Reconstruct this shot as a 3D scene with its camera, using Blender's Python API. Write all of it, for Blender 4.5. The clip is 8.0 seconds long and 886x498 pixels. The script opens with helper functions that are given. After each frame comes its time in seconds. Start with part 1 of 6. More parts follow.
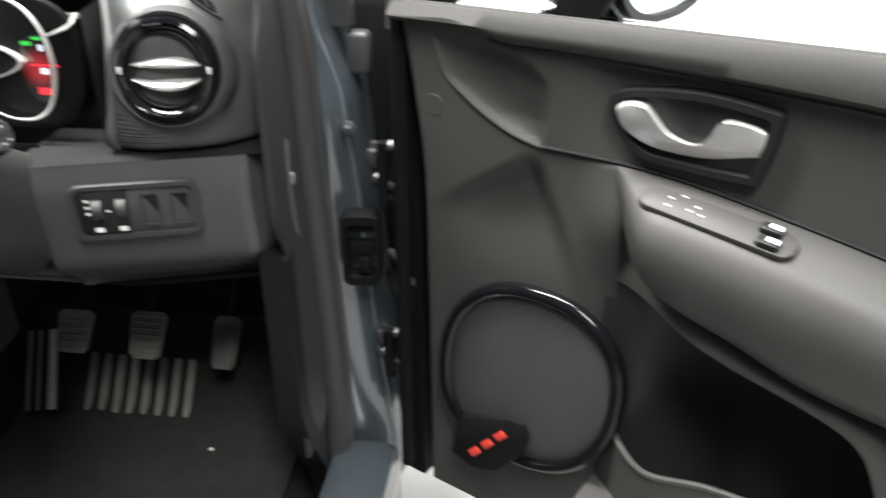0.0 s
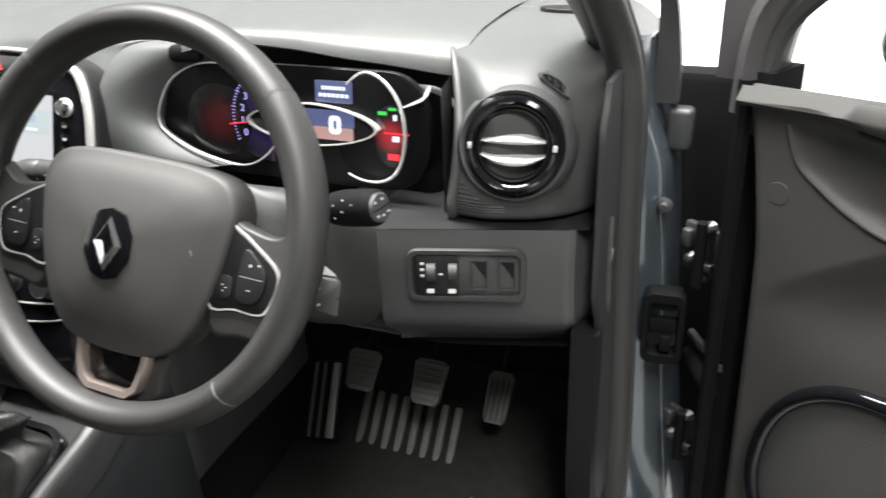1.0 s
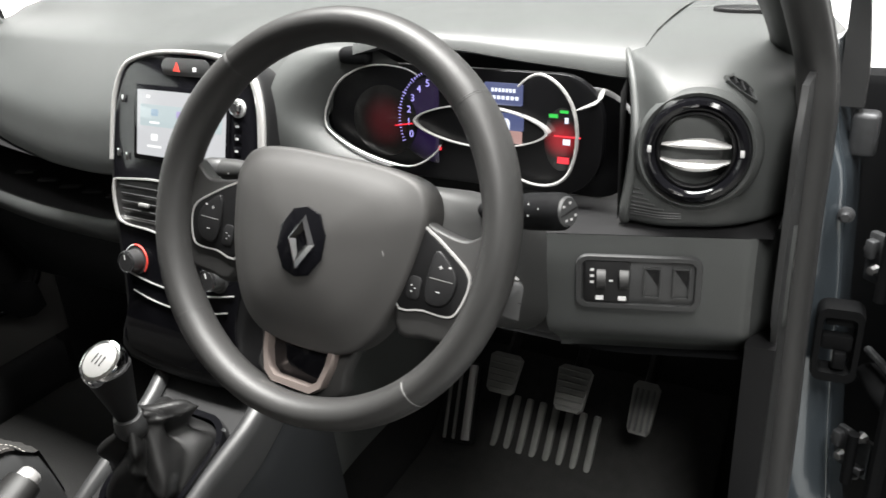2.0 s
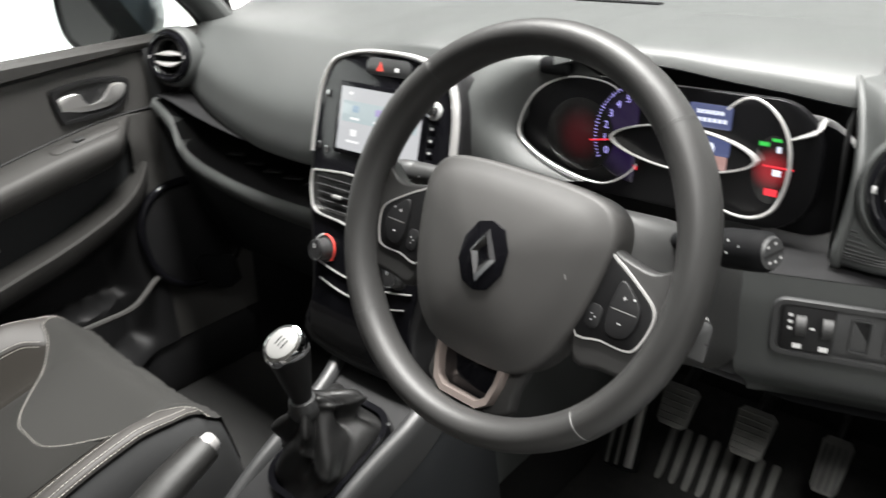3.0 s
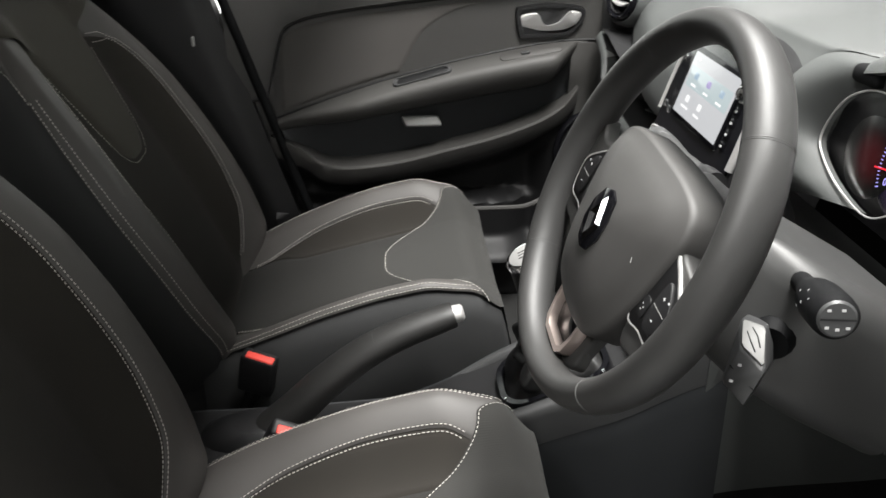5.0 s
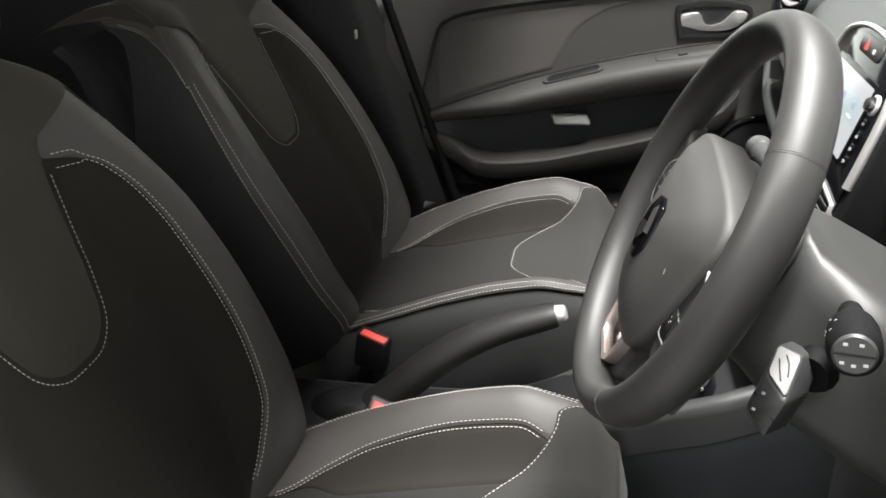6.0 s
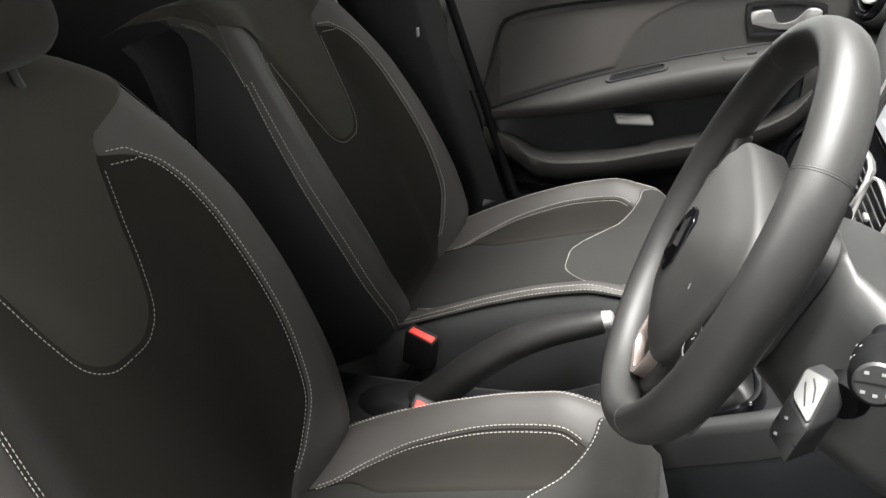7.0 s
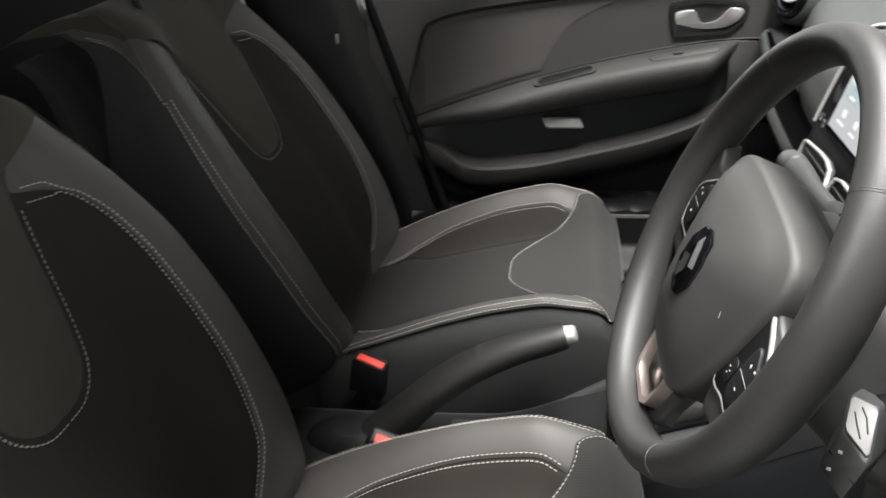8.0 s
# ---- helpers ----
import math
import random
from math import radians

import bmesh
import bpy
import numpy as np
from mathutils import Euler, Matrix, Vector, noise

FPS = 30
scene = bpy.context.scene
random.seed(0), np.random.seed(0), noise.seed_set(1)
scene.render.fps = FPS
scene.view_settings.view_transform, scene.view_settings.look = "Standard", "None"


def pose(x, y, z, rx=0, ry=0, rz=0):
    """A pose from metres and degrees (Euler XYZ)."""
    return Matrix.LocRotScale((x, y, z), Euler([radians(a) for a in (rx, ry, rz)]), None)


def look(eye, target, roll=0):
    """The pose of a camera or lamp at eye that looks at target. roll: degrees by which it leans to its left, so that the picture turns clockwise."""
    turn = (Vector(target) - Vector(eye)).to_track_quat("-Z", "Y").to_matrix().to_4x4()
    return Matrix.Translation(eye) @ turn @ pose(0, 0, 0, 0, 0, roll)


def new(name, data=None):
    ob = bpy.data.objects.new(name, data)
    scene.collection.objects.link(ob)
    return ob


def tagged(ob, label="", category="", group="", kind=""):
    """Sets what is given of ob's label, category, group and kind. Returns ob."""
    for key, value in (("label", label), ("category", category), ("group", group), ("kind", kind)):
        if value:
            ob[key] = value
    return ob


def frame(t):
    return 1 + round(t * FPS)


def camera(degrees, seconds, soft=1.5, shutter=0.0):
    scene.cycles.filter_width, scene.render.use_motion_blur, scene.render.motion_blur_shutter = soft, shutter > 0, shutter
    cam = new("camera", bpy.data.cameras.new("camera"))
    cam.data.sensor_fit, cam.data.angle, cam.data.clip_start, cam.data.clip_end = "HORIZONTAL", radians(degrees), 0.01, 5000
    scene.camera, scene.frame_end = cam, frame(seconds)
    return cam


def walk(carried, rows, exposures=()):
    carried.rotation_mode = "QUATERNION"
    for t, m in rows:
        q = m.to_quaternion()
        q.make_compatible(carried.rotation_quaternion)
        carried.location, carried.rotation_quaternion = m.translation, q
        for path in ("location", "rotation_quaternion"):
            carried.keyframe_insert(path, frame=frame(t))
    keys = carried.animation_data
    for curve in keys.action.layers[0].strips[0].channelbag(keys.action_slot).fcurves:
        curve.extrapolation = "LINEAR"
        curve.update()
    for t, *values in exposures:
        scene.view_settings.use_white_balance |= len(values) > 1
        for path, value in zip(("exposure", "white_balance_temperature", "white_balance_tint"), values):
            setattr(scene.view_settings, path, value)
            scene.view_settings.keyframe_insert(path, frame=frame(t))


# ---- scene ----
cam = camera(57.21, 8.0, shutter=0.35)
PATH = [
    (0, (0.9656, -0.4364, 1.1361), (0.755, 1.302, 0.1698), 0.03),
    (0.5, (0.9028, -0.4365, 1.157), (0.3565, 1.2702, 0.2689), -1.74),
    (1, (0.8433, -0.4486, 1.1731), (0.1438, 1.2093, 0.3), -2.21),
    (1.5, (0.8045, -0.4677, 1.1741), (-0.0368, 1.1288, 0.3118), -2.99),
    (2.8, (0.7451, -0.4745, 1.1774), (-0.3955, 0.9361, 0.3354), -4.56),
    (3, (0.7557, -0.4561, 1.1818), (-0.5118, 0.8487, 0.3504), -3.83),
    (3.5, (0.8175, -0.3952, 1.1834), (-0.7331, 0.5588, 0.3555), -0.84),
    (4, (0.887, -0.355, 1.184), (-0.8164, 0.2792, 0.3497), 0.9),
    (4.5, (0.9641, -0.283, 1.1931), (-0.8076, 0.0784, 0.3385), 0.82),
    (4.7, (0.9786, -0.2412, 1.1916), (-0.7984, 0.0341, 0.3161), 0.36),
    (5.8, (1.0013, -0.0516, 1.1993), (-0.7556, -0.3556, 0.2931), -2.11),
    (6, (0.9987, -0.0406, 1.1955), (-0.7494, -0.4112, 0.2973), -2.56),
    (6.5, (0.9903, -0.0074, 1.1992), (-0.7202, -0.5234, 0.3003), -3.37),
    (7, (0.9813, 0.0011, 1.2021), (-0.7148, -0.5531, 0.2986), -3.82),
    (7.5, (0.9658, -0.0186, 1.1977), (-0.7296, -0.575, 0.2944), -4.37),
    (8, (0.9299, -0.0946, 1.2019), (-0.8218, -0.3948, 0.2848), -3.2),
]
EXPOSURES = [(0, 0.5), (0.5, 0.53), (1.0, 0.50), (1.5, 0.42), (3.0, 0.28), (3.5, 0.10), (4.0, 0.10), (4.6, 0.18), (6.0, 0.42), (6.5, 0.52), (7.0, 0.52), (7.5, 0.50), (8, 0.2)]
walk(cam, [(t, look(e, a, r)) for t, e, a, r in PATH], EXPOSURES)

# ---- world and light: a white-lit showroom round the car, with two added lamps ----
world = bpy.data.worlds.new("showroom_light")
scene.world = world
world.use_nodes = True
wbg = world.node_tree.nodes["Background"]
wbg.inputs[0].default_value = (1.0, 0.985, 0.96, 1)
wbg.inputs[1].default_value = 0.13


def area_lamp(name, at, target, sx, sy, power, col=(1, 0.985, 0.955)):
    data = bpy.data.lights.new(name, "AREA")
    data.shape, data.size, data.size_y, data.energy, data.color = "RECTANGLE", sx, sy, power, col
    ob = new(name, data)
    ob.matrix_world = look(at, target)
    return ob


# two unseen lamps, added and placed until the cabin's brightness fits
area_lamp("added_overhead_light", (1.3, -1.15, 3.1), (0.6, 0.1, 0.8), 0.5, 1.3, 88)
area_lamp("added_overhead_light", (0.1, 0.38, 3.3), (0.1, 0.45, 1.0), 2.4, 0.5, 355)

# ---- materials ----


def material(name, col, rough=0.5, metal=0.0, grain=0.0, scale=900.0, vary=0.12, vscale=14.0, coat=0.0, sheen=0.0, spec=0.5, emit=None):
    """A principled surface with fine relief and a slow change of tone and gloss."""
    m = bpy.data.materials.new(name)
    m.use_nodes = True
    nt = m.node_tree
    b = nt.nodes["Principled BSDF"]
    b.inputs["Roughness"].default_value, b.inputs["Metallic"].default_value = rough, metal
    b.inputs["Coat Weight"].default_value, b.inputs["Sheen Weight"].default_value = coat, sheen
    b.inputs["Specular IOR Level"].default_value = spec
    b.inputs["Base Color"].default_value = (*col, 1)
    if emit:
        b.inputs["Emission Color"].default_value = (*emit[0], 1)
        b.inputs["Emission Strength"].default_value = emit[1]
    tc = nt.nodes.new("ShaderNodeTexCoord")
    if vary:
        n = nt.nodes.new("ShaderNodeTexNoise")
        n.inputs["Scale"].default_value, n.inputs["Detail"].default_value = vscale, 6
        nt.links.new(tc.outputs["Object"], n.inputs["Vector"])
        mix = nt.nodes.new("ShaderNodeMix")
        mix.data_type = "RGBA"
        mix.inputs[6].default_value = (*[c * (1 - vary) for c in col], 1)
        mix.inputs[7].default_value = (*[min(1, c * (1 + vary)) for c in col], 1)
        nt.links.new(n.outputs[0], mix.inputs[0])
        nt.links.new(mix.outputs[2], b.inputs["Base Color"])
        mr = nt.nodes.new("ShaderNodeMapRange")
        mr.inputs[3].default_value, mr.inputs[4].default_value = max(0.02, rough * (1 - vary)), min(1, rough * (1 + vary))
        nt.links.new(n.outputs[0], mr.inputs[0])
        nt.links.new(mr.outputs[0], b.inputs["Roughness"])
    if grain:
        g = nt.nodes.new("ShaderNodeTexVoronoi" if scale < 1200 else "ShaderNodeTexNoise")
        g.inputs["Scale"].default_value = scale
        nt.links.new(tc.outputs["Object"], g.inputs["Vector"])
        bump = nt.nodes.new("ShaderNodeBump")
        bump.inputs["Strength"].default_value, bump.inputs["Distance"].default_value = grain, 0.0006
        nt.links.new(g.outputs[0], bump.inputs["Height"])
        nt.links.new(bump.outputs[0], b.inputs["Normal"])
    return m


def ribbed(m, axis, scale, strength, distance=0.0012):
    """Adds fine parallel ribs to a material."""
    nt = m.node_tree
    tc = nt.nodes.new("ShaderNodeTexCoord")
    w = nt.nodes.new("ShaderNodeTexWave")
    w.bands_direction = axis
    w.inputs["Scale"].default_value = scale
    nt.links.new(tc.outputs["Object"], w.inputs["Vector"])
    bump = nt.nodes.new("ShaderNodeBump")
    bump.inputs["Strength"].default_value, bump.inputs["Distance"].default_value = strength, distance
    nt.links.new(w.outputs[0], bump.inputs["Height"])
    nt.links.new(bump.outputs[0], nt.nodes["Principled BSDF"].inputs["Normal"])
    return m


def glass(name):
    m = bpy.data.materials.new(name)
    m.use_nodes = True
    nt = m.node_tree
    out = nt.nodes["Material Output"]
    tr, gl, fr, mix = (nt.nodes.new(k) for k in ("ShaderNodeBsdfTransparent", "ShaderNodeBsdfGlossy", "ShaderNodeFresnel", "ShaderNodeMixShader"))
    tr.inputs[0].default_value = (0.93, 0.96, 0.95, 1)
    gl.inputs["Roughness"].default_value = 0.01
    fr.inputs[0].default_value = 1.3
    nt.links.new(fr.outputs[0], mix.inputs[0])
    nt.links.new(tr.outputs[0], mix.inputs[1])
    nt.links.new(gl.outputs[0], mix.inputs[2])
    nt.links.new(mix.outputs[0], out.inputs[0])
    return m


DASH = material("charcoal_soft_dash", (0.050, 0.053, 0.052), 0.50, grain=0.22, scale=1000, vary=0.1)
HARD = material("dark_hard_plastic", (0.031, 0.0316, 0.0322), 0.42, grain=0.12, scale=1600, vary=0.1)
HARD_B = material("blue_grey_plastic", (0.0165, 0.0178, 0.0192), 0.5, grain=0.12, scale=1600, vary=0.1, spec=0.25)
CARD = material("door_card_plastic", (0.037, 0.036, 0.0344), 0.56, grain=0.12, scale=1600, vary=0.1, spec=0.28)
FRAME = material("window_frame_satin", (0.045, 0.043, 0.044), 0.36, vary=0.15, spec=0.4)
# near-black for black parts, and for gaps whose shade is put into the colour
GAP = material("black_parts_gap_shade", (0.004, 0.0042, 0.0046), 0.7, vary=0.2, spec=0.1)
INSERT = material("door_insert_cloth", (0.053, 0.0498, 0.047), 0.7, grain=0.4, scale=1500, vary=0.1, sheen=0.05, spec=0.25)
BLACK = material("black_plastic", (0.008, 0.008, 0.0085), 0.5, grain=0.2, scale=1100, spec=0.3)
GLOSS = material("piano_black", (0.004, 0.004, 0.005), 0.09, vary=0, spec=0.25)
DIAL = material("dial_black", (0.003, 0.003, 0.0035), 0.35, vary=0, spec=0.2)
CHROME = material("chrome", (0.85, 0.85, 0.86), 0.1, 1.0, vary=0)
SATIN = material("satin_silver", (0.68, 0.67, 0.66), 0.3, 0.65, vary=0.06)
WARM = material("rose_satin_trim", (0.50, 0.42, 0.385), 0.32, 0.7, vary=0.05)
LEATHER = material("wheel_leather", (0.025, 0.0247, 0.0243), 0.48, grain=0.22, scale=1500, vary=0.16, spec=0.42)
PAD = material("airbag_cover", (0.040, 0.0389, 0.0378), 0.58, grain=0.22, scale=1500, vary=0.08, spec=0.4)
SKIN = material("seat_leatherette", (0.041, 0.0380, 0.0357), 0.60, grain=0.2, scale=900, vary=0.12)
CLOTH = material("seat_cloth_dark", (0.0165, 0.0149, 0.0128), 0.9, grain=0.6, scale=1500, vary=0.15, sheen=0.06, spec=0.12)
CLOTH_C = material("seat_cloth_centre", (0.0170, 0.0166, 0.0154), 0.9, grain=0.6, scale=1500, vary=0.15, sheen=0.06, spec=0.12)
CLOTH_V = material("seat_cloth_brown", (0.036, 0.0335, 0.0270), 0.9, grain=0.8, scale=1300, vary=0.12, sheen=0.08, spec=0.15)
CLOTH_R = ribbed(material("seat_cloth_ribbed", (0.0225, 0.0222, 0.0208), 0.85, vary=0.12, sheen=0.06, spec=0.2), "X", 110, 0.16)
SIDE = material("seat_side_cloth", (0.032, 0.0325, 0.033), 0.85, grain=0.5, scale=1300, spec=0.15)
STITCH = material("pale_thread", (0.46, 0.44, 0.405), 0.8, vary=0.1)
CARPET = material("black_carpet", (0.017, 0.017, 0.0167), 0.95, grain=1.0, scale=500, vary=0.4, vscale=60, sheen=0.03, spec=0.1)
# lighter copy of the carpet, standing in for grazing light on the driver's floor
MAT = material("lightened_floor_mat", (0.029, 0.029, 0.0283), 0.95, grain=1.0, scale=420, vary=0.45, vscale=50, sheen=0.03, spec=0.1)
RUBBER = material("rubber", (0.030, 0.030, 0.030), 0.6, grain=0.2, scale=1100)
PEDAL = material("worn_pedal_rubber", (0.21, 0.21, 0.20), 0.55, vary=0.3, vscale=50)
PAINT = material("slate_blue_paint", (0.060, 0.073, 0.084), 0.22, 0.35, vary=0.03, coat=0.6)
METAL = material("zinc_metal", (0.17, 0.17, 0.17), 0.45, 0.8, vary=0.3, vscale=80)
STEEL = material("dark_steel", (0.07, 0.072, 0.075), 0.5, 0.6, vary=0.3, vscale=80)
SHROUD = material("column_plastic", (0.027, 0.0273, 0.027), 0.46, grain=0.12, scale=1600, vary=0.1, spec=0.4)
SMOKE = material("smoked_chrome", (0.17, 0.17, 0.175), 0.22, 0.9, vary=0.05)
RED = material("red_plastic", (0.62, 0.045, 0.03), 0.6, vary=0.05)
WHITE = material("white_print", (0.75, 0.75, 0.75), 0.6, vary=0)
GREYP = material("grey_print", (0.4, 0.4, 0.4), 0.6, vary=0)
GREYB = material("grey_button", (0.2, 0.2, 0.195), 0.45, vary=0.05)
SPEAKER = ribbed(material("speaker_mesh", (0.020, 0.0195, 0.019), 0.7, vary=0.1), "Z", 160, 0.6)
GLASS = glass("window_glass")
# emission makes the wall burn out white and fill the cabin with light
BAYWHITE = material("glowing_bay_wall", (0.8, 0.8, 0.79), 0.9, vary=0, emit=((1.0, 0.99, 0.975), 1.15))
CONCRETE = material("showroom_floor", (0.36, 0.36, 0.35), 0.5, vary=0.1, vscale=3)
HEADLINER = material("grey_headliner", (0.35, 0.34, 0.32), 0.95, vary=0.05)


def glow(name, col, power):
    return material(name, (0.01, 0.01, 0.01), 0.2, vary=0, emit=(col, power))


G_SCREEN = glow("screen_pale", (0.70, 0.71, 0.73), 0.72)
G_BLUE = glow("screen_blue", (0.48, 0.62, 0.75), 0.7)
G_TEAL = glow("screen_teal", (0.62, 0.72, 0.74), 0.7)
G_PALE = glow("screen_print", (0.95, 0.95, 0.95), 0.9)
G_LILAC = glow("screen_lilac", (0.55, 0.48, 0.8), 0.7)
G_WHITE = glow("lit_white", (0.8, 0.85, 1.0), 1.1)
G_VIOLET = glow("lit_violet", (0.45, 0.4, 1.0), 1.0)
G_NAVY = glow("display_navy", (0.09, 0.11, 0.24), 0.8)
G_ROSE = glow("display_rose", (0.55, 0.33, 0.3), 0.7)
G_RED = glow("lit_red", (1.0, 0.03, 0.05), 1.0)
G_GREEN = glow("lit_green", (0.05, 0.8, 0.1), 0.7)



def dial_glow(name, centre, inner, outer, col, power):
    """A dial sheet with a glow painted into its emission, fading outwards from a centre."""
    m = glow(name, col, 0.0)
    nt = m.node_tree
    geo = nt.nodes.new("ShaderNodeNewGeometry")
    dist = nt.nodes.new("ShaderNodeVectorMath")
    dist.operation = "DISTANCE"
    dist.inputs[1].default_value = centre
    mr = nt.nodes.new("ShaderNodeMapRange")
    mr.interpolation_type = "SMOOTHERSTEP"
    mr.inputs[1].default_value, mr.inputs[2].default_value, mr.inputs[3].default_value, mr.inputs[4].default_value = inner, outer, power, 0.0
    nt.links.new(geo.outputs["Position"], dist.inputs[0])
    nt.links.new(dist.outputs["Value"], mr.inputs[0])
    nt.links.new(mr.outputs[0], nt.nodes["Principled BSDF"].inputs["Emission Strength"])
    return m

# ---- building tools ----


def thing(name, at, label, category, group="", kind=""):
    ob = new(name)
    ob.empty_display_size = 0.05
    ob.location = at
    return tagged(ob, label, category, group, kind)


def finish(name, bm, mat, angle=38):
    bmesh.ops.recalc_face_normals(bm, faces=bm.faces)
    me = bpy.data.meshes.new(name)
    bm.to_mesh(me)
    bm.free()
    me.materials.append(mat)
    me.shade_smooth()
    me.set_sharp_from_angle(angle=radians(angle))
    return me


def part(name, bm, mat, parent, label="", angle=38):
    """Links a bmesh, given in world places, as one mesh under a thing or a part."""
    ob = new(name, finish(name, bm, mat, angle))
    ob.parent = parent
    if parent.type == "EMPTY":
        ob.matrix_parent_inverse = Matrix.Translation(-Vector(parent.location))
    return tagged(ob, label)


def solo(name, bm, mat, label, category, group="", kind="", angle=38):
    return tagged(new(name, finish(name, bm, mat, angle)), label, category, group, kind)


def axes(o, x, y):
    """The pose with its origin at o, x along x, y near y."""
    x = Vector(x).normalized()
    z = x.cross(Vector(y)).normalized()
    y = z.cross(x)
    return Matrix(((x[0], y[0], z[0], o[0]), (x[1], y[1], z[1], o[1]), (x[2], y[2], z[2], o[2]), (0, 0, 0, 1)))


def join(*bms):
    out = bms[0]
    for b in bms[1:]:
        me = bpy.data.meshes.new("tmp")
        b.to_mesh(me)
        b.free()
        out.from_mesh(me)
        bpy.data.meshes.remove(me)
    return out


def rbox(m, sx, sy, sz, r=0.003, seg=2):
    """A box of that size round the pose m, its edges rounded."""
    bm = bmesh.new()
    bmesh.ops.create_cube(bm, size=1)
    bmesh.ops.scale(bm, vec=(sx, sy, sz), verts=bm.verts)
    if r:
        bmesh.ops.bevel(bm, geom=bm.edges[:], offset=min(r, 0.49 * min(sx, sy, sz)), segments=seg, affect="EDGES", profile=0.5)
    bm.transform(m)
    return bm


def box(lo, hi, r=0.003, seg=2):
    c = [(a + b) / 2 for a, b in zip(lo, hi)]
    return rbox(Matrix.Translation(c), *[abs(b - a) for a, b in zip(lo, hi)], r, seg)


def loft(rings, closed=True, cap=True):
    """Skins rings of equal length."""
    bm = bmesh.new()
    vs = [[bm.verts.new(p) for p in r] for r in rings]
    n = len(vs[0])
    for a, b in zip(vs, vs[1:]):
        for i in range(n if closed else n - 1):
            j = (i + 1) % n
            bm.faces.new((a[i], a[j], b[j], b[i]))
    if cap and closed:
        bm.faces.new(vs[0][::-1])
        bm.faces.new(vs[-1])
    bmesh.ops.remove_doubles(bm, verts=bm.verts, dist=1e-6)
    return bm


def sheet(fn, us, vs):
    """An open surface over two rows of parameters."""
    return loft([[fn(u, v) for u in us] for v in vs], closed=False)


def slab(fn, us, vs, back):
    """A surface with thickness: back is the offset of its reverse."""
    bm = sheet(fn, us, vs)
    back = Vector(back)
    ext = bmesh.ops.extrude_face_region(bm, geom=bm.faces[:])
    for g in ext["geom"]:
        if isinstance(g, bmesh.types.BMVert):
            g.co += back
    return bm


def catmull(pts, n=6, closed=True):
    pts = [Vector(p) for p in pts]
    out = []
    k = len(pts)
    for i in range(k if closed else k - 1):
        p = [pts[(i + d) % k] if closed else pts[min(max(i + d, 0), k - 1)] for d in (-1, 0, 1, 2)]
        for s in range(n):
            t = s / n
            out.append(0.5 * (2 * p[1] + (p[2] - p[0]) * t + (2 * p[0] - 5 * p[1] + 4 * p[2] - p[3]) * t * t + (3 * p[1] - p[0] - 3 * p[2] + p[3]) * t ** 3))
    if not closed:
        out.append(pts[-1])
    return out


def tube(pts, r, n=10, closed=False, flat=1.0, up=None):
    """Sweeps a round or oval section along pts; r one radius or one for each point."""
    pts = [Vector(p) for p in pts]
    k = len(pts)
    rs = list(r) if hasattr(r, "__len__") else [r] * k
    rings, side = [], None
    for i, p in enumerate(pts):
        a = pts[(i - 1) % k] if closed or i else p
        b = pts[(i + 1) % k] if closed or i < k - 1 else p
        d = (b - a).normalized()
        if side is None or up is not None:
            ref = Vector(up) if up is not None else (Vector((0, 0, 1)) if abs(d.z) < 0.9 else Vector((1, 0, 0)))
            side = d.cross(ref).normalized()
        side = (side - d * side.dot(d)).normalized()
        u = side.cross(d)
        rings.append([p + rs[i] * (math.cos(q) * side + flat * math.sin(q) * u) for q in np.linspace(0, 2 * math.pi, n, endpoint=False)])
    if closed:
        rings.append(rings[0])
    return loft(rings, cap=not closed)


def prism(pts, m, depth, r=0.002, seg=2, dome=0.0):
    """An outline in the plane of m, raised by depth along its z with a rounded rim, domed if asked."""
    pts = [Vector((p[0], p[1], 0)) for p in pts]
    c = sum(pts, Vector()) / len(pts)
    size = max((p - c).length for p in pts)
    rings = [[m @ p for p in pts]]
    for k in range(seg + 1):
        a = k / seg * math.pi / 2
        s = 1 - r * (1 - math.cos(a)) / size
        rings.append([m @ (c + (p - c) * s + Vector((0, 0, depth - r + r * math.sin(a)))) for p in pts])
    if dome:
        for f in (0.85, 0.65, 0.4, 0.15):
            rings.append([m @ (c + (p - c) * f + Vector((0, 0, depth + dome * (1 - f * f)))) for p in pts])
    return loft(rings)


def ring(outer, inner, m, z0, z1):
    """A flat frame between two outlines of equal length, from z0 to z1."""
    def at(p, z):
        return m @ Vector((p[0], p[1], z))
    e = (z1 - z0) * 0.3
    mid_o = [Vector(a).lerp(Vector(b), 0.12) for a, b in zip(outer, inner)]
    mid_i = [Vector(a).lerp(Vector(b), 0.88) for a, b in zip(outer, inner)]
    rows = [(outer, z0), (outer, z1 - e), (mid_o, z1), (mid_i, z1), (inner, z1 - e), (inner, z0), (outer, z0)]
    return loft([[at(p, z) for p in o] for o, z in rows], cap=False)


def lathe(profile, m, n=32, cap=True):
    """Turns (radius, height) pairs round the z axis of m."""
    return loft([[m @ Vector((r * math.cos(q), r * math.sin(q), z)) for q in np.linspace(0, 2 * math.pi, n, endpoint=False)] for r, z in profile], cap=cap)


def oval(rx, ry, n=32, cx=0.0, cy=0.0, power=2.0):
    out = []
    for q in np.linspace(0, 2 * math.pi, n, endpoint=False):
        c, s = math.cos(q), math.sin(q)
        out.append(Vector((cx + rx * math.copysign(abs(c) ** (2 / power), c), cy + ry * math.copysign(abs(s) ** (2 / power), s))))
    return out


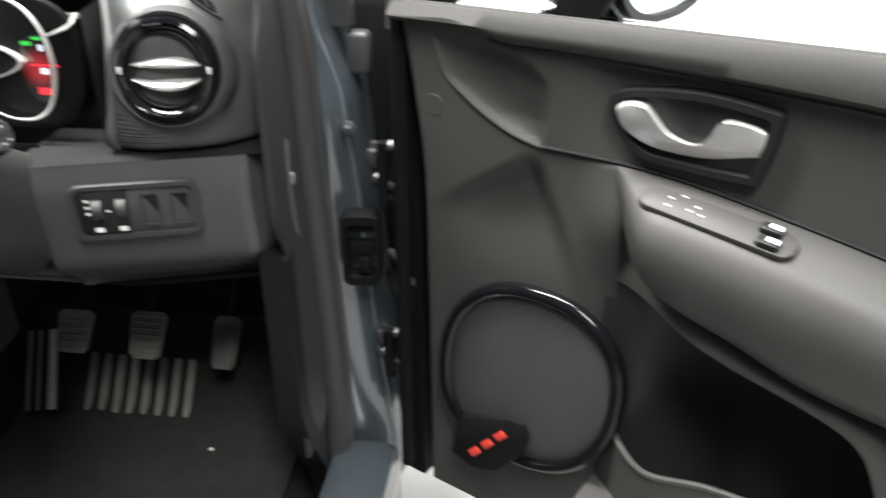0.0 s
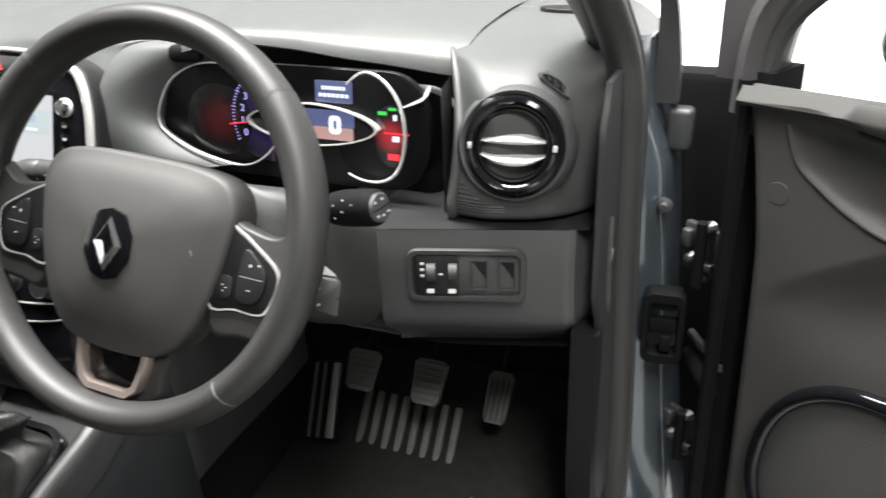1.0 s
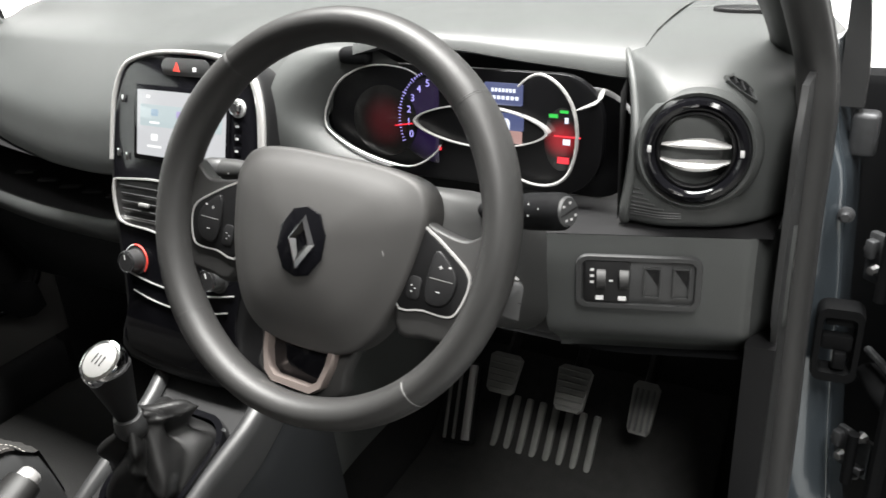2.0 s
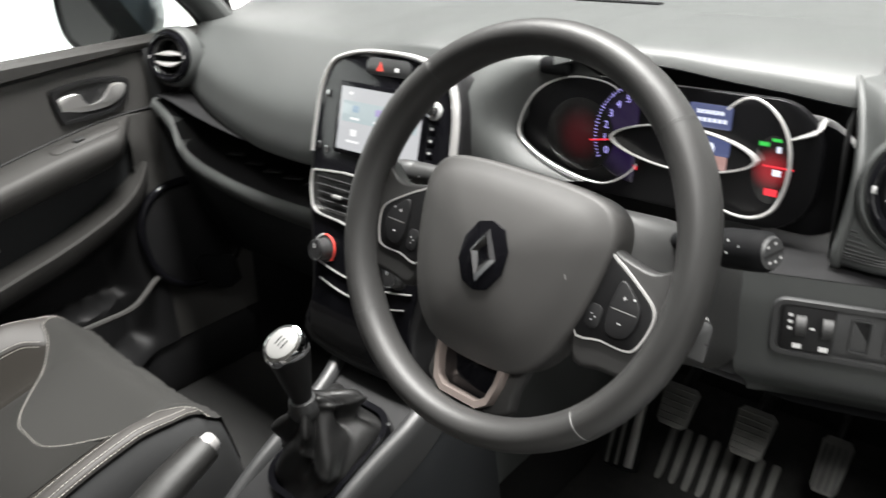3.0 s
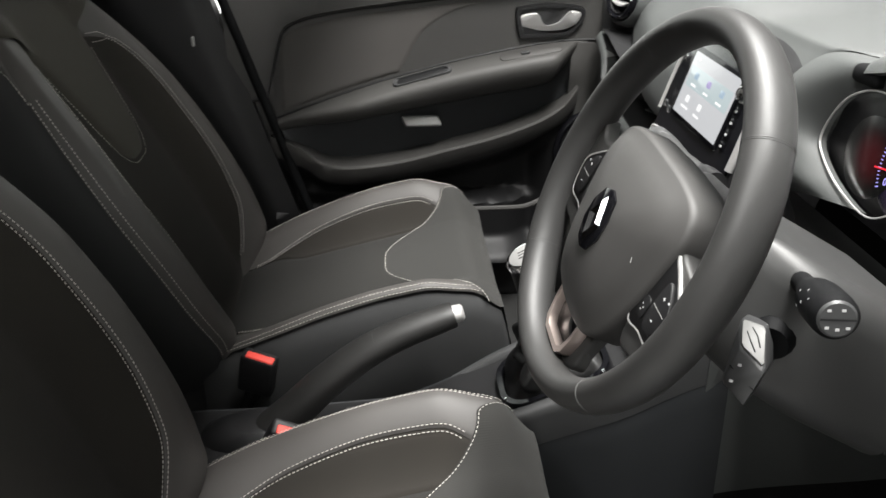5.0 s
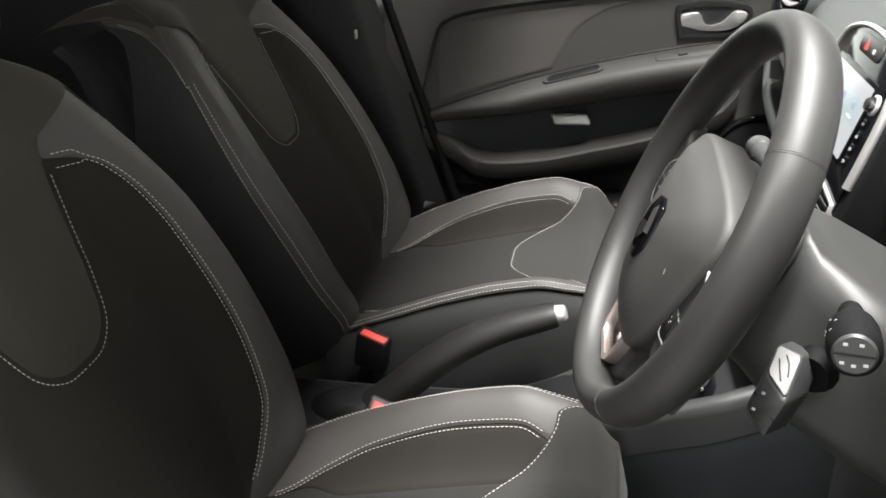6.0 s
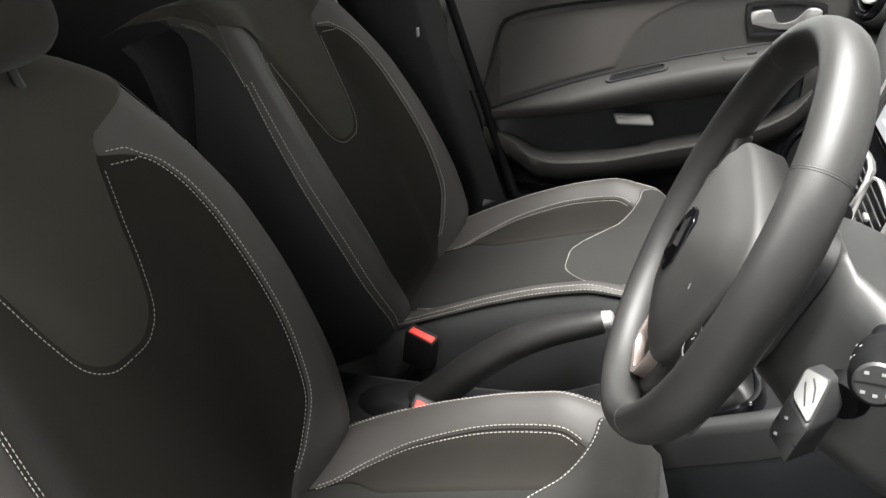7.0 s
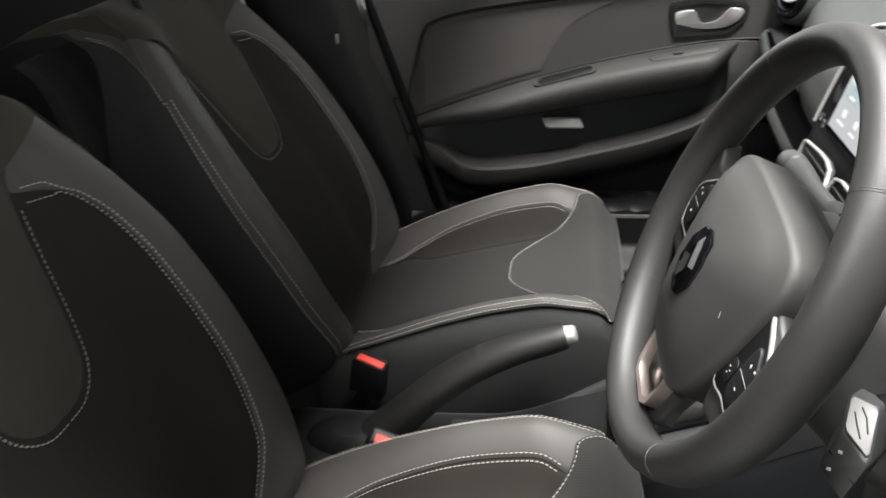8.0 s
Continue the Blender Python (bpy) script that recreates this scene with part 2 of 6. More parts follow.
def rrect(w, h, r=0.2, n=6, cx=0.0, cy=0.0):
    r = min(r, 0.5 * w, 0.5 * h)
    out = []
    for k, (sx, sy) in enumerate(((1, 1), (-1, 1), (-1, -1), (1, -1))):
        for a in np.linspace(k * math.pi / 2, (k + 1) * math.pi / 2, n):
            out.append(Vector((cx + sx * (w / 2 - r) + r * math.cos(a), cy + sy * (h / 2 - r) + r * math.sin(a))))
    return out


def curve1(xs, ys):
    """A smooth function through the points given."""
    xs, ys = np.array(xs, float), np.array(ys, float)
    d = np.diff(ys) / np.diff(xs)
    s = np.concatenate([[d[0]], [0 if a * b <= 0 else 2 * a * b / (a + b) for a, b in zip(d, d[1:])], [d[-1]]])

    def f(x):
        x = min(max(x, xs[0]), xs[-1])
        i = min(int(np.searchsorted(xs, x, side="right")) - 1, len(xs) - 2)
        h = xs[i + 1] - xs[i]
        t = (x - xs[i]) / h
        return float((2 * t ** 3 - 3 * t * t + 1) * ys[i] + (t ** 3 - 2 * t * t + t) * h * s[i] + (3 * t * t - 2 * t ** 3) * ys[i + 1] + (t ** 3 - t * t) * h * s[i + 1])
    return f


def step(a, b, x):
    t = min(max((x - a) / (b - a), 0), 1)
    return t * t * (3 - 2 * t)


def words(text, m, size, mat, parent, name="lettering", depth=0.0002):
    """Flat letters in the built-in font, centred on the pose m."""
    cu = bpy.data.curves.new(name, "FONT")
    cu.body, cu.size, cu.align_x, cu.align_y, cu.extrude, cu.resolution_u = text, size, "CENTER", "CENTER", depth, 3
    ob = new(name, cu)
    bpy.context.view_layer.update()
    me = bpy.data.meshes.new_from_object(ob.evaluated_get(bpy.context.evaluated_depsgraph_get()))
    bpy.data.objects.remove(ob)
    me.transform(m)
    me.materials.clear()
    me.materials.append(mat)
    o = new(name, me)
    o.parent = parent
    if parent.type == "EMPTY":
        o.matrix_parent_inverse = Matrix.Translation(-Vector(parent.location))
    return o


def frange(a, b, n):
    return [a + (b - a) * i / (n - 1) for i in range(n)]

# ---- large structure ----
ground = solo("ground", box((-40, -40, -0.05), (40, 40, 0.0), 0), CONCRETE, "pale smooth showroom floor under the car", "floor", kind="structure")

# the white wall of the showroom bay, curving round the car, open behind it; its glow is added
solo("backdrop", sheet(lambda a, z: Vector((3.6 * math.cos(a), 0.2 + 3.6 * math.sin(a), z)), frange(-0.35, math.pi + 0.5, 80), frange(0.0, 2.9, 6)), BAYWHITE, "white wall of the bay, made to glow", "backdrop", kind="structure")

# floor pan of the car with carpet, sloping up to the bulkhead
floor_z = curve1([-2, -0.3, 0.25, 0.48, 0.54, 0.62, 0.75, 0.95], [0.22, 0.21, 0.205, 0.21, 0.225, 0.315, 0.46, 0.64])
solo("floor", slab(lambda x, y: Vector((x, y, floor_z(y) + 0.012 * noise.noise(Vector((x * 4, y * 4, 0)))
     + 0.10 * step(0.12, 0.03, abs(x - 0.02)))), frange(-0.74, 0.735, 60), frange(-1.9, 0.95, 80), (0, 0, -0.05)), CARPET,
     "black carpeted car floor with a centre tunnel", "floor", kind="structure")
solo("bulkhead", box((-0.74, 0.95, 0.2), (0.69, 1.0, 0.84), 0.01), BLACK, "black bulkhead behind the pedals", "wall", kind="structure")
solo("wall_side", box((-0.76, 0.40, 0.2), (-0.70, 0.98, 0.93), 0.01), BLACK, "dark side of the passenger footwell", "wall", kind="structure")
solo("ceiling", box((-0.62, -1.9, 1.42), (0.62, -0.10, 1.46), 0.015), HEADLINER, "pale grey cloth headliner of the car roof", "ceiling", kind="structure")
solo("wall_rear", box((-0.7, -1.95, 0.25), (0.7, -1.9, 1.42), 0.01), BLACK, "dark rear end of the cabin", "wall", kind="structure")
# the rear side walls, closed low down, with the rear side windows above
for sx in (-1, 1):
    solo("wall_side", box((sx * 0.71, -1.9, 0.25), (sx * 0.75, -0.78, 0.96), 0.01), BLACK, "dark rear side of the cabin", "wall", kind="structure")
solo("sill", box((0.70, -0.75, 0.2), (0.80, 0.45, 0.33), 0.025), PAINT, "painted slate blue door sill of the car body", "sill", kind="structure")
solo("sill", box((-0.80, -0.75, 0.2), (-0.70, 0.45, 0.33), 0.025), BLACK, "black plastic passenger door sill trim", "sill", kind="structure")

# windscreen, sloping back from the dashboard to the roof
ws = thing("windscreen", (0, 0.8, 1.0), "large clear laminated windscreen above the dashboard", "windscreen", kind="structure")
g = part("glass_pane", slab(lambda x, t: Vector((x * (1 - 0.12 * t), 0.93 - 1.03 * t - 0.12 * x * x, 1.0 + 0.42 * t)), frange(-0.68, 0.68, 17), frange(0, 1, 9), (0, 0.004, 0.004)), GLASS, ws)
g.visible_shadow = False

# A pillars and the roof rails
for sx, label in ((1, "black trimmed windscreen pillar beside the open door"), (-1, "black trimmed windscreen pillar beside the passenger door")):
    pts = catmull([(sx * 0.702, 0.462, 0.91), (sx * 0.70, 0.45, 0.95), (sx * 0.69, 0.38, 1.03), (sx * 0.65, 0.20, 1.17), (sx * 0.60, -0.02, 1.31), (sx * 0.57, -0.4, 1.42)], 5, False)
    p = thing("windscreen_pillar", pts[0], label, "pillar", kind="structure")
    if sx > 0:
        pts = [q + Vector((-0.022, 0.012, 0)) for q in pts]
    part("pillar_trim", tube(pts, 0.017 if sx > 0 else 0.028, 12, flat=1.5), DASH, p)
    if sx < 0:
        part("door_seal", tube([q + Vector((sx * 0.03, -0.022, 0)) for q in pts], 0.011, 10), RUBBER, p, "black rubber door seal")
    solo("roof_rail", tube([(sx * 0.57, -0.4, 1.42), (sx * 0.56, -1.2, 1.43), (sx * 0.55, -1.9, 1.38)], 0.04, 12), BLACK, "dark roof rail above the doors", "rail", kind="structure")

# driver's side door post: painted hinge face, rubber seal, kick panel
post = thing("door_post", (0.74, 0.46, 0.3), "slate blue painted door post with a black rubber seal", "pillar", kind="structure")
face_r = curve1([0.30, 0.45, 0.60, 0.72, 0.83, 0.88, 0.93, 0.98], [0.80, 0.780, 0.765, 0.757, 0.747, 0.730, 0.718, 0.716])


def hinge_face(u, z):
    x = 0.70 + (face_r(z) - 0.70) * u
    return Vector((x, 0.45 + 0.03 * u * u - 0.012 * math.exp(-((z - 0.80) / 0.05) ** 2) * math.sin(u * math.pi) + 0.05 * step(0.85, 1.0, u), z))


part("hinge_face", slab(hinge_face, frange(0, 1, 18), frange(0.22, 0.985, 50), (0.0, 0.03, 0)), PAINT, post, "slate blue body paint, folded steel", 60)
# the shade between wing and door is painted in as near-black
part("inner_fender", box((0.71, 0.56, 0.2), (0.868, 0.60, 0.93), 0.015), GAP, post, "inside of the front wing, gap shade put into its black")
part("wing", slab(lambda t, z: Vector((0.872 + 0.03 * math.sin(t * 2), 0.495 + 0.5 * t, z)), frange(0, 1, 8), frange(0.3, 0.93, 16), (-0.01, 0, 0)), PAINT, post, "slate blue front wing edge")
seal = [(0.705, 0.415, 0.25), (0.706, 0.425, 0.45), (0.702, 0.415, 0.65), (0.70, 0.40, 0.80), (0.70, 0.385, 0.93), (0.688, 0.35, 1.02), (0.655, 0.19, 1.165), (0.60, -0.02, 1.31)]
part("door_seal", tube(catmull([(x + 0.005, y, z) for x, y, z in seal], 8, False), 0.0155, 14, flat=1.2), RUBBER, post, "thick black rubber door seal")
part("seal_lip", tube(catmull([(x + 0.019, y + 0.014, z) for x, y, z in seal], 8, False), 0.006, 8), HARD, post, "inner lip of the door seal")
part("kick_panel", slab(lambda t, z: Vector((0.675 - 0.01 * math.sin(t * 3), 0.30 + 0.65 * t + 0.10 * step(0.5, 0.25, z), z)), frange(0, 1, 12), frange(0.24, 0.70, 20), (0.03, 0, 0)), BLACK, post, "dark kick panel beside the pedals")
bolt_m = axes((0.745, 0.452, 0.797), (1, 0, 0), (0, 0, 1))
part("bolt", lathe([(0.0, 0.009), (0.0045, 0.009), (0.0055, 0.007), (0.0055, 0.003), (0.009, 0.0015), (0.009, -0.004)], bolt_m, 12), STEEL, post, "dark round stop bolt")
con = axes((0.757, 0.44, 0.645), (1, 0.1, 0), (0, 0, 1))
part("connector", join(ring(rrect(0.05, 0.10, 0.012), rrect(0.034, 0.07, 0.006), con, -0.01, 0.014), rbox(con, 0.034, 0.02, 0.014, 0.003), rbox(con @ Matrix.Translation((0, 0.028, 0)), 0.03, 0.012, 0.012, 0.003),
     rbox(con @ Matrix.Translation((0.004, -0.02, 0.006)), 0.014, 0.022, 0.016, 0.003)), GAP, post, "black rubber wiring grommet")
for z, s in ((0.755, 1.0), (0.50, 0.9)):
    hm = axes((0.795, 0.435, z), (0.8, -0.6, 0), (0, 0, 1))
    h = part("hinge", join(rbox(hm, 0.055 * s, 0.06 * s, 0.010, 0.004), rbox(hm @ Matrix.Translation((-0.018, 0.012, 0.008)), 0.012, 0.022, 0.012, 0.003), rbox(hm @ Matrix.Translation((0.012, -0.014, 0.008)), 0.020, 0.010, 0.010, 0.002)), STEEL, post, "dark steel door hinge")
    part("hinge_pin", tube([(0.792, 0.42, z - 0.04 * s), (0.792, 0.42, z + 0.04 * s)], 0.007, 10), GAP, h)
    for dz, dx in ((0.034, 0.012), (-0.03, 0.008), (0.012, -0.02), (-0.012, -0.012)):
        part("bolt", lathe([(0.0, 0.010), (0.005, 0.009), (0.006, 0.004), (0.008, 0.0)], hm @ Matrix.Translation((dx, dz * s, 0.004)), 8), METAL, h, "zinc bolt head")
strap = part("check_strap", tube([(0.795, 0.46, 0.600), (0.81, 0.42, 0.60), (0.826, 0.385, 0.602)], 0.014, 12, flat=0.9), GAP, post, "door check strap in a plastic sleeve")
part("bar", tube([(0.79, 0.46, 0.63), (0.832, 0.385, 0.632)], 0.005, 8), STEEL, strap)

part("outer_cover", slab(lambda t, z: Vector((0.716 + 0.028 * t - 0.12 * max(z - 0.95, 0) * t, 0.50 - 0.5 * max(z - 1.0, 0), z)), frange(0, 1, 6), frange(0.905, 1.12, 14), (0.0, 0.02, 0)), HARD, post, "dark cover at the foot of the windscreen pillar")
part("bracket", rbox(axes((0.748, 0.515, 0.872), (1, 0, 0), (0, 0, 1)), 0.030, 0.052, 0.026, 0.007, 3), STEEL, post, "pale folded bracket")

# passenger side B pillar trim with belt slot
bp = thing("door_pillar", (-0.7, -0.6, 0.3), "dark grey trimmed centre pillar between the doors", "pillar", kind="structure")


def bpillar(t, z):
    front = -0.385 - 0.30 * (z - 0.46)
    return Vector((-0.668 - 0.03 * step(0.8, 1.0, t) - 0.012 * step(0.2, 0, t) - 0.03 * (z - 0.6), front - 0.24 * t, z))


part("pillar_trim", slab(bpillar, frange(0, 1, 14), frange(0.28, 1.42, 40), (-0.04, 0, 0)), BLACK, bp)
part("clip", rbox(axes((-0.655, -0.557, 0.84), (0, 1, 0), (0, -0.2, 1)), 0.004, 0.018, 0.012, 0.001), GREYB, bp, "small pale clip")
part("door_seal", tube(catmull([(-0.683, -0.36 - 0.30 * (z - 0.46), z) for z in frange(0.28, 1.2, 8)], 4, False), 0.010, 10), GAP, bp, "black rubber door seal")

# rear bench, in the dark behind the front seats
bench = thing("rear_bench", (0, -1.3, 0.3), "black cloth rear bench seat in deep shade", "bench")
part("cushion", box((-0.62, -1.45, 0.28), (0.62, -0.98, 0.50), 0.06, 4), SIDE, bench)
part("backrest", rbox(axes((0, -1.58, 0.78), (1, 0, 0), (0, -0.35, 1)), 1.24, 0.66, 0.16, 0.06, 4), SIDE, bench)

# ---- door cards: built alike for both sides in (s back from the hinge, n into the cabin, z) ----
arm_top = curve1([0.0, 0.2, 0.23, 0.38, 0.60, 0.82, 0.86], [0.815, 0.818, 0.817, 0.796, 0.746, 0.675, 0.66])
arm_bot = curve1([0.0, 0.2, 0.24, 0.27, 0.39, 0.58, 0.82, 0.86], [0.812, 0.80, 0.765, 0.740, 0.717, 0.685, 0.645, 0.635])
rim_z = curve1([0.0, 0.18, 0.24, 0.365, 0.49, 0.61, 0.70, 0.745, 0.79, 0.86], [0.76, 0.745, 0.685, 0.632, 0.600, 0.574, 0.567, 0.572, 0.60, 0.63])
seam_z = curve1([-0.03, 0.12, 0.37, 0.59, 0.737, 0.81, 0.86], [0.915, 0.922, 0.912, 0.893, 0.874, 0.85, 0.70])


def out_arm(s):
    return 0.066 * step(0.195, 0.27, s) * (1 - 0.75 * step(0.66, 0.86, s))


bead_z = curve1([0.004, 0.008, 0.02, 0.043, 0.073, 0.102, 0.13], [0.91, 0.897, 0.871, 0.853, 0.835, 0.823, 0.817])
bead_s = curve1([0.80, 0.817, 0.823, 0.835, 0.853, 0.871, 0.897, 0.91], [0.135, 0.13, 0.102, 0.073, 0.043, 0.02, 0.008, 0.004])
leaf_s = curve1([0.80, 0.818, 0.847, 0.871, 0.891, 0.91], [0.132, 0.132, 0.137, 0.136, 0.117, 0.08])
# the driver's door: groove under the armrest, opening and lip of the map pocket
groove_z = curve1([0.19, 0.215, 0.229, 0.255, 0.297, 0.336, 0.41, 0.5, 0.86], [0.80, 0.785, 0.763, 0.732, 0.71, 0.698, 0.672, 0.66, 0.63])
pocket_z = curve1([0.2, 0.227, 0.268, 0.308, 0.347, 0.402, 0.44, 0.46, 0.475, 0.49, 0.5, 0.86], [0.702, 0.70, 0.695, 0.685, 0.672, 0.658, 0.645, 0.63, 0.60, 0.56, 0.55, 0.55])
lip_z = curve1([0.225, 0.236, 0.246, 0.264, 0.299, 0.353, 0.5, 0.86], [0.575, 0.538, 0.526, 0.523, 0.528, 0.542, 0.55, 0.55])


wave_s = curve1([0.72, 0.781, 0.838, 0.882, 0.904, 0.918], [0.60, 0.562, 0.525, 0.455, 0.361, 0.29])


def sculpt(s, z):
    """The scooped leaf above the bead and the soft hollow under it."""
    out = 0.0
    sb, sa = bead_s(z), leaf_s(z)
    if 0.80 < z < 0.915 and s < sa:
        f = max((s - sb) / max(sa - sb, 0.002), 0.0)
        w = min(1.0, (sa - sb) / 0.07) * step(0.915, 0.895, z)
        out -= 0.021 * w * f ** 0.5 * (1 - f ** 3)
    down = 0.792 + (s - 0.085) * 0.64 - z
    across = 0.135 + (0.813 - z) * 0.43 - s
    out -= 0.013 * step(0.0, 0.035, down) * step(0.0, 0.035, across) * math.exp(-max(0.755 - z, 0) ** 2 / 0.004) * math.exp(-max(0.09 - s, 0) ** 2 / 0.003)
    return out


front_edge = curve1([0.33, 0.50, 0.75, 0.85, 0.90, 0.957], [-0.008, -0.010, -0.015, -0.028, -0.038, -0.052])


def fore(s, z):
    """The sculpted front part of the card, its free edge rolled outwards."""
    n = 0.003 + sculpt(s, z) + 0.012 * step(0.16, 0.215, s) * math.exp(-((z - 0.76) / 0.05) ** 2)
    n -= 0.014 * step(0.137, 0.142, s) * step(arm_top(s) - 0.003, arm_top(s) + 0.002, z)
    n -= 0.012 * step(0.014, 0.0, s - front_edge(z)) ** 2
    return Vector((s, n, min(z, seam_z(s) + 0.004)))


def layer(a, b, na, nb, ease=None):
    """A strip of the card between two heights a(s), b(s) with its depths na(s), nb(s)."""
    def f(s, t):
        k = ease(t) if ease else t
        z = a(s) + (b(s) - a(s)) * t
        return Vector((s, na(s) + (nb(s) - na(s)) * k + sculpt(s, z), z))
    return f


def door(name, origin, along, inward, dz, label, seen_open):
    """A front door: shell, layered trim card, armrest, pockets, handle, loudspeaker, glass and mirror."""
    a, n = Vector((*along, 0)).normalized(), Vector((*inward, 0)).normalized()
    m = Matrix(((a[0], n[0], 0, origin[0]), (a[1], n[1], 0, origin[1]), (0.035 if seen_open else 0, 0, 1, dz), (0, 0, 0, 1)))
    d = thing(name, (origin[0], origin[1], 0.3 + dz), label, "door", "front doors", "structure")
    low_arm = groove_z if seen_open else arm_bot

    def put(name, bm, mat, lab="", parent=None, angle=38):
        bm.transform(m)
        return part(name, bm, mat, parent or d, lab, angle)

    S = frange(-0.036, 0.93, 97)
    S2 = frange(0.205, 0.86, 70)
    # steel shell and its outer skin, near-black in place of the gap's shade
    put("shell", slab(lambda s, z: Vector((s, -0.078, z)), frange(-0.055, 0.95, 12), frange(0.30, 0.90, 8), (0, -0.046, 0)), GAP, "steel door shell, gap shade put into its black")
    put("shell_edge", slab(lambda s, z: Vector((s, -0.020, z)), frange(-0.055, -0.030, 3), frange(0.30, 0.945, 8), (0, -0.058, 0)), GAP, "front edge of the door shell, gap shade put into its black")
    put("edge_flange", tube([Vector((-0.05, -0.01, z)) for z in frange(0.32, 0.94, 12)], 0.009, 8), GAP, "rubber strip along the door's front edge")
    # upper sill pad
    top = lambda s: 0.957
    sill = lambda s: seam_z(s) - (0.016 * step(0.02, 0.10, s) if seen_open else 0.0)
    sill_rows = ((0.004, 0.013, 0.0135, 0.004, -0.010), (0.924, 0.937, 0.934)) if seen_open else ((0.002, 0.016, 0.018, 0.008, -0.024), (0.939, 0.948, 0.945))
    put("sill_pad", slab(lambda s, t: Vector((s, sill_rows[0][t], (sill(s) + 0.003 + 0.007 * t) if t < 2 else sill_rows[1][t - 2])), ([-0.046, -0.044, -0.040] if seen_open else [-0.054, -0.050, -0.045]) + S, range(5), (0, -0.012, 0)), CARD, "soft grained window sill trim", angle=50)
    # cloth insert
    put("upper_panel", sheet(layer(lambda s: arm_top(s) + 0.003, lambda s: seam_z(s), lambda s: 0.004 - 0.001 * step(0.19, 0.14, s), lambda s: -0.004 + 0.007 * step(0.21, 0.138, s)), frange(0.137, 0.845, 80), frange(0, 1, 26)), CARD, "soft grained upper panel")

    def wave(a, t):
        s = 0.5
        for _ in range(4):
            z = arm_top(s) + 0.006 + (seam_z(s) - 0.006 - arm_top(s) - 0.006) * t
            s = wave_s(z) + (0.835 - wave_s(z)) * a
        e = min(a, 1 - a, t, 1 - t)
        return Vector((s, 0.004 - 0.008 * t - 0.002 + 0.005 * step(0.0, 0.05, e), z))
    put("insert", sheet(wave, [0, 0.008, 0.02] + frange(0.05, 0.95, 60) + [0.98, 0.992, 1], [0, 0.02, 0.05] + frange(0.1, 0.9, 20) + [0.95, 0.98, 1]), INSERT, "brown grey insert panel", angle=60)
    put("front_panel", sheet(lambda a, z: fore(front_edge(z) + (0.222 - front_edge(z)) * a, z), frange(0, 1, 110), frange(0.33, 0.925, 170)), CARD, "sculpted plastic front of the trim", angle=70)
    put("seam", tube([Vector((s, 0.004 if seen_open else -0.003, sill(s) + 0.002)) for s in frange(0.07 if seen_open else 0.04, 0.845, 60)], 0.0030, 6), BLACK, "dark seam under the sill")
    put("seam", tube([Vector((s, 0.004, arm_top(s) + 0.001)) for s in frange(0.13, 0.845, 50)], 0.0025, 6), BLACK, "dark seam above the armrest")
    put("frame_edge", sheet(lambda s, t: Vector((s, 0.003 - 0.01 * t, 0.60 + t * 0.355)), frange(0.843, 0.93, 6), frange(0, 1, 12)), CARD)
    # armrest: ledge on top, rounded nose, undercut
    arm_rows = (("ledge", 0.0), ("e", 0.8), ("n1", 1.0), ("n2", 1.02), ("n3", 0.85), ("n4", 0.35), ("u", -0.35))

    def arm(s, i):
        o, t = out_arm(s), arm_rows[i][1]
        zt, zb = arm_top(s), low_arm(s)
        z = zt + (zb - zt) * [0, 0.05, 0.13, 0.36, 0.72, 0.95, 1.0][i] - o * 0.12 * min(i, 1)
        if seen_open:
            t = (0.0, 0.66, 0.88, 0.97, 0.90, 0.55, 0.02)[i]
        return Vector((s, o * t + 0.002, z))
    rest = put("armrest", sheet(arm, frange(0.197, 0.86, 90), range(7)), CARD, "padded armrest moulding", angle=80)
    # pocket behind, its lip, the lower panel
    deep = lambda s: -0.02 * step(0.16, 0.26, s) * (1 - step(0.74, 0.85, s))
    lip_n = lambda s: 0.050 * step(0.10, 0.30, s) * (1 - 0.6 * step(0.70, 0.86, s))
    spk_c, spk_r = (0.135, 0.553), 0.110

    if seen_open:
        nb = lambda s: 0.006 + 0.040 * step(0.215, 0.32, s)
        put("pocket_band", sheet(lambda s, i: Vector((s, [0.004, nb(s) * 0.75, nb(s), nb(s), nb(s) - 0.010, -0.045][i], [groove_z(s), groove_z(s) + (pocket_z(s) - groove_z(s)) * 0.25, groove_z(s) + (pocket_z(s) - groove_z(s)) * 0.6,
            pocket_z(s) + 0.002, pocket_z(s), pocket_z(s) + 0.006][i])), frange(0.216, 0.86, 90), range(6)), CARD, "moulded band above the map pocket", angle=70)
        # pocket is darker than the card: its inner shade is in the colour
        put("map_pocket", sheet(lambda s, z: Vector((s, 0.004 - 0.055 * step(0.245, 0.335, s), z)), frange(0.21, 0.56, 40), frange(0.33, 0.72, 20)), HARD_B, "deep map pocket, shade put into its colour")
        put("pocket_floor", sheet(lambda s, n: Vector((s, n, 0.455)), frange(0.22, 0.86, 8), frange(-0.06, 0.06, 6)), CARD)
        wall_n = lambda s: 0.006 + 0.046 * step(0.215, 0.30, s)
        put("pocket_wall", slab(lambda s, t: Vector((s, wall_n(s), 0.33 + (lip_z(s) - 0.33) * t)), frange(0.226, 0.86, 50), frange(0, 1, 8), (0, -0.004, 0)), CARD, "front wall of the map pocket")
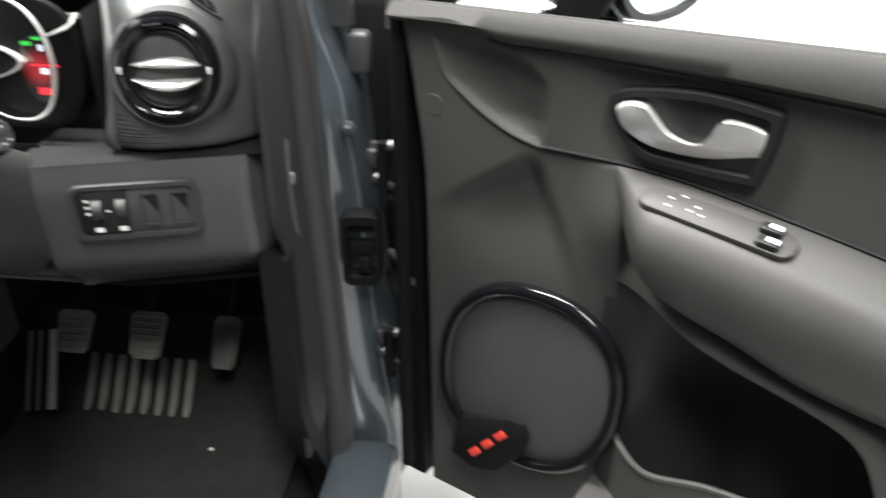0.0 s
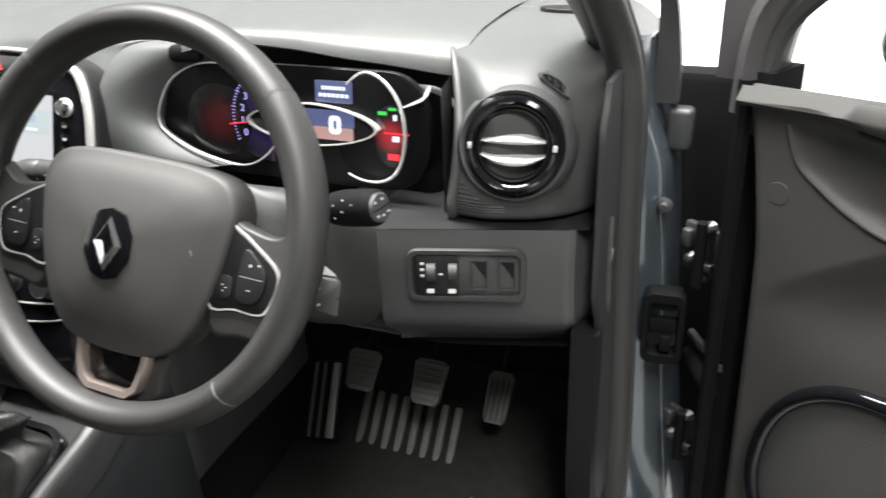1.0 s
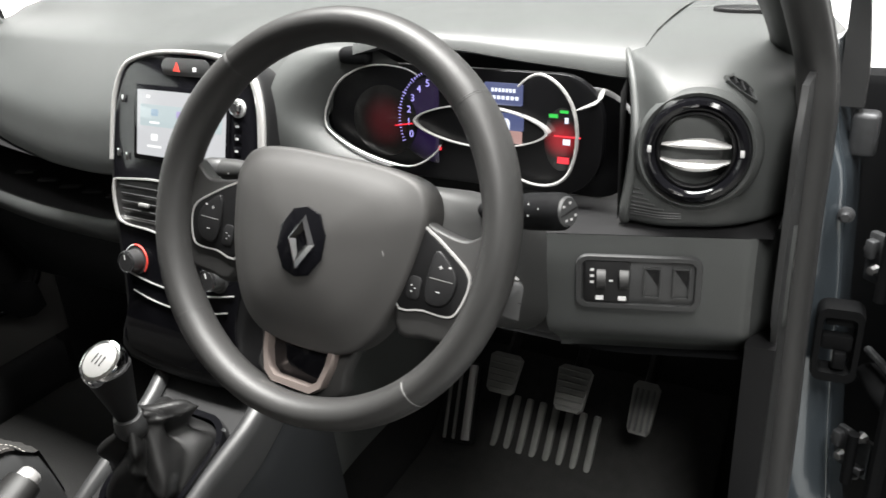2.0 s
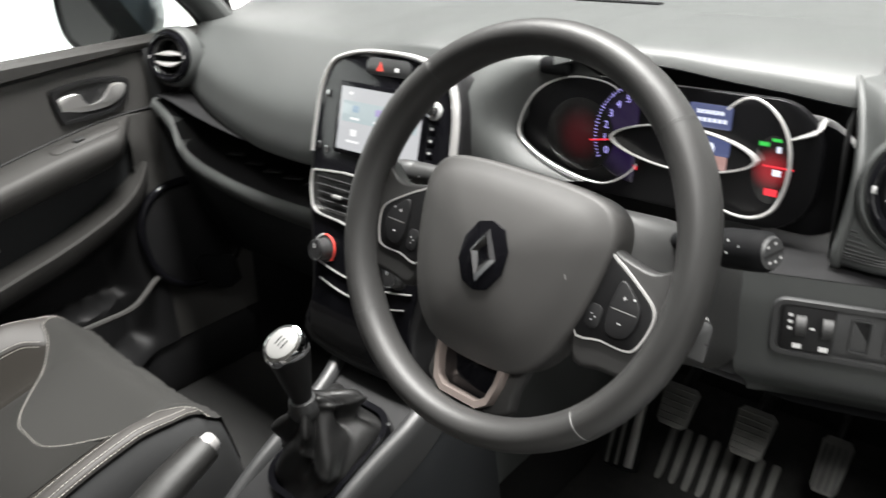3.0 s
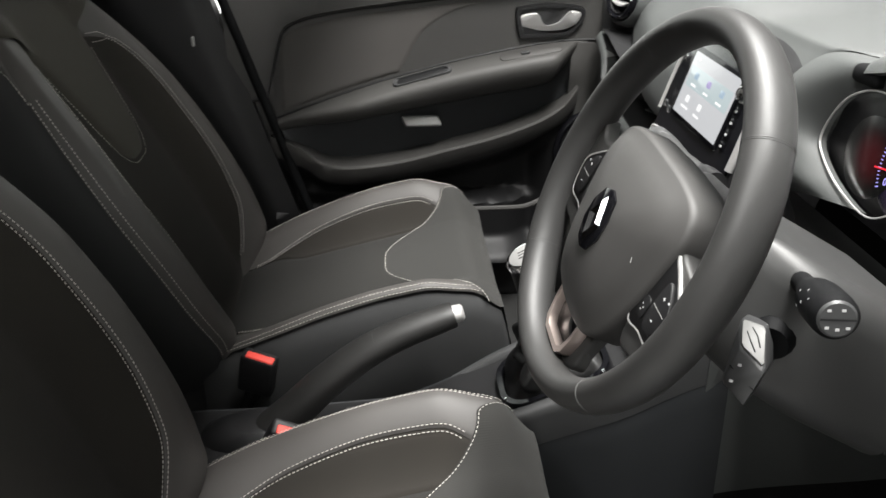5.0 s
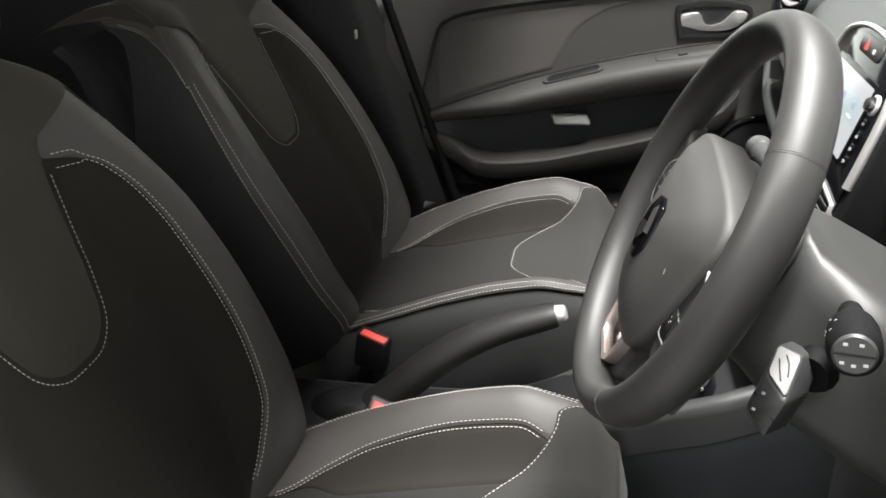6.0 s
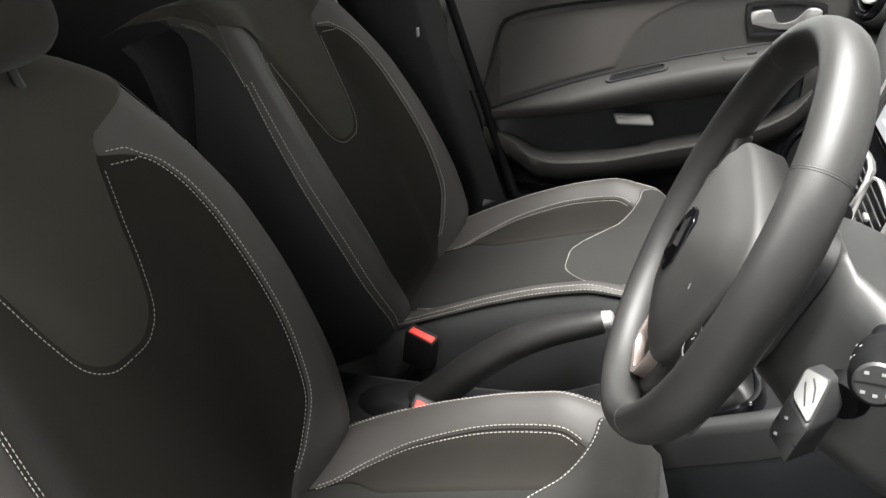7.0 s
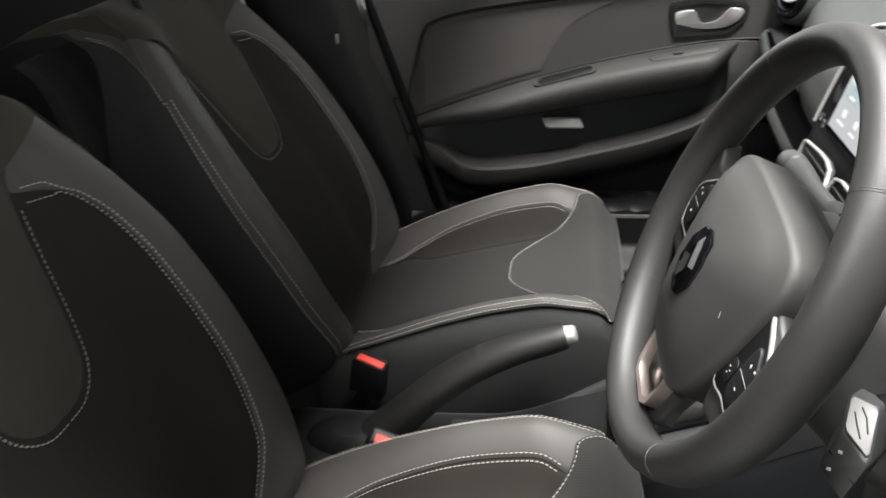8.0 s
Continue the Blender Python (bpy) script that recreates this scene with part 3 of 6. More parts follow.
        put("map_pocket_lip", tube([Vector((s, wall_n(s) - 0.002, lip_z(s))) for s in frange(0.228, 0.86, 70)], 0.0035, 8), CARD, "rounded lip of the map pocket")
    else:
        # darker plastic than the card stands in for the shadow under the armrest
        put("pocket", sheet(layer(lambda s: rim_z(s), lambda s: low_arm(s) + 0.012, deep, lambda s: -0.012 * step(0.15, 0.25, s)), S2, frange(0, 1, 10)), HARD_B, "storage recess under the armrest, shade put into its colour")
        put("pocket_lip", sheet(lambda s, i: Vector((s, [deep(s), lip_n(s) * 0.95, lip_n(s), lip_n(s) * 0.9, lip_n(s) * 0.6][i] + sculpt(s, rim_z(s)), rim_z(s) + [0, 0.001, -0.004, -0.028, -0.045][i])), S2, range(5)), CARD, "moulded lip of the recess", angle=35)
        wedge = rbox(Matrix.Translation((0.538, 0.012, rim_z(0.538) + 0.066)) @ pose(0, 0, 0, 18, 0, 0), 0.078, 0.044, 0.024, 0.006, 3)
        for v in wedge.verts:
            v.co.x += 0.35 * (v.co.z - rim_z(0.538) - 0.066) - 0.15 * (v.co.y - 0.012)
        put("divider", wedge, GREYB, "pale plastic bridge in the recess", angle=60)
        def lower(s, t):
            zt = rim_z(s) - 0.045
            z = 0.33 + (zt - 0.33) * t
            hollow = -0.055 * step(0.24, 0.30, s) * step(0.33, 0.38, z) * step(zt, zt - 0.06, z) * step(0.88, 0.80, s)
            shelf = 0.055 * step(0.25, 0.36, s) * step(0.475, 0.455, z)
            return Vector((s, 0.008 + hollow + shelf + 0.2 * sculpt(s, z), z))
        # black instead of card plastic, as painted shade low on the closed door
        put("lower_panel", sheet(lower, S2, frange(0, 1, 40)), BLACK, "hard plastic lower panel with a map pocket, darkened for shade")
        put("map_pocket_lip", tube([Vector((s, 0.064 * step(0.19, 0.34, s) + 0.006, 0.470 + 0.02 * step(0.32, 0.2, s) + 0.012 * step(0.4, 0.86, s))) for s in frange(0.205, 0.74, 30)], 0.006, 8), CARD, "rounded lip of the map pocket")
    # loudspeaker with a gloss ring
    sm = Matrix(((1, 0, 0, spk_c[0]), (0, 0, 1, 0.008), (0, 1, 0, spk_c[1]), (0, 0, 0, 1)))
    outl = [Vector((p[0] * (1 if p[0] > 0 else 0.98) + 0.012 * (p[1] / spk_r), p[1])) for p in oval(spk_r, spk_r * 1.07, 48, power=2.3)]
    # same grille on both doors; the closed one is blackened for its shade
    spk = put("loudspeaker", prism([p * 0.93 for p in outl], sm, 0.010, 0.004, dome=0.004), SPEAKER if seen_open else BLACK, "round loudspeaker grille")
    gl = tube([sm @ Vector((p[0] * 0.955, p[1] * 0.955, 0.008)) for p in outl], 0.0085, 10, closed=True)
    gl.transform(m)
    part("gloss_ring", gl, GLOSS, spk, "piano black ring round the loudspeaker")
    notch = prism([(-0.083, -0.088), (-0.074, -0.078), (-0.009, -0.052), (0.006, -0.054), (0.013, -0.066), (0.006, -0.100), (-0.028, -0.140), (-0.06, -0.150), (-0.090, -0.140)], sm @ Matrix.Translation((0, 0, 0.001)), 0.017, 0.004)
    notch.transform(m)
    part("label_recess", notch, GAP, spk, "black recess at the foot of the grille")
    for k in range(3) if seen_open else ():
        rb = rbox(sm @ Matrix.Translation((-0.056 + 0.017 * k, -0.122 + 0.020 * k, 0.0182)) @ pose(0, 0, 0, 0, 0, 49), 0.017, 0.009, 0.001, 0.0003)
        rb.transform(m)
        part("red_mark", rb, RED, spk, "red printed mark")
    # inner handle in its recessed frame
    hm = Matrix(((1, 0, 0, 0.270), (0, 0, 1, 0.002), (0, 0.88, 0, 0.857), (0, 0, 0, 1)))
    ho = catmull([(-0.074, 0.018), (-0.062, 0.034), (0, 0.042), (0.055, 0.036), (0.070, 0.026), (0.062, -0.03), (0.05, -0.036), (-0.02, -0.034), (-0.045, -0.028), (-0.066, -0.004)], 5)
    c0 = sum((Vector((p[0], p[1])) for p in ho), Vector((0, 0))) / len(ho)
    ho2 = [Vector((p[0], p[1])) for p in ho]
    inner = [Vector((c0[0] + (p[0] - c0[0]) * 0.86, c0[1] + (p[1] - c0[1]) * 0.78)) for p in ho]
    fr = put("handle_frame", ring(ho2, inner, hm, -0.004, 0.010), BLACK, "black handle surround")
    bowl = prism(inner, hm, 0.0045, 0.001)
    bowl.transform(m)
    part("handle_bowl", bowl, BLACK, fr)
    lo_ = catmull([(x, y, 0) for x, y in ((-0.064, 0.017), (-0.056, 0.024), (-0.041, 0.024), (-0.030, 0.012), (-0.018, -0.001), (0.0, -0.0075), (0.012, -0.005), (0.020, 0.006), (0.028, 0.021), (0.056, 0.017), (0.062, 0.006),
                                           (0.060, -0.012), (0.03, -0.019), (0.0, -0.021), (-0.03, -0.0185), (-0.05, -0.009), (-0.06, 0.003))], 4)
    lev = prism([(p[0], p[1]) for p in lo_], Matrix.Identity(4), 0.015, 0.005, 4)
    for v in lev.verts:
        v.co.z += -0.007 * step(0.0, 0.05, v.co.x) + 0.35 * min(v.co.y, 0.0) + 0.10 * max(v.co.y, 0.0)
    lev.transform(hm)
    lev.transform(m)
    part("door_handle", lev, SATIN, fr, "satin chrome pull lever")
    # hand grip and switches on the armrest
    for s0, w, nm in ((0.535, 0.125, "grip_cup"), (0.31, 0.13, "switch_plate")):
        q = Matrix.Translation((s0, out_arm(s0) * 0.48 + 0.003, arm_top(s0) - 0.0065)) @ Matrix.Rotation(math.atan2(arm_top(s0 + 0.05) - arm_top(s0 - 0.05), 0.1), 4, "Y").inverted() @ pose(0, 0, 0, -15, 0, 0)
        fl = q @ pose(0, 0, 0, 0, 0, 0)
        o = rrect(w, 0.030, 0.012)
        if nm == "grip_cup":
            b = ring(o, [p * 0.86 for p in o], fl, -0.004, 0.004)
            cup = put(nm, b, HARD, "moulded grip recess")
            b = prism([p * 0.86 for p in o], fl @ Matrix.Translation((0, 0, -0.002)), 0.003, 0.001)
            b.transform(m)
            part("cup_floor", b, BLACK, cup)
        else:
            pl = put(nm, prism(o, fl @ Matrix.Translation((0, 0, -0.0055)), 0.006, 0.002), CARD, "window switch plate")
            for k, v in (((0.012, 0.0),) if not seen_open else ((0.044, 0.007), (0.041, -0.009))):
                b = rbox(fl @ Matrix.Translation((k, v, 0.002)) @ pose(0, 0, 0, 8, 0, 0), 0.018, 0.012, 0.006, 0.002)
                b.transform(m)
                sw = part("window_switch", b, BLACK if seen_open else HARD, pl)
                if seen_open:
                    mk = rbox(fl @ Matrix.Translation((k + 0.003, v - 0.001, 0.0052)), 0.009, 0.005, 0.0008, 0)
                    mk.transform(m)
                    part("print_bar", mk, WHITE, sw)
            for k, v in ((-0.040, 0.006), (-0.041, -0.004), (-0.022, 0.003), (-0.012, 0.004), (-0.018, -0.004), (-0.032, -0.011)) if seen_open else ():
                mk = rbox(fl @ Matrix.Translation((k, v, 0.0008)), 0.0045, 0.0015, 0.0006, 0)
                mk.transform(m)
                part("print_bar", mk, GREYP, pl)
    # screw cap
    put("screw_cap", lathe([(0.0, 0.0015), (0.011, 0.0015), (0.0125, 0.0)], Matrix(((1, 0, 0, 0.005), (0, 0, 1, 0.002), (0, 1, 0, 0.838), (0, 0, 0, 1))), 20), CARD, "round screw cap")
    put("bead", tube([Vector((s, 0.0030, bead_z(s))) for s in frange(0.005, 0.13, 40)], 0.0022, 8), CARD, "raised curved bead")
    # window frame and glass
    fs = [(-0.058, 0.90), (-0.058, 0.965), (-0.045, 1.01), (0.0, 1.055), (0.08, 1.11), (0.20, 1.19), (0.42, 1.30), (0.62, 1.37), (0.95, 1.39)]
    # closed door's frame is the shaded version, near-black instead of satin grey
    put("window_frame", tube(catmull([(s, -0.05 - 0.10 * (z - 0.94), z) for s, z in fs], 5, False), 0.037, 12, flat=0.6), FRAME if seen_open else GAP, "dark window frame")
    put("frame_seal", tube(catmull([(s + 0.012, -0.032 - 0.10 * (z - 0.94), z - 0.018) for s, z in fs], 5, False), 0.012, 8), RUBBER)
    gp = put("glass_pane", slab(lambda s, t: Vector((s, -0.05 - 0.05 * t, 0.93 + t * max(0.01, np.interp(s, [f[0] for f in fs], [f[1] for f in fs]) - 0.93))), frange(0.0, 0.93, 20), frange(0, 1, 5), (0, -0.004, 0)), GLASS)
    gp.visible_shadow = False
    # door mirror outside
    MG = axes((0.148, -0.200, 0.978), (0.2, -0.98, 0.0), (0, 0, 1))

    def folded(bm):
        bm.transform(m)
        return bm
    mir = put("door_mirror", loft([[MG @ Vector((p[0] * f, p[1] * f, z)) for p in oval(0.092, 0.080, 36, power=2.6)] for f, z in ((0.93, 0.0), (1.0, 0.004), (1.03, 0.03), (1.0, 0.08), (0.90, 0.12), (0.62, 0.148), (0.2, 0.156))]), PAINT, "slate blue door mirror housing")
    part("mirror_rim", folded(ring(oval(0.090, 0.078, 36, power=2.6), oval(0.082, 0.070, 36, power=2.6), MG, -0.012, 0.004)), BLACK, mir)
    part("mirror_glass", folded(prism(oval(0.083, 0.071, 36, power=2.6), MG @ Matrix.Translation((0, 0, -0.007)), 0.003, 0.001)), CHROME, mir, "silvered mirror glass")
    foot = loft([[Vector((0.075 + 0.06 * f * math.cos(q), n, 0.888 + 0.030 * f * math.copysign(abs(math.sin(q)) ** 0.8, math.sin(q)))) for q in np.linspace(0, 2 * math.pi, 24, endpoint=False)] for f, n in ((1.0, -0.08), (0.95, -0.11), (0.9, -0.14), (0.85, -0.17), (0.6, -0.20))])
    part("mirror_foot", folded(foot), GLOSS, mir, "black pivot of the mirror")
    if seen_open:
        put("frame_flange", slab(lambda t, z: Vector((-0.114 + 0.064 * t + 0.6 * max(z - 1.02, 0), -0.055, z)), frange(0, 1, 5), frange(0.925, 1.12, 12), (0, -0.03, 0)), FRAME, "dark front flange of the window frame")
    post_b = slab(lambda t, z: Vector((0.098 + 0.05 * t + 0.55 * (z - 0.93), -0.062 - 0.07 * (z - 0.93), z)), frange(0, 1, 4), frange(0.925, 1.14, 10), (0, -0.014, 0))
    put("quarter_post", post_b, GAP, "dark post of the quarter light")
    return d, m, put


open_door = door("door_1", (0.859, 0.348), (0.875, -0.484), (-0.484, -0.875), 0.03, "open driver's door with dark grey grained trim", True)
shut_door = door("door_2", (-0.70, 0.43), (0, -1), (1, 0), 0.0, "closed passenger door with dark grey trim and brown grey insert", False)

# ---- steering wheel ----
TILT, TURN, YAW = 24.7, -4.7, 2.0
WX = Vector((math.cos(radians(YAW)), math.sin(radians(YAW)), 0))
WV = Vector((0, math.sin(radians(TILT)), math.cos(radians(TILT))))
WHEEL = axes((0.358, 0.03, 0.910), WX, WV) @ pose(0, 0, 0, 0, 0, TURN)
COL = axes((0.358, 0.03, 0.910), WX, WV)
wheel = thing("steering_wheel", WHEEL.translation, "dark grey leather steering wheel with satin silver trims", "steering wheel")


def w3(u, v, n=0.0):
    return WHEEL @ Vector((u, v, n))


def rim_ring(a, grow=1.0):
    """The rim's section at the angle a, thicker at the thumb rests."""
    R = 0.1668
    thumb = 1 + 0.10 * (math.exp(-((a - 0.55) / 0.3) ** 2) + math.exp(-((a - math.pi + 0.55) / 0.3) ** 2))
    low = math.exp(-((a + math.pi / 2) / 0.5) ** 2) + math.exp(-((a - 1.5 * math.pi) / 0.5) ** 2)
    rr, rn = (0.0148 * thumb - 0.0008 * low) * grow, 0.0198 * grow
    return [w3((R + rr * math.cos(q)) * math.cos(a), -0.004 + (R + rr * math.cos(q)) * math.sin(a), -0.003 + rn * math.sin(q)) for q in np.linspace(0, 2 * math.pi, 22, endpoint=False)]


angles = frange(-math.pi / 2 - 0.02, 1.5 * math.pi - 0.02, 97)
part("rim", loft([rim_ring(((a + math.pi / 2) % (2 * math.pi)) - math.pi / 2) for a in angles], cap=False), LEATHER, wheel, "grained dark leather rim")
for deg in (45.0, 135.0, 224.0, 316.0):
    a = radians(deg if deg < 270 else deg - 360)
    part("rim_seam", loft([rim_ring(a + d, g) for d, g in ((-0.009, 0.99), (-0.005, 1.012), (0.0, 0.985), (0.005, 1.012), (0.009, 0.99))], cap=False), LEATHER, wheel, "sewn joint in the rim leather")
    part("seam_thread", loft([rim_ring(a + d, 1.004) for d in (-0.0022, 0.0022)], cap=False), GREYB if deg > 300 else RUBBER, wheel, "pale thread in the joint" if deg > 300 else "dark thread in the joint")
half = [(0.0, 0.052), (0.05, 0.051), (0.084, 0.044), (0.098, 0.024), (0.097, -0.006), (0.088, -0.05), (0.072, -0.088), (0.05, -0.110), (0.022, -0.117)]
pad_o = catmull([(u, v) + (0,) for u, v in half + [(-u, v) for u, v in half[:0:-1]]], 5)
pad_o = [Vector((p[0], p[1])) for p in pad_o]
pad = part("airbag_cover", prism(pad_o, WHEEL @ Matrix.Translation((0, 0, -0.034)), 0.034, 0.008, 4, dome=0.022), PAD, wheel, "soft domed airbag cover", 60)
part("hub_back", prism([p * 0.9 for p in pad_o], WHEEL @ Matrix.Translation((0, 0, -0.05)), 0.02, 0.004), BLACK, wheel)
# badge: black hexagon with a plain chrome lozenge
hexa = [(0, 0.030), (0.013, 0.026), (0.023, 0.010), (0.023, -0.010), (0.013, -0.026), (0, -0.030), (-0.013, -0.026), (-0.023, -0.010), (-0.023, 0.010), (-0.013, 0.026)]
BADGE = WHEEL @ Matrix.Translation((0, -0.024, 0.0190))
badge = part("badge", prism(hexa, BADGE, 0.003, 0.001), GLOSS, wheel, "black hexagonal badge plate")
loz = [Vector(p) for p in ((0, 0.024), (0.0145, 0.0), (0, -0.024), (-0.0145, 0.0))]
hollow = [Vector((p.x * 0.36 + dx, p.y * 0.40 + dy)) for p, dx, dy in zip(loz, (0.001, 0.0, -0.001, 0.0), (0.0, -0.002, 0.0, 0.002))]
LOZENGE = material("dark_chrome", (0.45, 0.45, 0.46), 0.16, 1.0, vary=0)
crest = [a.lerp(b, 0.45) for a, b in zip(loz, hollow)]
part("badge_lozenge", loft([[BADGE @ Vector((p.x, p.y, z)) for p in o] for o, z in ((loz, 0.0026), (crest, 0.0062), (hollow, 0.0028))], cap=False), LOZENGE, badge, "plain open chrome lozenge", 10)
part("scratch", tube([w3(0.073, -0.015, 0.013), w3(0.0755, -0.019, 0.0128)], 0.0003, 5), GREYB, pad, "small pale scuff")
# spokes, trims, button pods on both sides
for sx in (1, -1):
    so = catmull([(sx * u, v, 0) for u, v in ((0.080, 0.018), (0.105, 0.012), (0.135, 0.008), (0.160, 0.022), (0.164, -0.01), (0.158, -0.075), (0.140, -0.078), (0.115, -0.080), (0.085, -0.075))], 5)
    sp = part("spoke", prism([(p[0], p[1]) for p in so], WHEEL @ Matrix.Translation((0, 0, -0.024)), 0.016, 0.007, 4), LEATHER, wheel, "leather covered side spoke", 60)
    to = [(0.088, 0.010), (0.104, 0.008), (0.125, -0.004), (0.143, -0.017), (0.1465, -0.030), (0.141, -0.050), (0.132, -0.057), (0.110, -0.057), (0.084, -0.056)]
    ti = [(0.090, 0.006), (0.103, 0.0035), (0.1225, -0.0075), (0.1390, -0.0195), (0.1420, -0.030), (0.1372, -0.0475), (0.1305, -0.0535), (0.110, -0.0535), (0.085, -0.0525)]
    to, ti = ([Vector((sx * p[0], p[1])) for p in catmull([(*q, 0) for q in r], 4)] for r in (to, ti))
    ti = [a.lerp(b, 0.48) for a, b in zip(to, ti)]
    part("pod_trim", ring(to, ti, WHEEL, -0.012, -0.0055), SATIN, sp, "satin silver pod trim")
    pod = part("button_pod", prism(ti, WHEEL @ Matrix.Translation((0, 0, -0.014)), 0.0085, 0.001), BLACK, sp, "black button pod")
    kidney = [Vector((sx * x, y)) for x, y in ((p[0], p[1]) for p in catmull([(q, r, 0) for q, r in ((0.113, -0.006), (0.125, -0.012), (0.135, -0.024), (0.134, -0.040), (0.126, -0.049), (0.112, -0.048), (0.109, -0.028))], 4))]
    bt = part("button", prism(kidney, WHEEL @ Matrix.Translation((0, 0, -0.008)), 0.0050, 0.0018, 3), BLACK, pod, "two way rocker button")
    part("print_bar", rbox(WHEEL @ Matrix.Translation((sx * 0.122, -0.028, -0.0029)), 0.021, 0.0006, 0.0003, 0), GREYB, bt)
    for bx, by, w, h in ((0.120, -0.018, 0.0032, 0.0007), (0.120, -0.018, 0.0007, 0.0032), (0.1215, -0.038, 0.0032, 0.0007), (0.128, -0.0165, 0.0022, 0.0016)):
        part("print_bar", rbox(WHEEL @ Matrix.Translation((sx * bx, by, -0.0029)), w, h, 0.0004, 0), GREYP, bt)
    bt = part("button", prism(rrect(0.013, 0.020, 0.005, cx=sx * 0.0985, cy=-0.040), WHEEL @ Matrix.Translation((0, 0, -0.008)), 0.0036, 0.001), BLACK, pod)
    for dx, dy in ((-0.002, 0.002), (0.0015, 0.0), (-0.001, -0.003)):
        part("print_bar", rbox(WHEEL @ Matrix.Translation((sx * 0.0985 + dx, -0.040 + dy, -0.0044)), 0.0016, 0.0008, 0.0004, 0), GREYP, bt)
# lower spoke with the open trim
lo = catmull([(u, v, 0) for u, v in ((-0.050, -0.095), (-0.047, -0.130), (-0.044, -0.152), (0.0, -0.166), (0.044, -0.152), (0.047, -0.130), (0.050, -0.095), (0, -0.085))], 5)
part("spoke", prism([(p[0], p[1]) for p in lo], WHEEL @ Matrix.Translation((0, 0, -0.026)), 0.012, 0.005, 3), LEATHER, wheel, "leather covered lower spoke", 60)
uo = [Vector(p) for p in ((-0.038, -0.108), (-0.036, -0.128), (-0.031, -0.147), (-0.021, -0.155), (0.021, -0.155), (0.031, -0.147), (0.036, -0.128), (0.038, -0.108))]
ui = [Vector(p) for p in ((-0.0318, -0.108), (-0.0302, -0.1265), (-0.0255, -0.1418), (-0.0180, -0.1475), (0.0180, -0.1475), (0.0255, -0.1418), (0.0302, -0.1265), (0.0318, -0.108))]
part("lower_trim", ring(uo, ui, WHEEL, -0.016, -0.003), WARM, wheel, "satin trim with a rose sheen")
part("lower_recess", prism([p * 1.01 for p in ui], WHEEL @ Matrix.Translation((0, 0, -0.020)), 0.008, 0.001), GLOSS, wheel, "black recess inside the trim")

# ---- steering column ----
col = thing("steering_column", (0.358, 0.2, 0.8), "dark grey plastic steering column shroud", "steering column")


def col_ring(d, w, h, dv=0.0, du=0.0):
    return [COL @ Vector((p[0] + du, p[1] + dv, -d)) for p in rrect(w, h, 0.03, 6)]


part("shroud", loft([col_ring(0.074, 0.124, 0.116, -0.019), col_ring(0.078, 0.138, 0.122, -0.019), col_ring(0.085, 0.15, 0.115, -0.020, 0.010), col_ring(0.11, 0.19, 0.120, -0.022, 0.024), col_ring(0.135, 0.205, 0.122, -0.025, 0.026), col_ring(0.17, 0.208, 0.125, -0.030, 0.026), col_ring(0.26, 0.208, 0.125, -0.04, 0.026)]), SHROUD, col, "grained shroud", 60)
part("collar", loft([col_ring(0.026, 0.090, 0.092, -0.016), col_ring(0.050, 0.112, 0.116, -0.016), col_ring(0.072, 0.118, 0.124, -0.016)]), BLACK, col, "black collar behind the wheel")
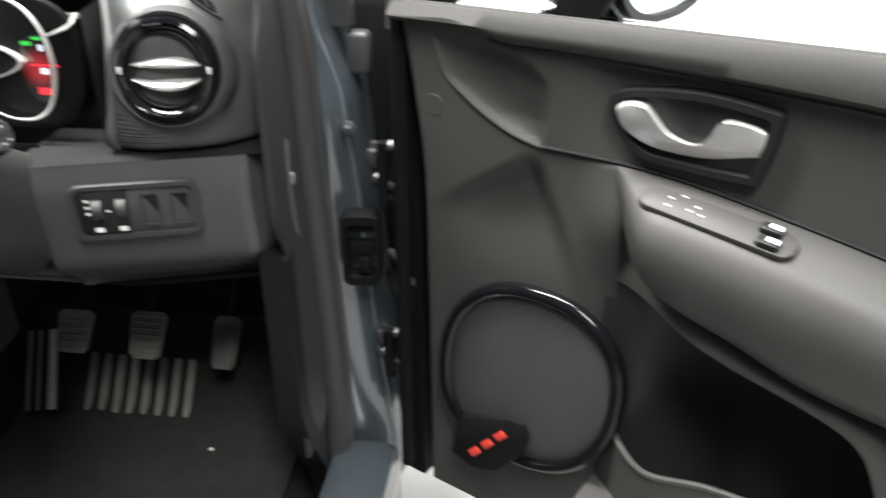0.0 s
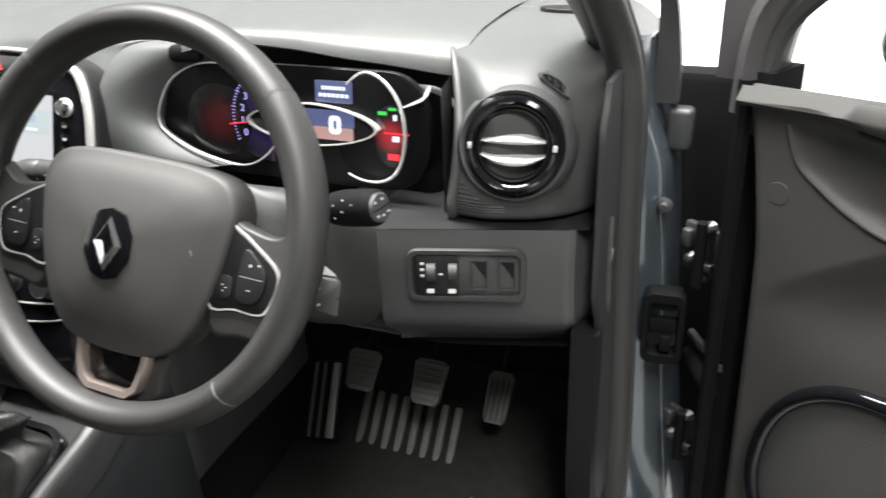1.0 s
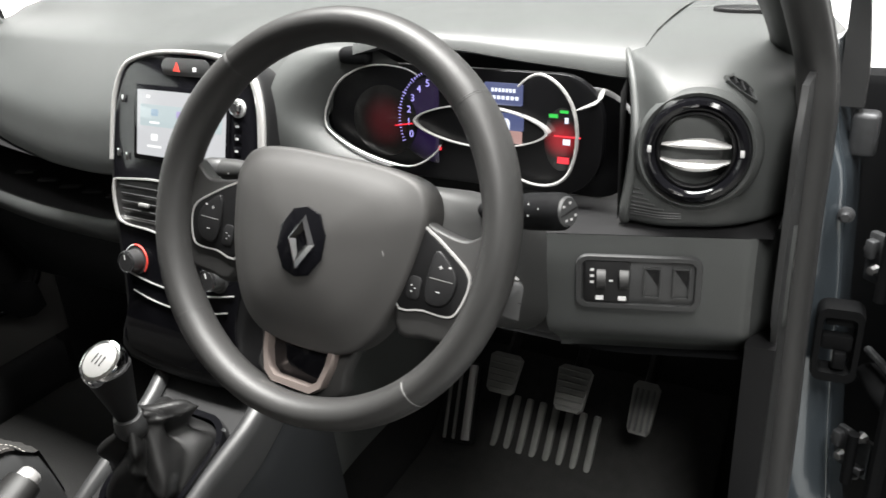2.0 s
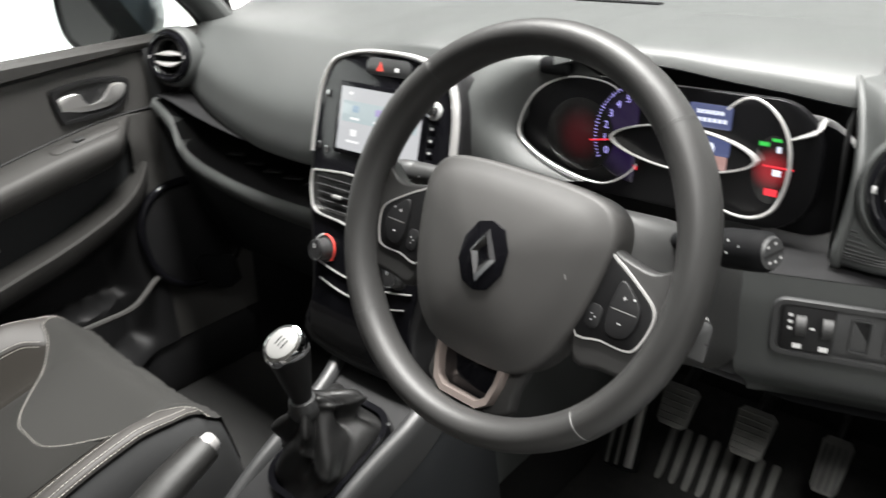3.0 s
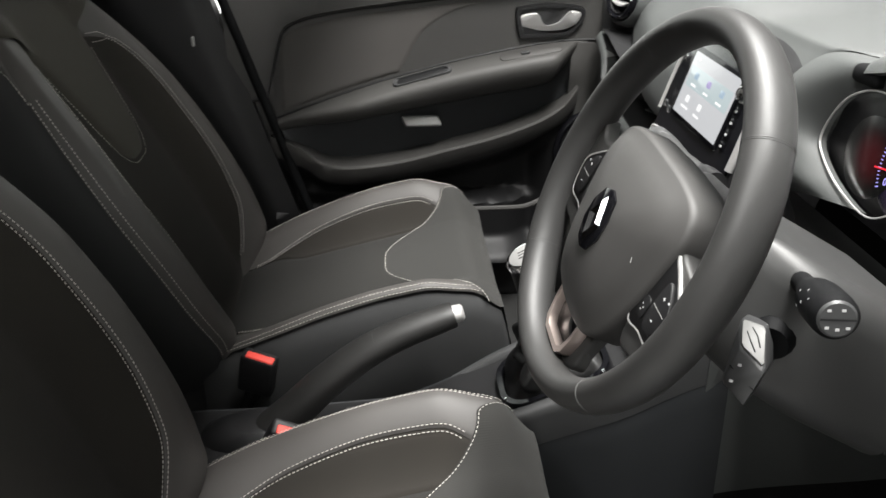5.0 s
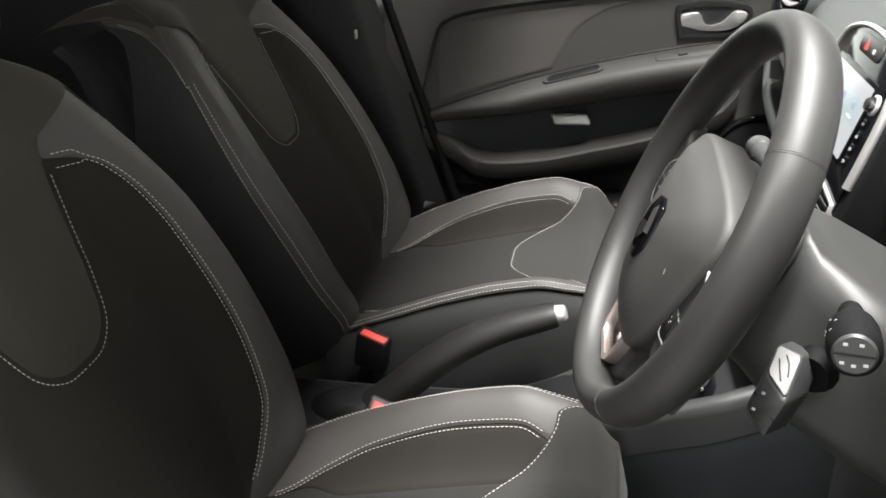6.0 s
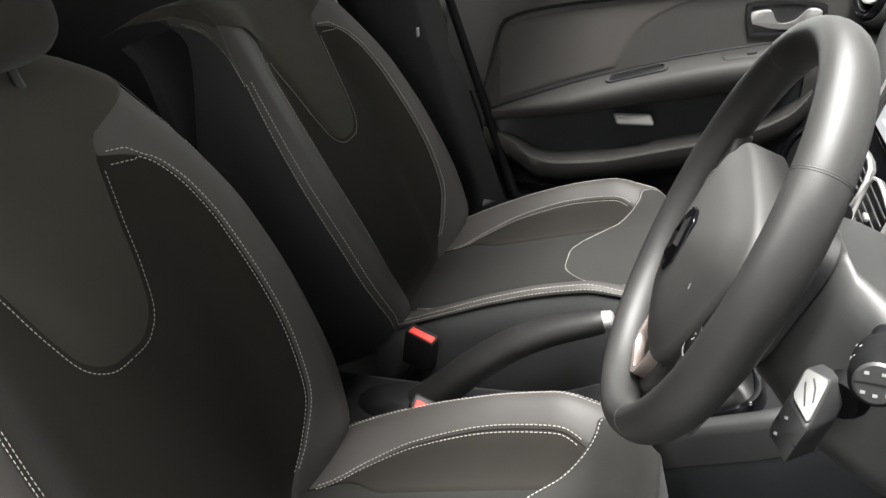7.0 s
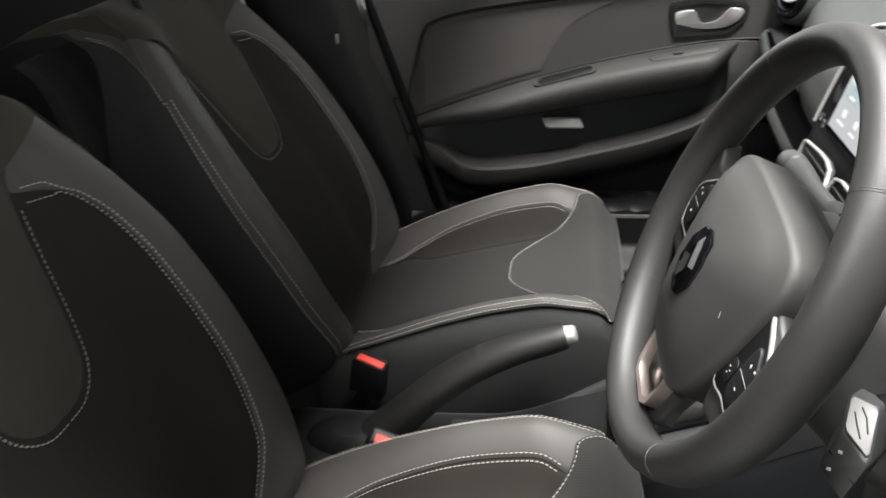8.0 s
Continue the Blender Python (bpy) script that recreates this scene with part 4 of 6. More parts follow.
# stalks
for end, base, r, label in (((0.548, 0.117, 0.906), (0.418, 0.150, 0.874), 0.0165, "black wiper stalk with white symbols"), ((0.130, 0.122, 0.892), (0.285, 0.125, 0.902), 0.0130, "black lamp stalk with white symbols")):
    st = thing("control_stalk", base, label, "stalk", "column stalks")
    d = Vector(end) - Vector(base)
    zed = d.normalized()
    xa = Vector((0, -1, 0))
    xa = (xa - zed * xa.dot(zed)).normalized()
    sm = axes(base, xa, zed.cross(xa))
    L = d.length
    # lamp stalk takes a lighter plastic, the light on it put into the colour
    part("arm", lathe([(0.006, 0), (0.0085, 0.01), (0.0085, L * 0.42), (0.010, L * 0.5), (r * 0.9, L * 0.62), (r, L * 0.72), (r, L - 0.012), (r * 0.96, L - 0.004), (r * 0.8, L)], sm, 24), GAP if end[0] > 0.5 else SHROUD, st)
    cap = part("end_cap", lathe([(0.0, 0.002), (r * 0.70, 0.002), (r * 0.80, 0.0)], sm @ Matrix.Translation((0, 0, L)), 24), HARD if end[0] > 0.5 else BLACK, st, "grey push end")
    if end[0] > 0.5:
        part("cap_slot", rbox(sm @ Matrix.Translation((0, 0, L + 0.002)), r * 1.4, 0.0014, 0.001, 0), BLACK, cap)
        for px, py in ((0.4, 0.35), (0.0, 0.42), (-0.4, 0.35), (0.35, -0.38), (-0.2, -0.4)):
            part("print_bar", rbox(sm @ Matrix.Translation((px * r, py * r, L + 0.0022)), 0.0026, 0.0018, 0.0004, 0), GREYP, cap)
    part("boot", lathe([(0.012, -0.02), (0.012, 0.0), (0.011, 0.010), (0.009, 0.014)], sm, 20), BLACK, st, "rubber boot")
    for k, (f, ang) in enumerate(((0.62, -30), (0.62, 10), (0.70, -45), (0.70, -10), (0.78, -30))):
        am = sm @ Matrix.Translation((0, 0, L * f + 0.012)) @ Matrix.Rotation(radians(ang), 4, "Z") @ Matrix.Translation((r * 1.0, 0, 0))
        part("print_bar", rbox(am, 0.0004, 0.0016, 0.0018 if k % 2 else 0.0010, 0), GREYP, st)
    if end[0] < 0.5:
        # ring is greyer than the stalk to imitate the light falling on it
        part("ring_switch", lathe([(r * 1.0, L * 0.80), (r * 1.06, L * 0.81), (r * 1.06, L * 0.93), (r * 0.98, L * 0.95)], sm, 24, cap=False), HARD, st, "ring switch, grey to look lit")
        for f, ang, w in ((0.66, 35, 0.007), (0.70, 62, 0.006), (0.85, 40, 0.008), (0.87, 70, 0.005)):
            part("print_bar", rbox(sm @ Matrix.Translation((0, 0, L * f)) @ Matrix.Rotation(radians(-ang), 4, "Z") @ Matrix.Translation((r * 1.06, 0, 0)), 0.0004, 0.0016, w, 0), GREYP, st)
# audio remote under the wiper stalk
rem = thing("audio_remote", (0.49, 0.1, 0.82), "dark column remote with pale grey buttons", "remote")
rl, rt, rr, rb, lo1, lo2 = (Vector(p) for p in ((0.494, 0.0814, 0.8497), (0.465, 0.0933, 0.8572), (0.4769, 0.1088, 0.856), (0.520, 0.0907, 0.8447), (0.518, 0.0804, 0.8123), (0.498, 0.0697, 0.8217)))
hull = bmesh.new()
for p in (rl, rt, rr, rb, lo1, lo2):
    for back in (Vector((0, 0, 0)), Vector((-0.030, 0.022, -0.012))):
        hull.verts.new(p + back)
bmesh.ops.convex_hull(hull, input=hull.verts[:])
bmesh.ops.dissolve_limit(hull, angle_limit=radians(4), verts=hull.verts[:], edges=hull.edges[:])
bmesh.ops.bevel(hull, geom=hull.edges[:], offset=0.0022, segments=2, affect="EDGES", profile=0.5)
part("body", hull, HARD, rem)
RM, RF = axes(rl, rb - rl, rt - rl), axes(rl, rb - rl, rl - lo2)
quad = [Vector((v.x, v.y)) for v in (RM.inverted() @ p for p in (rl, rb, rr, rt))]
mid = sum(quad, Vector((0, 0))) / 4
quad = [p + (mid - p) * 0.10 for p in quad]
quad = [a.lerp(b, f) for a, b in zip(quad, quad[1:] + quad[:1]) for f in (0.10, 0.90)]
bp_ = part("button_plate", prism(quad, RM @ Matrix.Translation((0, 0, -0.001)), 0.0030, 0.0010), material("remote_grey", (0.13, 0.13, 0.127), 0.5, vary=0.05), rem, "pale grey button plate")
for f in (-0.10, 0.14):
    a_, b_ = mid + (quad[1] - mid) * 0.45, mid + (quad[5] - mid) * 0.45
    s_ = (quad[3] - quad[0]) * f
    part("button", tube([RM @ Vector((*(a_ + s_), 0.0021)), RM @ Vector((*(mid + s_ * 1.3), 0.0021)), RM @ Vector((*(b_ + s_), 0.0021))], 0.0006, 6), BLACK, bp_, "dark groove between the buttons")
seam_a, seam_b = rb.lerp(lo1, 0.52), rl.lerp(lo2, 0.52)
part("seam", tube([seam_a, seam_b], 0.0005, 6), GAP, rem, "thin dark joint")
for x, y in ((0.009, -0.010), (0.011, -0.024)):
    part("print_bar", rbox(RF @ Matrix.Translation((x, y, 0.0001)) @ pose(0, 0, 0, 0, 0, 30), 0.0030, 0.0020, 0.0006, 0), GREYP, rem)
part("stem", tube([(0.474, 0.116, 0.838), (0.462, 0.126, 0.838), (0.42, 0.152, 0.838)], [0.014, 0.020, 0.022], 16), GAP, rem, "round black base")

# ---- dashboard ----
dash = thing("dashboard", (0, 0.4, 0.6), "charcoal dashboard with round vents and piano black centre", "dashboard")
edge_y = curve1([-0.72, -0.6, -0.40, -0.22, 0.0, 0.08, 0.11, 0.15, 0.53, 0.56, 0.62, 0.70, 0.72], [0.36, 0.31, 0.265, 0.245, 0.27, 0.27, 0.28, 0.45, 0.47, 0.47, 0.47, 0.47, 0.47])
edge_z = curve1([-0.72, -0.64, -0.52, -0.42, -0.32, -0.2, 0.0, 0.08, 0.11, 0.15, 0.53, 0.56, 0.62, 0.72], [0.85, 0.848, 0.825, 0.81, 0.80, 0.80, 0.85, 0.85, 0.86, 0.985, 0.985, 0.96, 0.96, 0.96])
brow_z = curve1([-0.72, -0.5, -0.2, 0.0, 0.15, 0.3, 0.5, 0.6, 0.72], [0.955, 0.965, 0.972, 0.985, 0.985, 0.992, 0.985, 0.97, 0.95])
brow_y = curve1([-0.72, -0.5, -0.2, 0.0, 0.15, 0.3, 0.52, 0.56, 0.6, 0.72], [0.42, 0.40, 0.37, 0.33, 0.34, 0.50, 0.50, 0.50, 0.50, 0.50])


def dash_top(x, i):
    by, bz, ey, ez = brow_y(x), brow_z(x), edge_y(x), edge_z(x)
    rows = ((0.93, 0.985), (0.80, 0.992), (0.66, 0.998), (0.55, 1.0), (by + 0.08, bz + 0.012), (by, bz), (by - 0.3 * (by - ey), bz - 0.12 * (bz - ez)), (ey + 0.2 * (by - ey), ez + 0.55 * (bz - ez)),
            (ey + 0.04 * (by - ey), ez + 0.25 * (bz - ez)), (ey, ez + 0.01), (ey + 0.006, ez), (ey + 0.05, ez - 0.002))
    y, z = rows[i]
    return Vector((x, y, z - (0.02 * step(0.62, 0.72, abs(x)) if i < 4 else 0)))


def dash_fine(x, t):
    i = min(int(t), 10)
    p = [dash_top(x, min(max(i + d, 0), 11)) for d in (-1, 0, 1, 2)]
    f = t - i
    return 0.5 * (2 * p[1] + (p[2] - p[0]) * f + (2 * p[0] - 5 * p[1] + 4 * p[2] - p[3]) * f * f + (3 * p[1] - p[0] - 3 * p[2] + p[3]) * f ** 3)


top_pad = part("top_pad", sheet(dash_fine, frange(-0.70, 0.56, 110), frange(0, 11, 56)), DASH, dash, "grained charcoal top pad", 60)
for x0, x1, y in ((-0.145, -0.012, 0.628), (0.03, 0.172, 0.62)):
    part("defroster_slot", rbox(Matrix.Translation(((x0 + x1) / 2, y, 0.9995)), x1 - x0, 0.014, 0.004, 0.001), GAP, dash, "narrow black defroster slot")
# tray and lower edge on the passenger's side
lip = curve1([-0.66, -0.61, -0.585, -0.51, -0.38, -0.26, -0.16], [0.83, 0.80, 0.745, 0.722, 0.708, 0.706, 0.72])
tray = part("tray", sheet(lambda x, t: Vector((x, 0.26 + 0.13 * math.sin(t * math.pi) ** 0.6 if 0 < t < 1 else 0.262, lip(x) + 0.012 + (edge_z(x) - lip(x) - 0.012) * t)), frange(-0.655, -0.16, 40), frange(0, 1, 12)), BLACK, dash, "dark open storage tray")
for k in range(6):
    x = -0.50 + 0.055 * k
    part("mat_rib", rbox(axes((x, 0.315, lip(x) + 0.026), (1, 0.35, 0.0), (0, 0, 1)), 0.035, 0.004, 0.012, 0.001), RUBBER, tray, "rubber rib of the tray mat")
part("tray_lip", sheet(lambda x, i: Vector((x, [0.285, 0.262, 0.252, 0.258, 0.275][i], lip(x) + [0.012, 0.012, 0.0, -0.02, -0.034][i])), frange(-0.665, -0.155, 44), range(5)), DASH, dash, "rounded tray edge", 80)
part("glovebox", sheet(lambda x, t: Vector((x, 0.275 + 0.10 * t ** 1.5, lip(x) - 0.034 - t * (lip(x) - 0.034 - 0.50))), frange(-0.69, -0.14, 20), frange(0, 1, 10)), HARD_B, dash, "dark glovebox front")
part("dash_end", sheet(lambda y, z: Vector((-0.685, y, z)), frange(0.27, 0.92, 8), frange(0.5, 0.93, 8)), HARD, dash)
part("dash_end", slab(lambda y, z: Vector((0.7035 + 0.002 * step(0.36, 0.43, y), y + 0.03 * step(0.76, 0.69, z) * step(0.36, 0.30, y) + 0.02 * step(0.93, 0.97, z) * step(0.40, 0.30, y), z)), frange(0.288, 0.46, 14), frange(0.40, 0.975, 30), (-0.006, 0, 0)), HARD, dash, "smooth dark end of the dashboard", 60)
# round vents at both ends
for cx, cy, cz, tw, lab in ((0.613, 0.288, 0.911, 7, "round driver's vent with chrome vanes"), (-0.628, 0.292, 0.915, 20, "round passenger vent with chrome vanes")):
    VM = axes((cx, cy, cz), (math.cos(radians(tw)), math.sin(radians(tw)), 0), (0, 0.22, 1)) @ Matrix.Scale(0.955 if cx > 0 else 0.87, 4)
    vent = part("air_vent", lathe([(0.0525, -0.05), (0.0525, 0.004), (0.050, 0.010), (0.046, 0.012), (0.041, 0.009), (0.0385, 0.004)], VM, 48, cap=False), GLOSS, dash, lab)
    # the shade inside the bowl is put into its near-black colour
    part("vent_bowl", lathe([(0.0385, 0.004), (0.037, -0.015), (0.03, -0.035), (0.0, -0.04)], VM, 40, cap=False), GAP, vent)
    part("vent_collar", lathe([(0.064, -0.03), (0.062, -0.006), (0.057, 0.002), (0.0535, 0.0), (0.053, -0.02)], VM, 48, cap=False), DASH, vent)
    part("inner_ring", lathe([(0.0385, 0.0), (0.0385, 0.006), (0.0365, 0.008), (0.035, 0.004), (0.0345, -0.01)], VM, 40, cap=False), BLACK, vent)
    for dv, bow in ((0.0075, -0.002), (-0.0150, 0.006)):
        vane = [[VM @ Vector((q * 0.0335, dv + bow * q * q + h * (1 - 0.75 * q * q), 0.004 + n)) for h, n in ((0.0060, -0.006), (0.0035, 0.0), (-0.002, 0.005), (-0.0055, 0.004), (-0.006, -0.004), (0.0, -0.010))] for q in frange(-1, 1, 17)]
        part("vane", loft(vane), SATIN, vent, "curved satin silver vane", 60)
    part("vane_web", rbox(VM @ Matrix.Translation((0, 0, -0.014)), 0.003, 0.05, 0.012, 0), BLACK, vent)
    for a in (0, 180, 100, 250, 300):
        q = VM @ Matrix.Rotation(radians(a), 4, "Z") @ Matrix.Translation((0.0445, 0, 0.0115))
        part("ring_mark", rbox(q, 0.004 if a in (0, 180) else 0.002, 0.007 if a in (0, 180) else 0.016, 0.0010, 0.0004), CHROME if a not in (0, 180) else GREYP, vent)
# vent pod on the driver's end, with its ribbed flank and the small side demister
pod_rows = ((0.290, 0.825, 0.545, 0.295, 0.825), (0.266, 0.829, 0.546, 0.285, 0.829), (0.261, 0.845, 0.547, 0.280, 0.845), (0.260, 0.88, 0.550, 0.288, 0.88), (0.262, 0.915, 0.550, 0.300, 0.913), (0.268, 0.945, 0.543, 0.325, 0.94),
            (0.285, 0.966, 0.533, 0.350, 0.967), (0.315, 0.980, 0.520, 0.375, 0.985), (0.36, 0.989, 0.500, 0.41, 0.996), (0.43, 0.997, 0.470, 0.47, 1.002), (0.56, 1.0, 0.42, 0.58, 1.002), (0.70, 0.997, 0.38, 0.70, 0.997))


def pod(a, t):
    """The vent housing: a across from its inner ridge to the outer end, t up its front and over the top."""
    i = min(int(t), 10)
    p = [np.array(pod_rows[min(max(i + d, 0), 11)]) for d in (-1, 0, 1, 2)]
    f = t - i
    q = 0.5 * (2 * p[1] + (p[2] - p[0]) * f + (2 * p[0] - 5 * p[1] + 4 * p[2] - p[3]) * f * f + (3 * p[1] - p[0] - 3 * p[2] + p[3]) * f ** 3)
    x = q[2] + (0.705 - q[2]) * a
    w = step(-0.10, 0.30, a)
    k = max(0.0, (x - 0.615) / 0.09)
    y = q[3] + (q[0] - q[3]) * w + 0.07 * k ** 2.6 * step(9.5, 6.0, t)
    z = q[4] + (q[1] - q[4]) * w - 0.048 * k * k * step(0.90, 0.97, q[1])
    return Vector((x, y + 0.32 * max(x - 0.53, 0.0) * step(10.0, 6.5, t), z - 0.010 * step(0.30, 0.0, a) * step(6.8, 9.0, t)))


part("vent_pod", sheet(pod, [0, 0.01, 0.02, 0.035, 0.06] + frange(0.09, 1.0, 40), frange(0, 11, 66)), DASH, dash, "rounded vent housing", 70)
part("pod_flank", sheet(lambda d, t: pod(0, t) + Vector((-0.014 * d, 0.07 * d, -0.02 * d * step(5, 7, t))), frange(0, 1, 5), frange(0, 7, 40)), HARD, dash, "inner flank of the vent housing", 70)
part("pod_ridge", tube([pod(0, t) + Vector((0, 0, 0.0005)) for t in frange(1, 10.5, 60)], [0.0055 * min(1.0, 0.25 + 0.12 * (10.5 - t)) for t in frange(1, 10.5, 60)], 10), DASH, dash, "pale rounded ridge")
for k in range(26):
    t = 1.75 + 0.125 * k
    half = math.sqrt(max(0.066 ** 2 - (pod(0.1, t).z - 0.911) ** 2, 0.0))
    a1 = min(0.36, (0.611 - half - 0.550) / 0.155)
    if a1 > 0.07:
        part("rib", tube([pod(a, t) for a in frange(0.035, a1, 6)], 0.0011, 6), HARD, dash)
d0, d1 = pod(0.55, 6.35), pod(0.72, 5.85)
dn = (pod(0.66, 6.1) - pod(0.62, 6.1)).cross(pod(0.64, 6.2) - pod(0.64, 6.0)).normalized()
dm = axes(pod(0.64, 6.1) + dn * 0.0005, d1 - d0, dn.cross(d1 - d0))
leaf = [(x * 0.72, y * 0.9) for x, y in ((-0.024, 0.004), (-0.018, 0.008), (0.0, 0.009), (0.016, 0.004), (0.023, -0.006), (0.012, -0.006), (-0.006, -0.004), (-0.02, -0.001))]
dem = part("side_demister", ring([Vector(p) * 1.12 for p in leaf], [Vector(p) * 0.9 for p in leaf], dm, -0.004, 0.0025), DASH, dash, "small slotted side demister")
part("slot", prism(leaf, dm @ Matrix.Translation((0, 0, -0.0005)), 0.0015, 0.0002), GAP, dem)
for k in (-1, 0, 1):
    part("slat", rbox(dm @ Matrix.Translation((0.010 * k, 0.003 - 0.003 * k, 0.0014)) @ pose(0, 0, 0, 0, 0, 40), 0.0016, 0.011, 0.0016, 0), HARD, dem)
part("tweeter", prism(oval(0.036, 0.016, 28), Matrix.Translation((0.606, 0.530, 0.9985)), 0.006, 0.002), BLACK, dash, "oval black tweeter grille")
# lower driver's panel with switches
low_r = curve1([0.69, 0.72, 0.79, 0.824], [0.275, 0.262, 0.255, 0.258])


def low_panel(x, z):
    """The lower panel: slanting back towards the door, rounded under, with a crisp outer edge."""
    y = low_r(z) - 0.006 + 0.30 * (x - 0.535) + 0.03 * step(0.715, 0.668, z) ** 2 + 0.004 * step(0.668, 0.677, x) ** 2
    return Vector((x - 0.010 * step(0.60, 0.677, x) * step(0.72, 0.665, z) ** 2, y, z))


part("switch_panel", sheet(low_panel, frange(0.478, 0.665, 36) + [0.669, 0.673, 0.676, 0.677], frange(0.664, 0.712, 12) + frange(0.72, 0.822, 16) + [0.8245]), DASH, dash, "dark lower panel beside the wheel", 60)
part("panel_side", sheet(lambda t, z: low_panel(0.677, z) + Vector((0.030 * t - 0.006 * math.sin(t * math.pi), 0.045 * t, 0)), frange(0, 1, 8), frange(0.664, 0.8245, 20)), DASH, dash, "hollowed outer end of the lower panel", 60)
# near-black underside, with the shade below the panel put into its colour
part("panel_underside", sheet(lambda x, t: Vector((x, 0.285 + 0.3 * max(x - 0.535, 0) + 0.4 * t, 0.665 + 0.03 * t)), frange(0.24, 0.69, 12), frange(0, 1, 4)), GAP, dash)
part("panel_top", sheet(lambda x, t: Vector((x, 0.254 + 0.30 * (x - 0.535) + 0.16 * t, 0.8243 + 0.002 * t)), frange(0.455, 0.69, 10), frange(0, 1, 4)), BLACK, dash)
SWM = axes((0.5705, 0.2580, 0.7745), (1, 0.30, 0.0), (0, 0.02, 1))
plate = part("switch_plate", ring(rrect(0.126, 0.060, 0.012), rrect(0.112, 0.048, 0.007), SWM, -0.004, 0.0035), HARD, dash, "rounded switch surround")
part("plate_floor", prism(rrect(0.113, 0.049, 0.007), SWM @ Matrix.Translation((0, 0, -0.004)), 0.004, 0.001), HARD, plate)
lev = part("beam_leveller", prism(rrect(0.047, 0.047, 0.004, cx=-0.031), SWM @ Matrix.Translation((0, 0, -0.001)), 0.004, 0.001), BLACK, plate, "black headlamp leveller and dimmer wheels")
for x in (-0.041, -0.018):
    part("thumb_wheel", tube([SWM @ Vector((x, 0.004 - 0.0001, 0.0)), SWM @ Vector((x + 0.009, 0.004, 0.0))], 0.0115, 20, flat=1.0), RUBBER, lev, "ribbed thumb wheel")
    part("print_bar", rbox(SWM @ Matrix.Translation((x + 0.003, -0.018, 0.0032)), 0.008, 0.005, 0.0004, 0), WHITE, lev)
for i in range(3):
    part("print_bar", rbox(SWM @ Matrix.Translation((-0.046, 0.014 - 0.007 * i, 0.0032)), 0.004, 0.0028, 0.0004, 0), WHITE, lev)
part("print_bar", rbox(SWM @ Matrix.Translation((-0.0265, 0.002, 0.0032)), 0.004, 0.002, 0.0004, 0), WHITE, lev)
for x in (0.014, 0.043):
    bl = part("switch_blank", ring(rrect(0.018, 0.036, 0.002, cx=x), rrect(0.014, 0.031, 0.001, cx=x), SWM, -0.001, 0.0022), HARD, plate, "blank switch cover")
    part("blank_face", prism([(x - 0.007, 0.0155), (x + 0.007, -0.006), (x + 0.007, 0.0155)], SWM @ Matrix.Translation((0, 0, -0.002)), 0.002, 0.0004), BLACK, bl)
part("latch_key", rbox(axes((0.7035, 0.352, 0.775), (0, 1, 0), (0, 0, 1)), 0.006, 0.014, 0.006, 0.002), GREYB, dash, "small pale catch")
# knee panel under the column
part("knee_panel", sheet(lambda x, t: Vector((x, 0.285 + 0.03 * math.sin(t * 3), 0.83 - 0.16 * t)), frange(0.13, 0.462, 16), frange(0, 1, 12)), HARD, dash, "dark knee panel under the column")

# ---- instrument cluster and its hood ----
hood_x = [0.198, 0.215, 0.28, 0.35, 0.41, 0.47, 0.512, 0.535, 0.565]
cr_y, cr_z = curve1(hood_x, [0.318, 0.305, 0.306, 0.314, 0.329, 0.342, 0.350, 0.356, 0.362]), curve1(hood_x, [0.980, 0.992, 1.004, 1.001, 0.992, 0.985, 0.980, 0.978, 0.972])
lo_y, lo_z = (lambda x: cr_y(x) - 0.004), curve1(hood_x, [0.972, 0.978, 0.992, 0.987, 0.976, 0.967, 0.960, 0.957, 0.952])


def hood_at(x, i):
    cy, cz, ly, lz = cr_y(x), cr_z(x), lo_y(x), lo_z(x)
    e = step(0.198, 0.24, x) * step(0.56, 0.50, x)
    top = 1.008 - 0.006 * step(0.40, 0.56, x)
    return Vector((x, *((0.66, 0.998), (0.54, 1.003), (cy + 0.13, top), (cy + 0.06, cz + 0.8 * (top - cz) + 0.002 * e), (cy + 0.02, cz + 0.38 * (top - cz) + 0.003), (cy + 0.004, cz + 0.002), (cy - 0.001, cz - 0.003), (ly, lz + 0.003), (ly + 0.006, lz), (ly + 0.10, lz + 0.002))[i]))


hood = part("cluster_hood", sheet(hood_at, frange(0.198, 0.536, 64), range(10)), DASH, dash, "curved hood over the dials", 50)
part("cluster_tray", loft([[Vector((0.355 + (p[0]) * f, y, 0.886 + p[1] * f - dz)) for p in rrect(0.37, 0.118, 0.045, 8)] for f, y, dz in ((1.0, 0.34, 0), (0.98, 0.36, 0), (0.9, 0.385, 0.0))]), DIAL, dash, "gloss black dial surround")
part("tray_side", sheet(lambda t, z: Vector((0.528 + 0.012 * t, 0.34 - 0.06 * t, z)), frange(0, 1, 6), frange(0.83, 0.965, 8)), BLACK, dash)
part("lens_edge", tube([(0.485, 0.305, 0.935), (0.494, 0.310, 0.938), (0.502, 0.315, 0.941), (0.505, 0.322, 0.945), (0.506, 0.330, 0.952)], [0.0012, 0.003, 0.004, 0.0045, 0.003], 8, flat=0.5), GREYB, dash, "curved silver strip beside the dials")
# near-black block added in place of the shaded underside of the hood's end
part("hood_end_block", rbox(axes((0.211, 0.316, 0.977), (1, 0.1, 0), (0, 0.1, 1)), 0.042, 0.020, 0.03, 0.008, 3), GAP, dash, "black block under the hood's end")
cl = thing("instrument_cluster", (0.34, 0.3, 0.85), "lit instrument cluster with two dials and a display", "instrument cluster")
